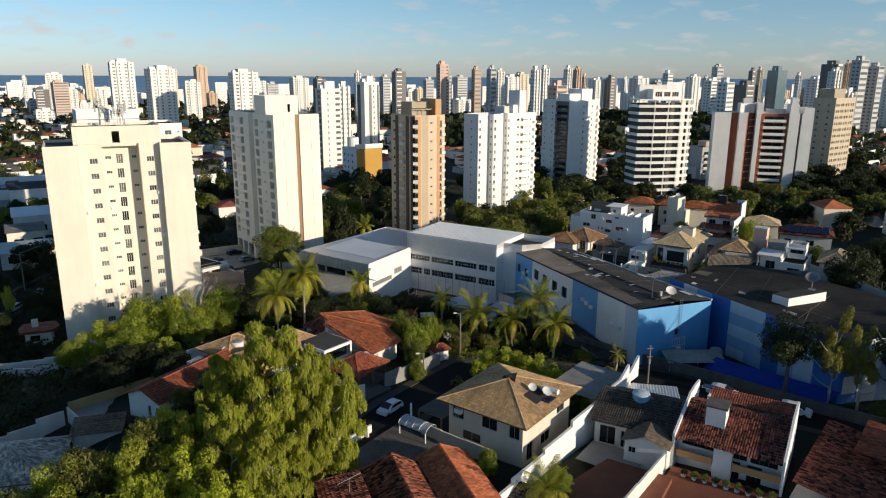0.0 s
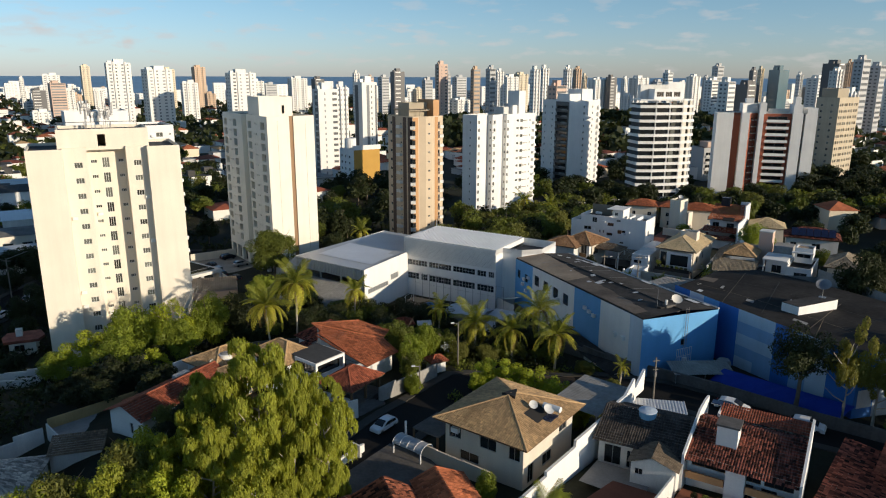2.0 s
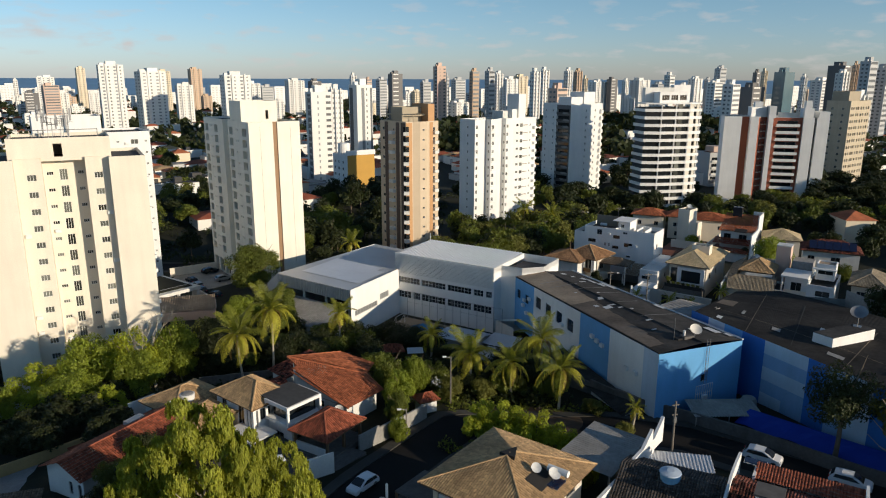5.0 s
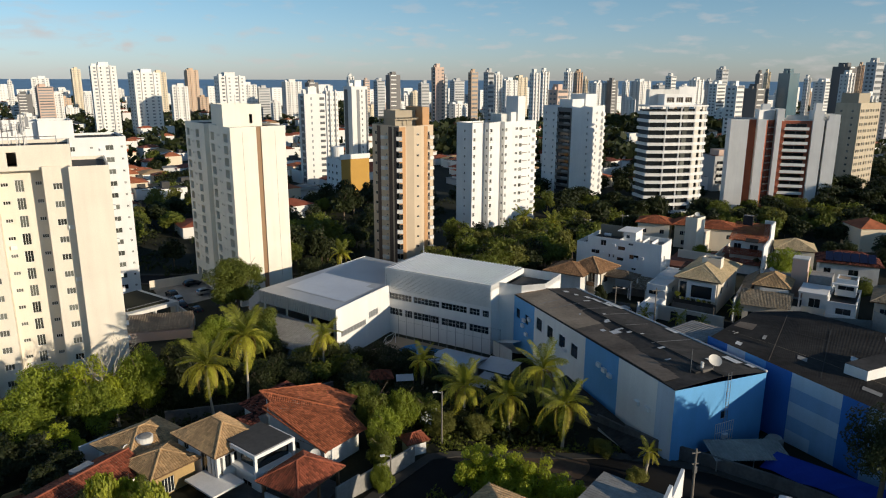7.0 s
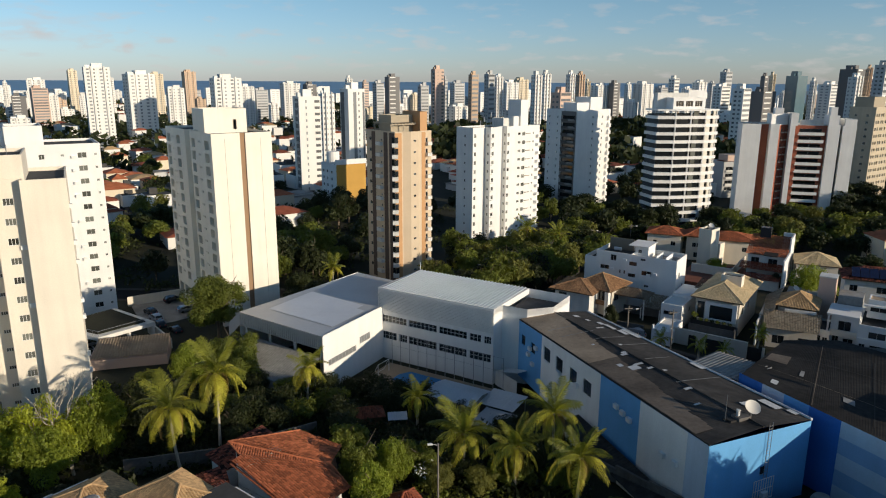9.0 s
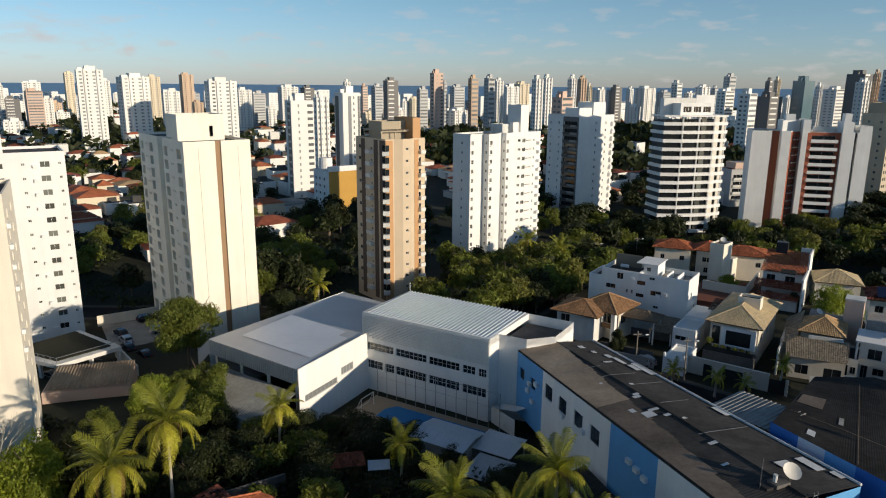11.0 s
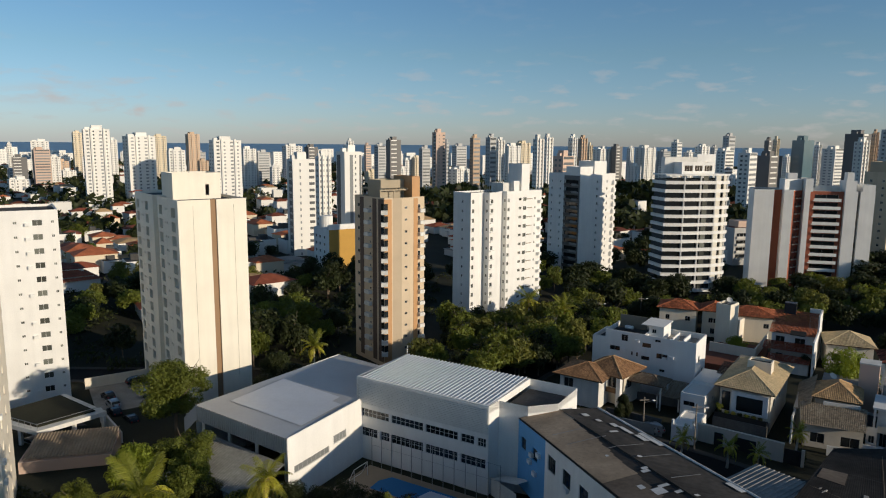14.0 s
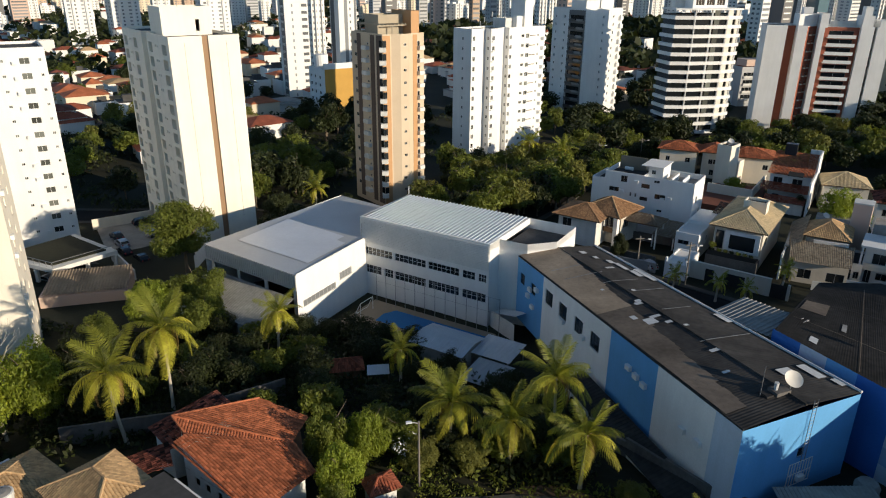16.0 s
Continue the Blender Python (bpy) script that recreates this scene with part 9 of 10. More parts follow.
def weeping_crown(seed, lobes, sprays, material, narrow=1.0, slim=0.24):
    """A tall lobed crown about 2 across: rounded clumps of hanging leaf strings, with dark gaps between the clumps."""
    rng = np.random.default_rng(seed)
    P, Q = [], []
    for i in range(lobes):
        z = -0.92 + 1.80 * (i + 0.5) / lobes
        wide = 0.78 * math.sqrt(max(0.02, 1.0 - ((z - 0.12) / (1.15 if z < 0.12 else 0.86)) ** 2)) * narrow
        a = i * 2.4 + rng.uniform(-0.5, 0.5)
        r = wide * rng.uniform(0.45, 1.08)
        c = np.array([math.cos(a) * r, math.sin(a) * r, z])
        sz = rng.uniform(0.7, 1.3) * (1.0 if z < 0.6 else 0.75)
        m = int(sprays * sz)
        u = rng.normal(size=(m, 3))
        u[:, 2] = np.abs(u[:, 2]) * 1.1 - 0.35
        u[:, :2] += np.array([math.cos(a), math.sin(a)]) * 0.55
        u /= np.linalg.norm(u, axis=1)[:, None]
        root = c + u * np.array([slim, slim, slim * 0.52]) * sz * rng.uniform(0.72, 1.05, (m, 1))
        per = 15
        drop = rng.uniform(0.03, 0.13, (m, 1)) * sz
        f = rng.random((m, per))
        q = np.repeat(root[:, None, :], per, 1)
        q[:, :, 2] -= drop * f
        q[:, :, :2] += u[:, None, :2] * (0.05 * f * (1.3 - f))[:, :, None]
        q += rng.normal(size=q.shape) * np.array([0.016, 0.016, 0.008])
        P.append(q.reshape(-1, 3))
        Q.append(np.repeat(u, per, 0))
    pos, nrm = np.concatenate(P), np.concatenate(Q)
    n = len(pos)
    nrm = nrm + rng.normal(size=(n, 3)) * 0.45
    nrm /= np.linalg.norm(nrm, axis=1)[:, None]
    ref = rng.normal(size=(n, 3)) * 0.45 + np.array([0, 0, -1.0])
    a = ref - nrm * (ref * nrm).sum(1)[:, None]
    a /= np.linalg.norm(a, axis=1)[:, None]
    b = np.cross(nrm, a)
    s = 0.026 * (0.6 + 0.8 * rng.random(n))[:, None]
    v = np.stack([pos - a * s - b * s * 0.42, pos - a * s + b * s * 0.42, pos + a * s], 1).reshape(-1, 3)
    me = bpy.data.meshes.new("crown")
    me.from_pydata(v.tolist(), [], np.arange(n * 3).reshape(-1, 3).tolist())
    me.update()
    me.materials.append(M[material])
    return me


euc_crowns = [weeping_crown(80, 52, 84, "leaf_euc", 1.0, 0.22), weeping_crown(81, 46, 84, "leaf_euc", 1.1, 0.25)]
lime_crowns = [crown_mesh("crown", 84, 60, 15000, 0.036, "leaf_lime", 1.0, 0.95, 0.24, small=True), crown_mesh("crown", 85, 50, 14000, 0.036, "leaf_euc", 1.0, 0.95, 0.26, small=True)]
# crown in the darkened leaf colour, for trees standing in shade
mass_crown = crown_mesh("crown", 90, 24, 5200, 0.050, "leaf_dark_shade", 1.0, 0.8, 0.4, small=True)
round_crown = crown_mesh("crown", 91, 70, 24000, 0.032, "leaf", 1.0, 0.95, 0.30, small=True)
pale_trunks = [trunk_mesh(95 + i, 1.0, 0.022, "bark_pale", 8, 0.32, 0.06, 0.3) for i in range(2)]


def at_ground(x, y):
    return (x, y, gz(x, y) - 0.1)


for i, (x, y, h, w, tall) in enumerate(((-23.4, 57.5, 17.6, 8.8, 15.4), (-17.6, 59.4, 13.4, 5.8, 12.0), (-29.2, 58.6, 14.2, 6.0, 12.6), (-26.0, 52.6, 12.4, 6.0, 11.2), (-20.0, 57.2, 15.2, 5.8, 13.6), (-21.2, 50.8, 10.5, 6.0, 9.6), (-30.2, 54.4, 10.8, 5.4, 9.8))):
    tree(*at_ground(x, y), h, w, euc_crowns[i % 2], pale_trunks[i % 2], "tall feathery eucalyptus with drooping olive-green foliage", "eucalyptus_tree", "eucalyptus trees", tall, turn=70 * i)
for i, (x, y, h, w) in enumerate(((-28.5, 50.2, 10.0, 7.5), (-33.6, 51.4, 9.6, 7.0), (-24.2, 46.8, 9.0, 7.0), (-34.5, 56.6, 10.5, 6.5), (-41.5, 49.5, 9.4, 7.0), (-37.4, 53.6, 8.6, 6.5), (-31.4, 46.4, 9.0, 7.5), (-37.6, 46.0, 8.0, 7.0))):
    tree(*at_ground(x, y), h, w, lime_crowns[i % 2], trunks[i % 3], "sunlit yellow-green bushy tree below the eucalyptus", "tree", "", turn=57 * i, lift=0.48)
for i, (x, y, h, w, c, lab) in enumerate((
        (-34.5, 55.0, 10.8, 8.5, 3, "bushy olive-green tree below the camera"), (-40.0, 51.0, 9.8, 8.0, 3, "bushy olive-green tree below the camera"),
        (-36.5, 61.5, 6.5, 6.0, 2, "dark green tree beside the eucalyptus"), (-44.5, 46.5, 8.0, 8.0, 3, "olive green bushy tree below the camera"), (-33.0, 43.5, 9.0, 9.0, 0, "bright green bushy tree below the camera"),
        (-33.2, 66.5, 8.0, 6.0, 2, "dark green tree beside the eucalyptus"), (-38.6, 66.5, 5.0, 4.6, 2, "dark shrub beside the white house"), (-40.4, 70.6, 5.2, 4.4, 3, "olive green tree beside the long house"), (-37.0, 69.6, 6.2, 5.0, 2, "dark green tree beside the long house"), (-39.4, 75.4, 5.4, 4.6, 2, "dark green tree beside the long house"), (-37.8, 79.0, 4.4, 4.0, 1, "green shrub beside the long house"))):
    tree(*at_ground(x, y), h, w, crown_near[c], trunks[i % 3], lab, "tree", "", turn=50 * i, lift=0.5)
# trees before the cream tower
for i, (x, y, h, w, c) in enumerate(((-66.5, 94.5, 8.0, 8.5, 1), (-62.0, 98.5, 11.0, 9.5, 0), (-56.2, 99.8, 11.5, 9.0, 1), (-53.0, 97.0, 8.5, 7.0, 0), (-70.5, 92.0, 5.5, 6.0, 0), (-60.0, 92.0, 7.0, 8.0, 0), (-51.8, 104.8, 11.0, 7.5, 0), (-48.6, 108.5, 9.0, 7.0, 2), (-53.5, 90.0, 5.0, 6.0, 1))):
    tree(*at_ground(x, y), h, w, lime_crowns[0] if c == 1 else crown_near[c], trunks[i % 3], "dense sunlit green tree before the cream tower" if c < 2 else "dark green shaded tree before the cream tower", "tree", "trees before the tower", turn=41 * i, lift=0.5)
tree(-57.4, 148.4, gz(-57.4, 148.4), 14.6, 13.0, round_crown, trunks[0], "broad round-crowned mango tree by the car park", "mango_tree", "", 11.0)
for i, (x, y, h, w) in enumerate(((-47.5, 161.5, 8.5, 8.0), (-44.5, 168.0, 8.5, 8.0), (-51.0, 176.0, 8.0, 8.0), (-47.0, 132.5, 8.5, 9.0), (-51.5, 128.0, 8.0, 7.5), (-43.5, 126.5, 7.5, 7.0), (-55.5, 121.0, 6.0, 6.0))):
    tree(*at_ground(x, y), h, w, crown_near[(2, 2, 2, 1, 0, 1, 1)[i]], trunks[i % 3], "dark green tree beside the sports hall", "tree", "trees round the sports hall", turn=37 * i, lift=0.5)
# dark trees along the shaded street, with the shade put into their leaf colour
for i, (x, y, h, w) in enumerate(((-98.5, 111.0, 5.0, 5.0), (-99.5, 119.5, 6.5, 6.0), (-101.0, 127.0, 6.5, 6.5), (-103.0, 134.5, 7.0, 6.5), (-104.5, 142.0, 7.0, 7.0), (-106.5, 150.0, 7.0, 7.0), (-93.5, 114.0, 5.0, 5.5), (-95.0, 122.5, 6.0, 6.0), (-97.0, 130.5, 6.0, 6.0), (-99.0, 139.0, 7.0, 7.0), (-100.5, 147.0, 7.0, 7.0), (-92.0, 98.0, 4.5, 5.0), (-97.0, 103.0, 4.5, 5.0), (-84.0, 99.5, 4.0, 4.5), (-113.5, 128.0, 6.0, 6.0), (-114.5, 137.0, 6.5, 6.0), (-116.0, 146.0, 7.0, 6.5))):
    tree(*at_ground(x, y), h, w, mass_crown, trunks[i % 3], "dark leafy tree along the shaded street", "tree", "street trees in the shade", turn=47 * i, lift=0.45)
tree(*at_ground(-102.0, 116.5), 7.5, 2.4, lime_crowns[0], trunks[0], "slim yellow-green tree catching the sun", "tree", "", 6.6)
# shaded garden between the red roof and the court; most crowns hold shade in their colour
rg = random.Random(17)
spots = []
while len(spots) < 46:
    x, y = rg.uniform(-48, 2), rg.uniform(103, 131)
    if y > 136 - (x + 28) * 0.46 - 3 or (x > -27 and y < 106 and x < -17) or (-25 < x < -16 and 113 < y < 121) or (x > -6 and y > 118):
        continue
    if any(math.hypot(x - a, y - b) < 3.6 for a, b in spots):
        continue
    spots.append((x, y))
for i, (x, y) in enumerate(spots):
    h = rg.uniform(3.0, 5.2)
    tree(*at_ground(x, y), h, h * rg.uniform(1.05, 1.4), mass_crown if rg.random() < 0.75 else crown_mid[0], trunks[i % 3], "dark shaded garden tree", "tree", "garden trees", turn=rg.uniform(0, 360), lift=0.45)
# trees at the red roof and the street bend
for i, (x, y, h, w, c) in enumerate(((-18.0, 99.0, 7.2, 5.0, 1), (-14.6, 99.6, 6.4, 4.2, 0), (-15.6, 94.6, 6.2, 4.4, 0), (-15.2, 90.6, 4.8, 3.4, 1), (-12.4, 103.0, 4.6, 4.4, 1), (-9.6, 100.4, 3.6, 4.4, 3), (-5.6, 101.8, 3.4, 4.6, 3), (-1.2, 103.6, 3.6, 4.4, 3), (3.0, 104.0, 3.2, 4.0, 1), (-14.2, 86.4, 3.6, 2.6, 0),
                                    (-4.4, 88.8, 5.2, 5.6, 4), (-1.4, 88.0, 5.9, 6.2, 4), (1.8, 86.4, 5.9, 6.2, 4), (4.8, 84.2, 5.4, 5.6, 4), (7.6, 82.0, 4.4, 4.6, 4), (6.4, 80.2, 2.8, 3.2, 1), (-2.6, 61.6, 3.6, 2.2, 0), (4.6, 60.0, 2.8, 2.8, 0), (9.2, 98.4, 2.6, 3.4, 3), (12.6, 92.4, 2.2, 3.0, 3))):
    tree(*at_ground(x, y), h, w, lime_crowns[0] if c == 4 else crown_near[c], trunks[i % 3], "leafy green garden shrub" if h < 4.5 else "sunlit green garden tree", "shrub" if h < 4.5 else "tree", "garden shrubs", turn=63 * i, lift=0.42)
# white blossoms
fl = thing("flowering_bush", "bush covered with white blossoms", "bush", at_ground(-11.2, 100.9), 0)
put_shared("foliage", crown_near[1], fl, Matrix.Translation((0, 0, 1.7)) @ Matrix.Diagonal((1.5, 1.5, 1.4, 1)))
blos = crown_mesh("blossoms", 97, 16, 260, 0.09, "flower", 1.0, 0.9, 0.4)
put_shared("blossoms", blos, fl, Matrix.Translation((0, 0, 1.75)) @ Matrix.Diagonal((1.6, 1.6, 1.5, 1)))
# trees before the second blue hall
open_crowns = [crown_mesh("crown", 111, 26, 8000, 0.034, "leaf_dark_shade", 1.0, 0.9, 0.30, small=True), crown_mesh("crown", 112, 22, 8000, 0.034, "leaf_yellow", 1.0, 1.0, 0.22, small=True)]
for i, (x, y, h, w, c, tall) in enumerate(((35.6, 89.4, 13.4, 9.6, 4, 10.4), (40.2, 86.6, 15.2, 6.0, 5, 12.6), (43.8, 86.6, 12.5, 5.4, 5, 10.5), (47.6, 86.4, 13.0, 7.0, 4, 7.5), (46.0, 83.5, 3.0, 5.0, 1, 2.8), (58.6, 126.0, 15.0, 9.0, 2, 12.0), (66.0, 131.0, 16.0, 10.0, 2, 12.0), (60.0, 134.0, 10.0, 7.0, 2, 7.0), (71.0, 138.0, 14.0, 10.0, 2, 10.0))):
    tree(*at_ground(x, y), h, w, open_crowns[c - 4] if c > 3 else crown_near[c], trunks[i % 3] if c == 4 else pale_trunks[i % 2], "dark open-crowned tree before the blue hall" if c in (2, 4) else "thin pale-leaved tree before the blue hall", "tree", "trees before the blue hall", tall, turn=53 * i)
# hillside plants
for i, (x, y, h, w, c) in enumerate(((15.0, 164.0, 5.2, 3.2, 2), (56.0, 178.0, 12.0, 9.0, 0), (45.5, 210.0, 4.6, 4.6, 0), (27.0, 236.0, 7.0, 7.0, 2), (40.5, 186.5, 3.0, 3.0, 1), (56.0, 198, 4.0, 4.0, 2), (72, 178, 5.5, 5.5, 1), (80, 160, 7, 7, 2), (39.0, 152.0, 2.6, 2.4, 2), (19.5, 228.0, 7.0, 6.0, 1))):
    tree(*at_ground(x, y), h, w, crown_near[c], trunks[i % 3], "green garden tree among the hillside houses", "tree", "hillside trees", turn=29 * i, lift=0.48)
# bare leaning tree
bt = thing("bare_tree", "leafless pale tree with bare forked branches", "tree", at_ground(-53.6, 101.6), 0)
bb = MB()
rb = random.Random(12)


def fork(p, d, ln, r_, depth):
    e = p + d * ln
    bb.tube([p, p.lerp(e, 0.5) + Vector((rb.uniform(-0.1, 0.1), rb.uniform(-0.1, 0.1), 0)) * ln, e], [r_, r_ * 0.8, r_ * 0.55], 5, False)
    if depth:
        for k in range(3):
            nd = (d + Vector((rb.uniform(-0.8, 0.8), rb.uniform(-0.8, 0.8), rb.uniform(-0.1, 0.5)))).normalized()
            fork(e, nd, ln * rb.uniform(0.6, 0.8), r_ * 0.55, depth - 1)


fork(Vector((0, 0, 0)), Vector((-0.25, 0.1, 1)).normalized(), 4.4, 0.22, 4)
part("branch_work", bb, "bark_pale", bt)

# ---- palms ----
fronds = [frond_mesh(i, 4.7, d, ("frond_green", "frond_green", "frond", "frond")[i], 0.85) for i, d in enumerate((0.55, 0.95, 1.35, 1.7))]
dry = frond_mesh(9, 3.4, 1.9, "frond_dry", 0.6)


def palm(x, y, crown_z, label, seed, size=1.0, count=18):
    r = random.Random(seed)
    g = gz(x, y)
    t = thing("coconut_palm", label, "palm tree", (x, y, g), 0, "coconut palms")
    h = crown_z - g
    lean = (r.uniform(-0.5, 0.5), r.uniform(-0.5, 0.5))
    pts = [(lean[0] * (1 - f) ** 2, lean[1] * (1 - f) ** 2, h * f) for f in (0, 0.2, 0.4, 0.6, 0.8, 1)]
    part("trunk", MB().tube(pts, [0.24, 0.18, 0.16, 0.15, 0.14, 0.16], 8), "bark_pale", t)
    for i in range(count):
        f = i / count
        me = fronds[min(3, int(f * 4))]
        s = size * r.uniform(0.8, 1.1)
        m = Matrix.Translation((0, 0, h)) @ Matrix.Rotation(i * 2.4 + r.uniform(-0.35, 0.35), 4, "Z") @ Matrix.Rotation(radians(-58 + 92 * f ** 1.15 + r.uniform(-9, 9)), 4, "Y") @ Matrix.Rotation(radians(r.uniform(-22, 22)), 4, "X") @ Matrix.Diagonal((s, s, s, 1))
        put_shared("frond", me, t, m)
    for i in range(3):
        m = Matrix.Translation((0, 0, h)) @ Matrix.Rotation(i * 2.1 + seed, 4, "Z") @ Matrix.Rotation(radians(20), 4, "Y") @ Matrix.Diagonal((size, size, size, 1))
        put_shared("dry_frond", dry, t, m)
    b = MB()
    for i in range(6):
        a = i * 1.05
        b.tube([(0.28 * math.cos(a), 0.28 * math.sin(a), h - 0.55), (0.3 * math.cos(a), 0.3 * math.sin(a), h - 0.4), (0.28 * math.cos(a), 0.28 * math.sin(a), h - 0.22)], [0.06, 0.13, 0.05], 6)
    part("coconuts", b, "leaf_olive", t)


palm(-37.0, 106.0, 8.6, "tall coconut palm with yellow-green drooping fronds", 1, 1.1, 20)
palm(-40.0, 100.5, 6.6, "coconut palm with a heavy skirt of yellow-green fronds", 2, 1.1, 20)
palm(-31.6, 122.6, 2.6, "short coconut palm beside the sports hall", 3, 0.85)
palm(-7.2, 103.6, 4.4, "coconut palm with golden lower fronds by the street", 4, 1.05, 19)
palm(-1.6, 102.0, 4.0, "slim coconut palm by the street", 5, 0.95)
palm(2.6, 107.5, 5.6, "coconut palm beside the blue hall", 6, 1.05, 19)
palm(5.2, 100.6, 4.2, "dark coconut palm beside the blue hall", 7, 1.0)
palm(14.0, 93.6, 2.6, "small young palm at the dark wall", 8, 0.4, 14)
palm(-14.9, 117.7, 1.4, "small palm in the shaded garden", 9, 0.7, 18)
palm(3.4, 57.2, 3.4, "young palm with arching fronds beside the white wall", 10, 0.75, 18)
palm(28.0, 148.5, -0.8, "small palm on the street verge", 11, 0.5, 14)
palm(31.5, 146.5, -0.8, "small palm on the street verge", 12, 0.5, 14)
palm(22.0, 150.5, -0.8, "small palm on the street verge", 13, 0.5, 14)
palm(38.4, 151.4, 0.6, "slim palm before the tan villa", 14, 0.5, 14)
palm(-2.0, 222, 3.0, "palm at the edge of the tree belt", 15, 1.0)
palm(6.0, 214, 3.0, "palm at the edge of the tree belt", 16, 1.0)
palm(-46.0, 184, 0.0, "palm in the shade below the tower", 17, 0.9)

# ---- cars ----


def car_parts():
    prof = [(-2.05, 0.35), (-2.08, 0.7), (-1.95, 0.95), (-1.55, 1.38), (-0.9, 1.5), (0.2, 1.5), (0.75, 1.3), (1.25, 0.98), (1.9, 0.86), (2.05, 0.65), (2.05, 0.35)]
    b = MB()
    rows = []
    for y, inn in ((-0.86, 0.10), (-0.8, 0.0), (0.8, 0.0), (0.86, 0.10)):
        rows.append([(x * (1 - inn * 0.3), y * (1.0 if z < 1.0 else 0.84), z - (inn * 0.4 if z > 0.5 else -inn * 0.2)) for x, z in prof])
    b.grid(rows)
    b.face(*rows[0])
    b.face(*reversed(rows[-1]))
    b.face(*[(x, y, 0.35) for x, y in ((-2.05, -0.8), (-2.05, 0.8), (2.05, 0.8), (2.05, -0.8))])
    panes = [MB().face((0.26, -0.60, 1.50), (0.76, -0.65, 1.32), (0.76, 0.65, 1.32), (0.26, 0.60, 1.50)).face((0.76, -0.65, 1.32), (1.22, -0.72, 1.02), (1.22, 0.72, 1.02), (0.76, 0.65, 1.32)),
             MB().face((-1.58, 0.62, 1.37), (-1.93, 0.7, 1.0), (-1.93, -0.7, 1.0), (-1.58, -0.62, 1.37))]
    for s in (-1, 1):
        f = [(-1.45, 0.745 * s, 1.32), (0.1, 0.745 * s, 1.4), (0.95, 0.86 * s, 1.0), (-1.6, 0.86 * s, 0.98)]
        panes.append(MB().face(*(f if s > 0 else f[::-1])))
    for g in panes:
        for v in range(len(g.v)):
            x, y, z = g.v[v]
            g.v[v] = (x, y * 1.03, z + 0.012)
    w = MB().tube([(0, -0.1, 0), (0, 0.1, 0)], [0.31, 0.31], 14)
    l = MB().box(1.85, -0.15, 0.62, 2.06, 0.15, 0.78)
    r_ = MB().box(-2.1, -0.12, 0.7, -1.98, 0.12, 0.95)
    out = [x.mesh(n) for x, n in ((b, "body"), (w, "wheel"), (l, "headlight"), (r_, "tail_light"))]
    for me, m in zip(out[1:], ("rubber", "plastic_white", "car_red")):
        me.materials.append(M[m])
    glass = [(n, x.mesh(n)) for x, n in zip(panes, ("windscreen", "rear_window", "side_window", "side_window"))]
    for n, me in glass:
        me.materials.append(M["glass"])
    return out + [glass]


car_body, car_wheel, car_head, car_tail, car_glass = car_parts()
bodies = {}


def car(x, y, turn, paint, label, z=None, group="parked cars", size=1.0):
    if paint not in bodies:
        bodies[paint] = car_body.copy()
        bodies[paint].materials.append(M[paint])
    t = thing("car", label, "car", (x, y, gz(x, y) + 0.08 if z is None else z), turn, group)
    t.scale = (size, size, size)
    put_shared("body", bodies[paint], t, Matrix())
    for n, me in car_glass:
        put_shared(n, me, t, Matrix())
    for a, b in ((-1.25, -0.76), (1.3, -0.76), (-1.25, 0.76), (1.3, 0.76)):
        put_shared("wheel", car_wheel, t, pose(a, b, 0.31))
    for s in (-0.55, 0.55):
        put_shared("headlight", car_head, t, pose(0, s, 0))
        put_shared("tail_light", car_tail, t, pose(0, s, 0))


car(-15.45, 74.2, 242, "car_white", "small white hatchback parked on the dark street", size=0.86)
car(27.6, 88.6, -28, "car_white", "white saloon parked by the dark wall")
car(35.4, 84.6, -28, "car_white", "white hatchback parked by the dark wall")
for i, (x, y, a, p) in enumerate(((-82.4, 168.0, 140, "car_dark"), (-79.2, 164.6, 140, "car_silver"), (-82.0, 177.0, 50, "car_dark"), (-76.4, 160.8, 140, "car_dark"), (-75.6, 171.0, 50, "car_silver"), (-71.4, 158.0, 140, "car_dark"))):
    car(x, y, a, p, {"car_dark": "dark car in the shaded car park", "car_silver": "silver car in the shaded car park"}[p], -7.68, "cars of the car park")
for i, (x, y, p) in enumerate(((-102.6, 104, "car_white"), (-102.8, 109.5, "car_white"), (-103.4, 115, "car_silver"), (-104.4, 121, "car_white"), (-109.0, 112, "car_dark"), (-105.6, 131, "car_silver"), (-106.6, 139, "car_white"))):
    car(x, y, 97, p, {"car_white": "white car parked along the shaded street", "car_silver": "silver car parked along the shaded street", "car_dark": "dark car parked along the shaded street"}[p], None, "cars along the street")
car(-48.0, 180.6, 165, "car_white", "white car on the tree-lined street")
car(-80.4, 145.4, -20, "car_silver", "silver car in the open garage", -7.2)
car(19.4, 160.6, 120, "car_silver", "silver car parked before the houses", -4.2)
car(12, 163, 130, "car_dark", "dark car parked before the houses")
rc = random.Random(6)
for i in range(14):
    f = i / 14
    car(-120 - 62 * f + 2.6, 206 + 108 * f, 118 + rc.uniform(-3, 3), rc.choice(("car_white", "car_silver", "car_dark", "car_white")), "car in the row along the far street", None, "cars of the far street")

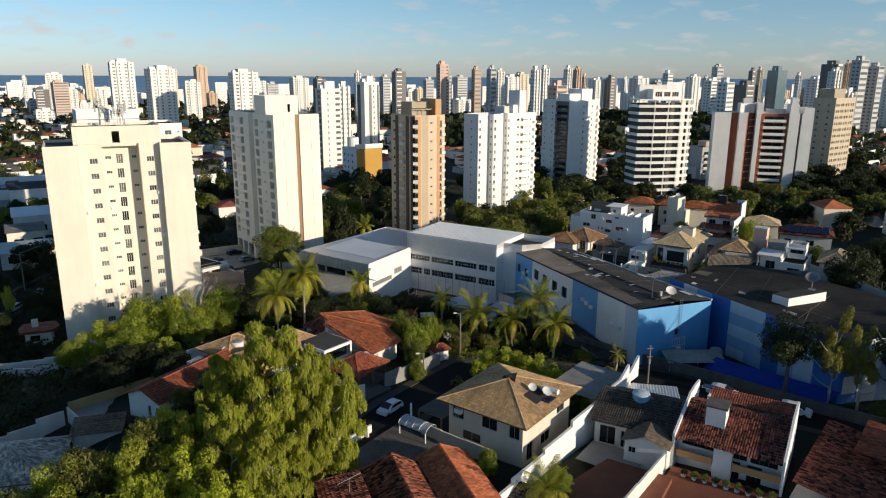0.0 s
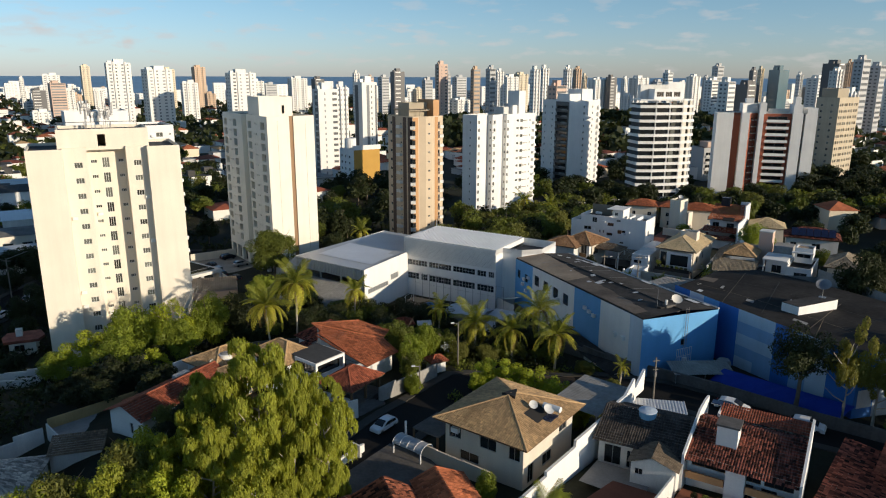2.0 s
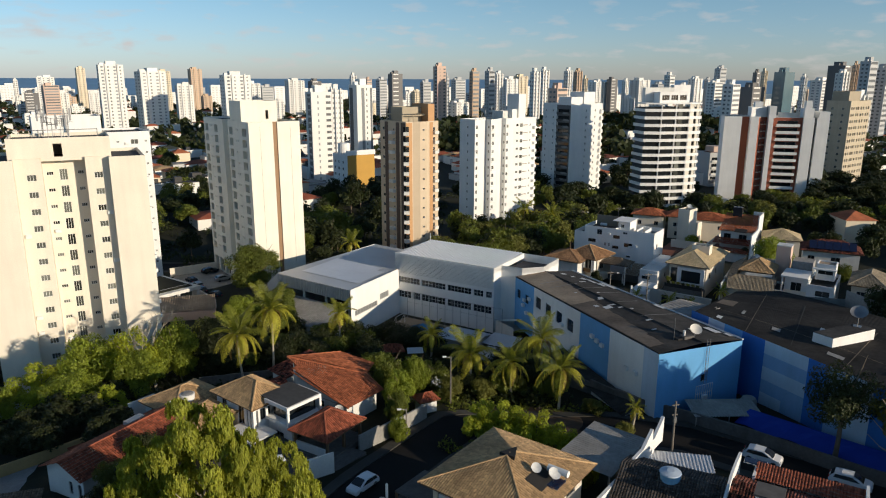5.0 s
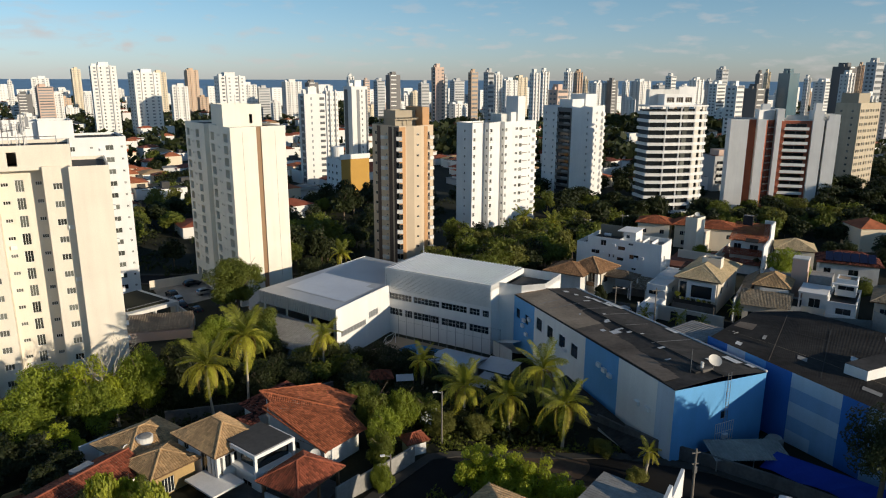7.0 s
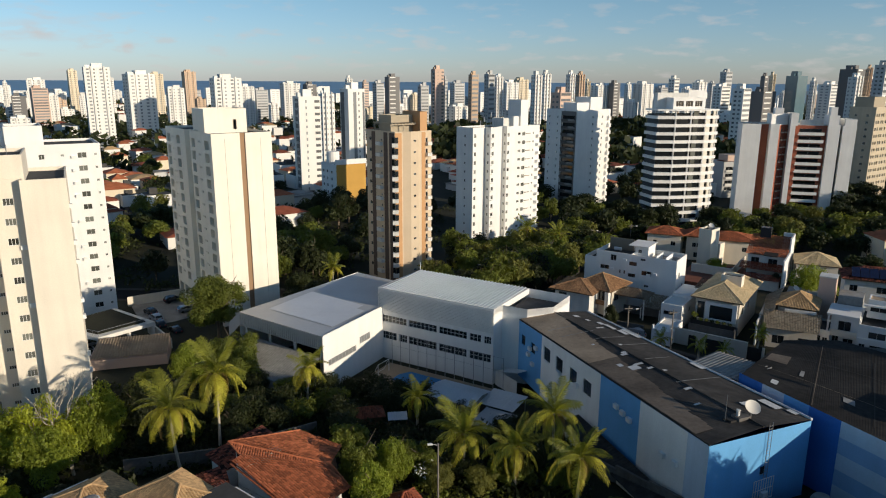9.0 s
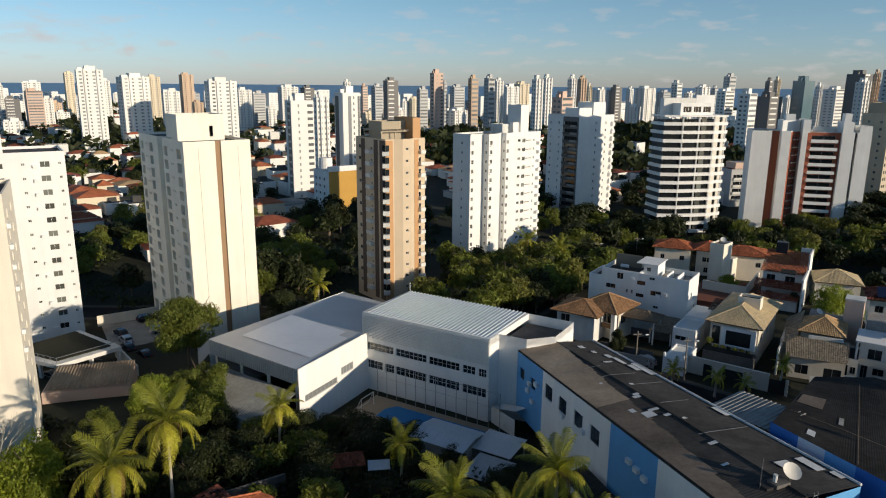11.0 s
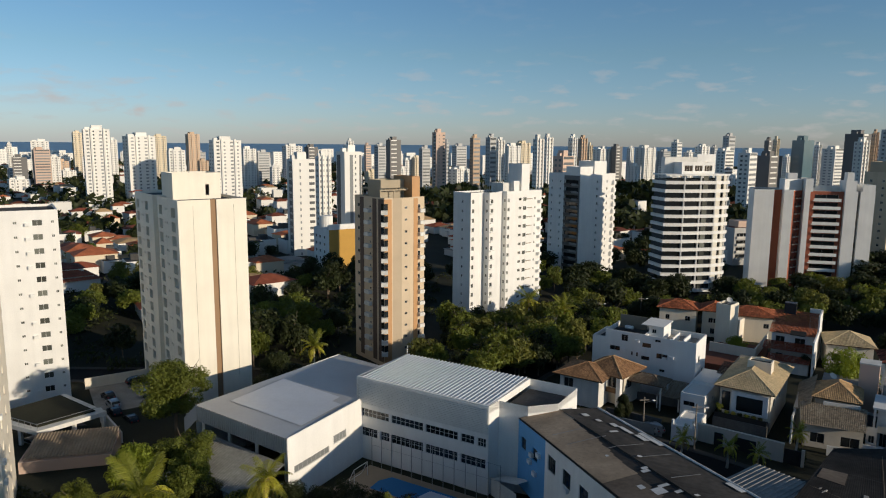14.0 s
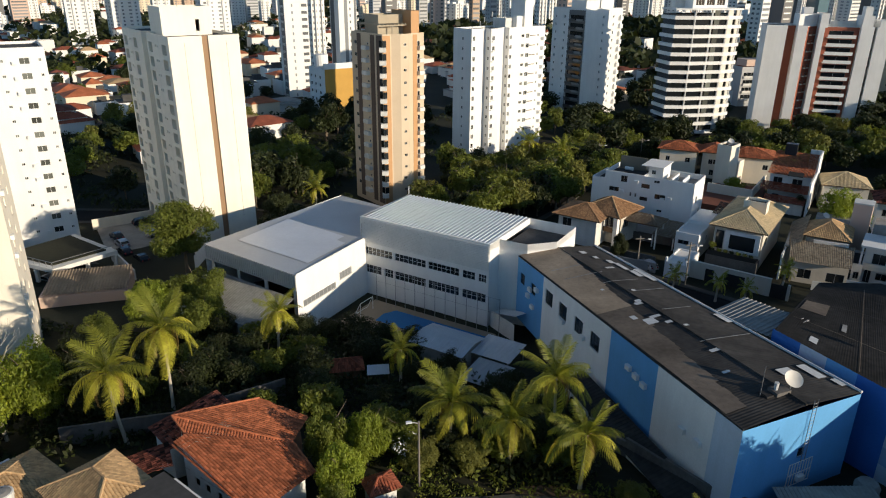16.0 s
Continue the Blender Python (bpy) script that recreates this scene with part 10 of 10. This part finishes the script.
# ---- unseen trees added beside the camera's way to cast shade ----
for i, (x, y, h, w) in enumerate(((47, 58, 10, 9), (52, 64, 11, 9), (56, 71, 11, 10), (60, 78, 11, 10), (54, 52, 10, 9), (62, 86, 11, 10), (48, 46, 10, 9), (66, 94, 12, 10), (58, 60, 12, 10), (70, 104, 12, 10), (64, 68, 12, 10), (44, 38, 10, 9), (72, 114, 12, 10), (57, 82, 18, 10), (60, 91, 14, 11), (62, 79.5, 18, 10), (66, 100, 14, 11))):
    tree(*at_ground(x, y), h, w, crown_mid[i % 3], trunks[i % 3], "tall dark unseen tree added to shade the houses", "tree", "side street trees", turn=33 * i, lift=0.55)

# ---- undergrowth ----


def undergrowth(name, seed, n, place, size, material, label):
    """Low leafy growth spread over the ground as one mesh."""
    r = np.random.default_rng(seed)
    V, Fc = [], []
    made = 0
    while made < n:
        x, y = place(r)
        if x is None:
            continue
        made += 1
        s = float(r.uniform(*size))
        c = np.array([x, y, gz(x, y) + s * 0.4])
        k = int(r.integers(26, 44))
        p = blob_points(r, k, (s * 1.2, s * 1.2, s * 0.8)) * r.uniform(0.6, 1.1, (k, 1)) + c
        a, b = blob_points(r, k) * s * 0.3, blob_points(r, k) * s * 0.16
        for q, e, f in zip(p, a, b):
            j = len(V)
            V += [tuple(q - e), tuple(q + f), tuple(q + e), tuple(q - f)]
            Fc += [(j, j + 1, j + 2), (j, j + 2, j + 3)]
    me = bpy.data.meshes.new(name)
    me.from_pydata(V, [], Fc)
    me.update()
    me.materials.append(M[material])
    tagged(new(name, me), label, "undergrowth", "", "stuff")


def slope(r):
    x, y = float(r.uniform(-100, -44)), float(r.uniform(45, 128))
    if (-62 < x < -42 and 52 < y < 90) or (-84 < x < -58 and y > 100 and y < 120 + (x + 84) * 0.3) or abs(x + 102 - (y - 110) * 0.15) < 6:
        return None, None
    return x, y


def garden(r):
    x, y = float(r.uniform(-50, 6)), float(r.uniform(100, 134))
    if y > 134 - (x + 28) * 0.44 - 2.0 or (-35 < x < -16 and y < 105) or (x > -4 and y > 116):
        return None, None
    return x, y


def verge(r):
    x, y = float(r.uniform(-14, 12)), float(r.uniform(84, 106))
    d = abs(y - 94) if x > 0 else abs((y - 91) - (x + 7.5) * 0.5)
    return (x, y) if d > 4.2 and not (x < -9 and y < 96) and not (x > 5 and y > 100) else (None, None)


def under_towers(r):
    x, y = float(r.uniform(-150, -30)), float(r.uniform(182, 300))
    return (x, y) if clear(x, y) else (None, None)


# near-black leaf colour here stands in for shade on the ground
undergrowth("undergrowth", 1, 900, slope, (0.5, 1.6), "leaf_dark_shade", "dark shrubs and weeds on the shaded slope")
undergrowth("undergrowth", 2, 700, garden, (0.5, 1.4), "leaf_dark_shade", "dark shrubs of the shaded garden")
undergrowth("undergrowth", 3, 220, verge, (0.3, 0.9), "leaf", "low green shrubs on the street verge")
undergrowth("undergrowth", 4, 700, under_towers, (0.8, 2.4), "leaf_dark_shade", "bushes in shaded leaf colour below the towers")
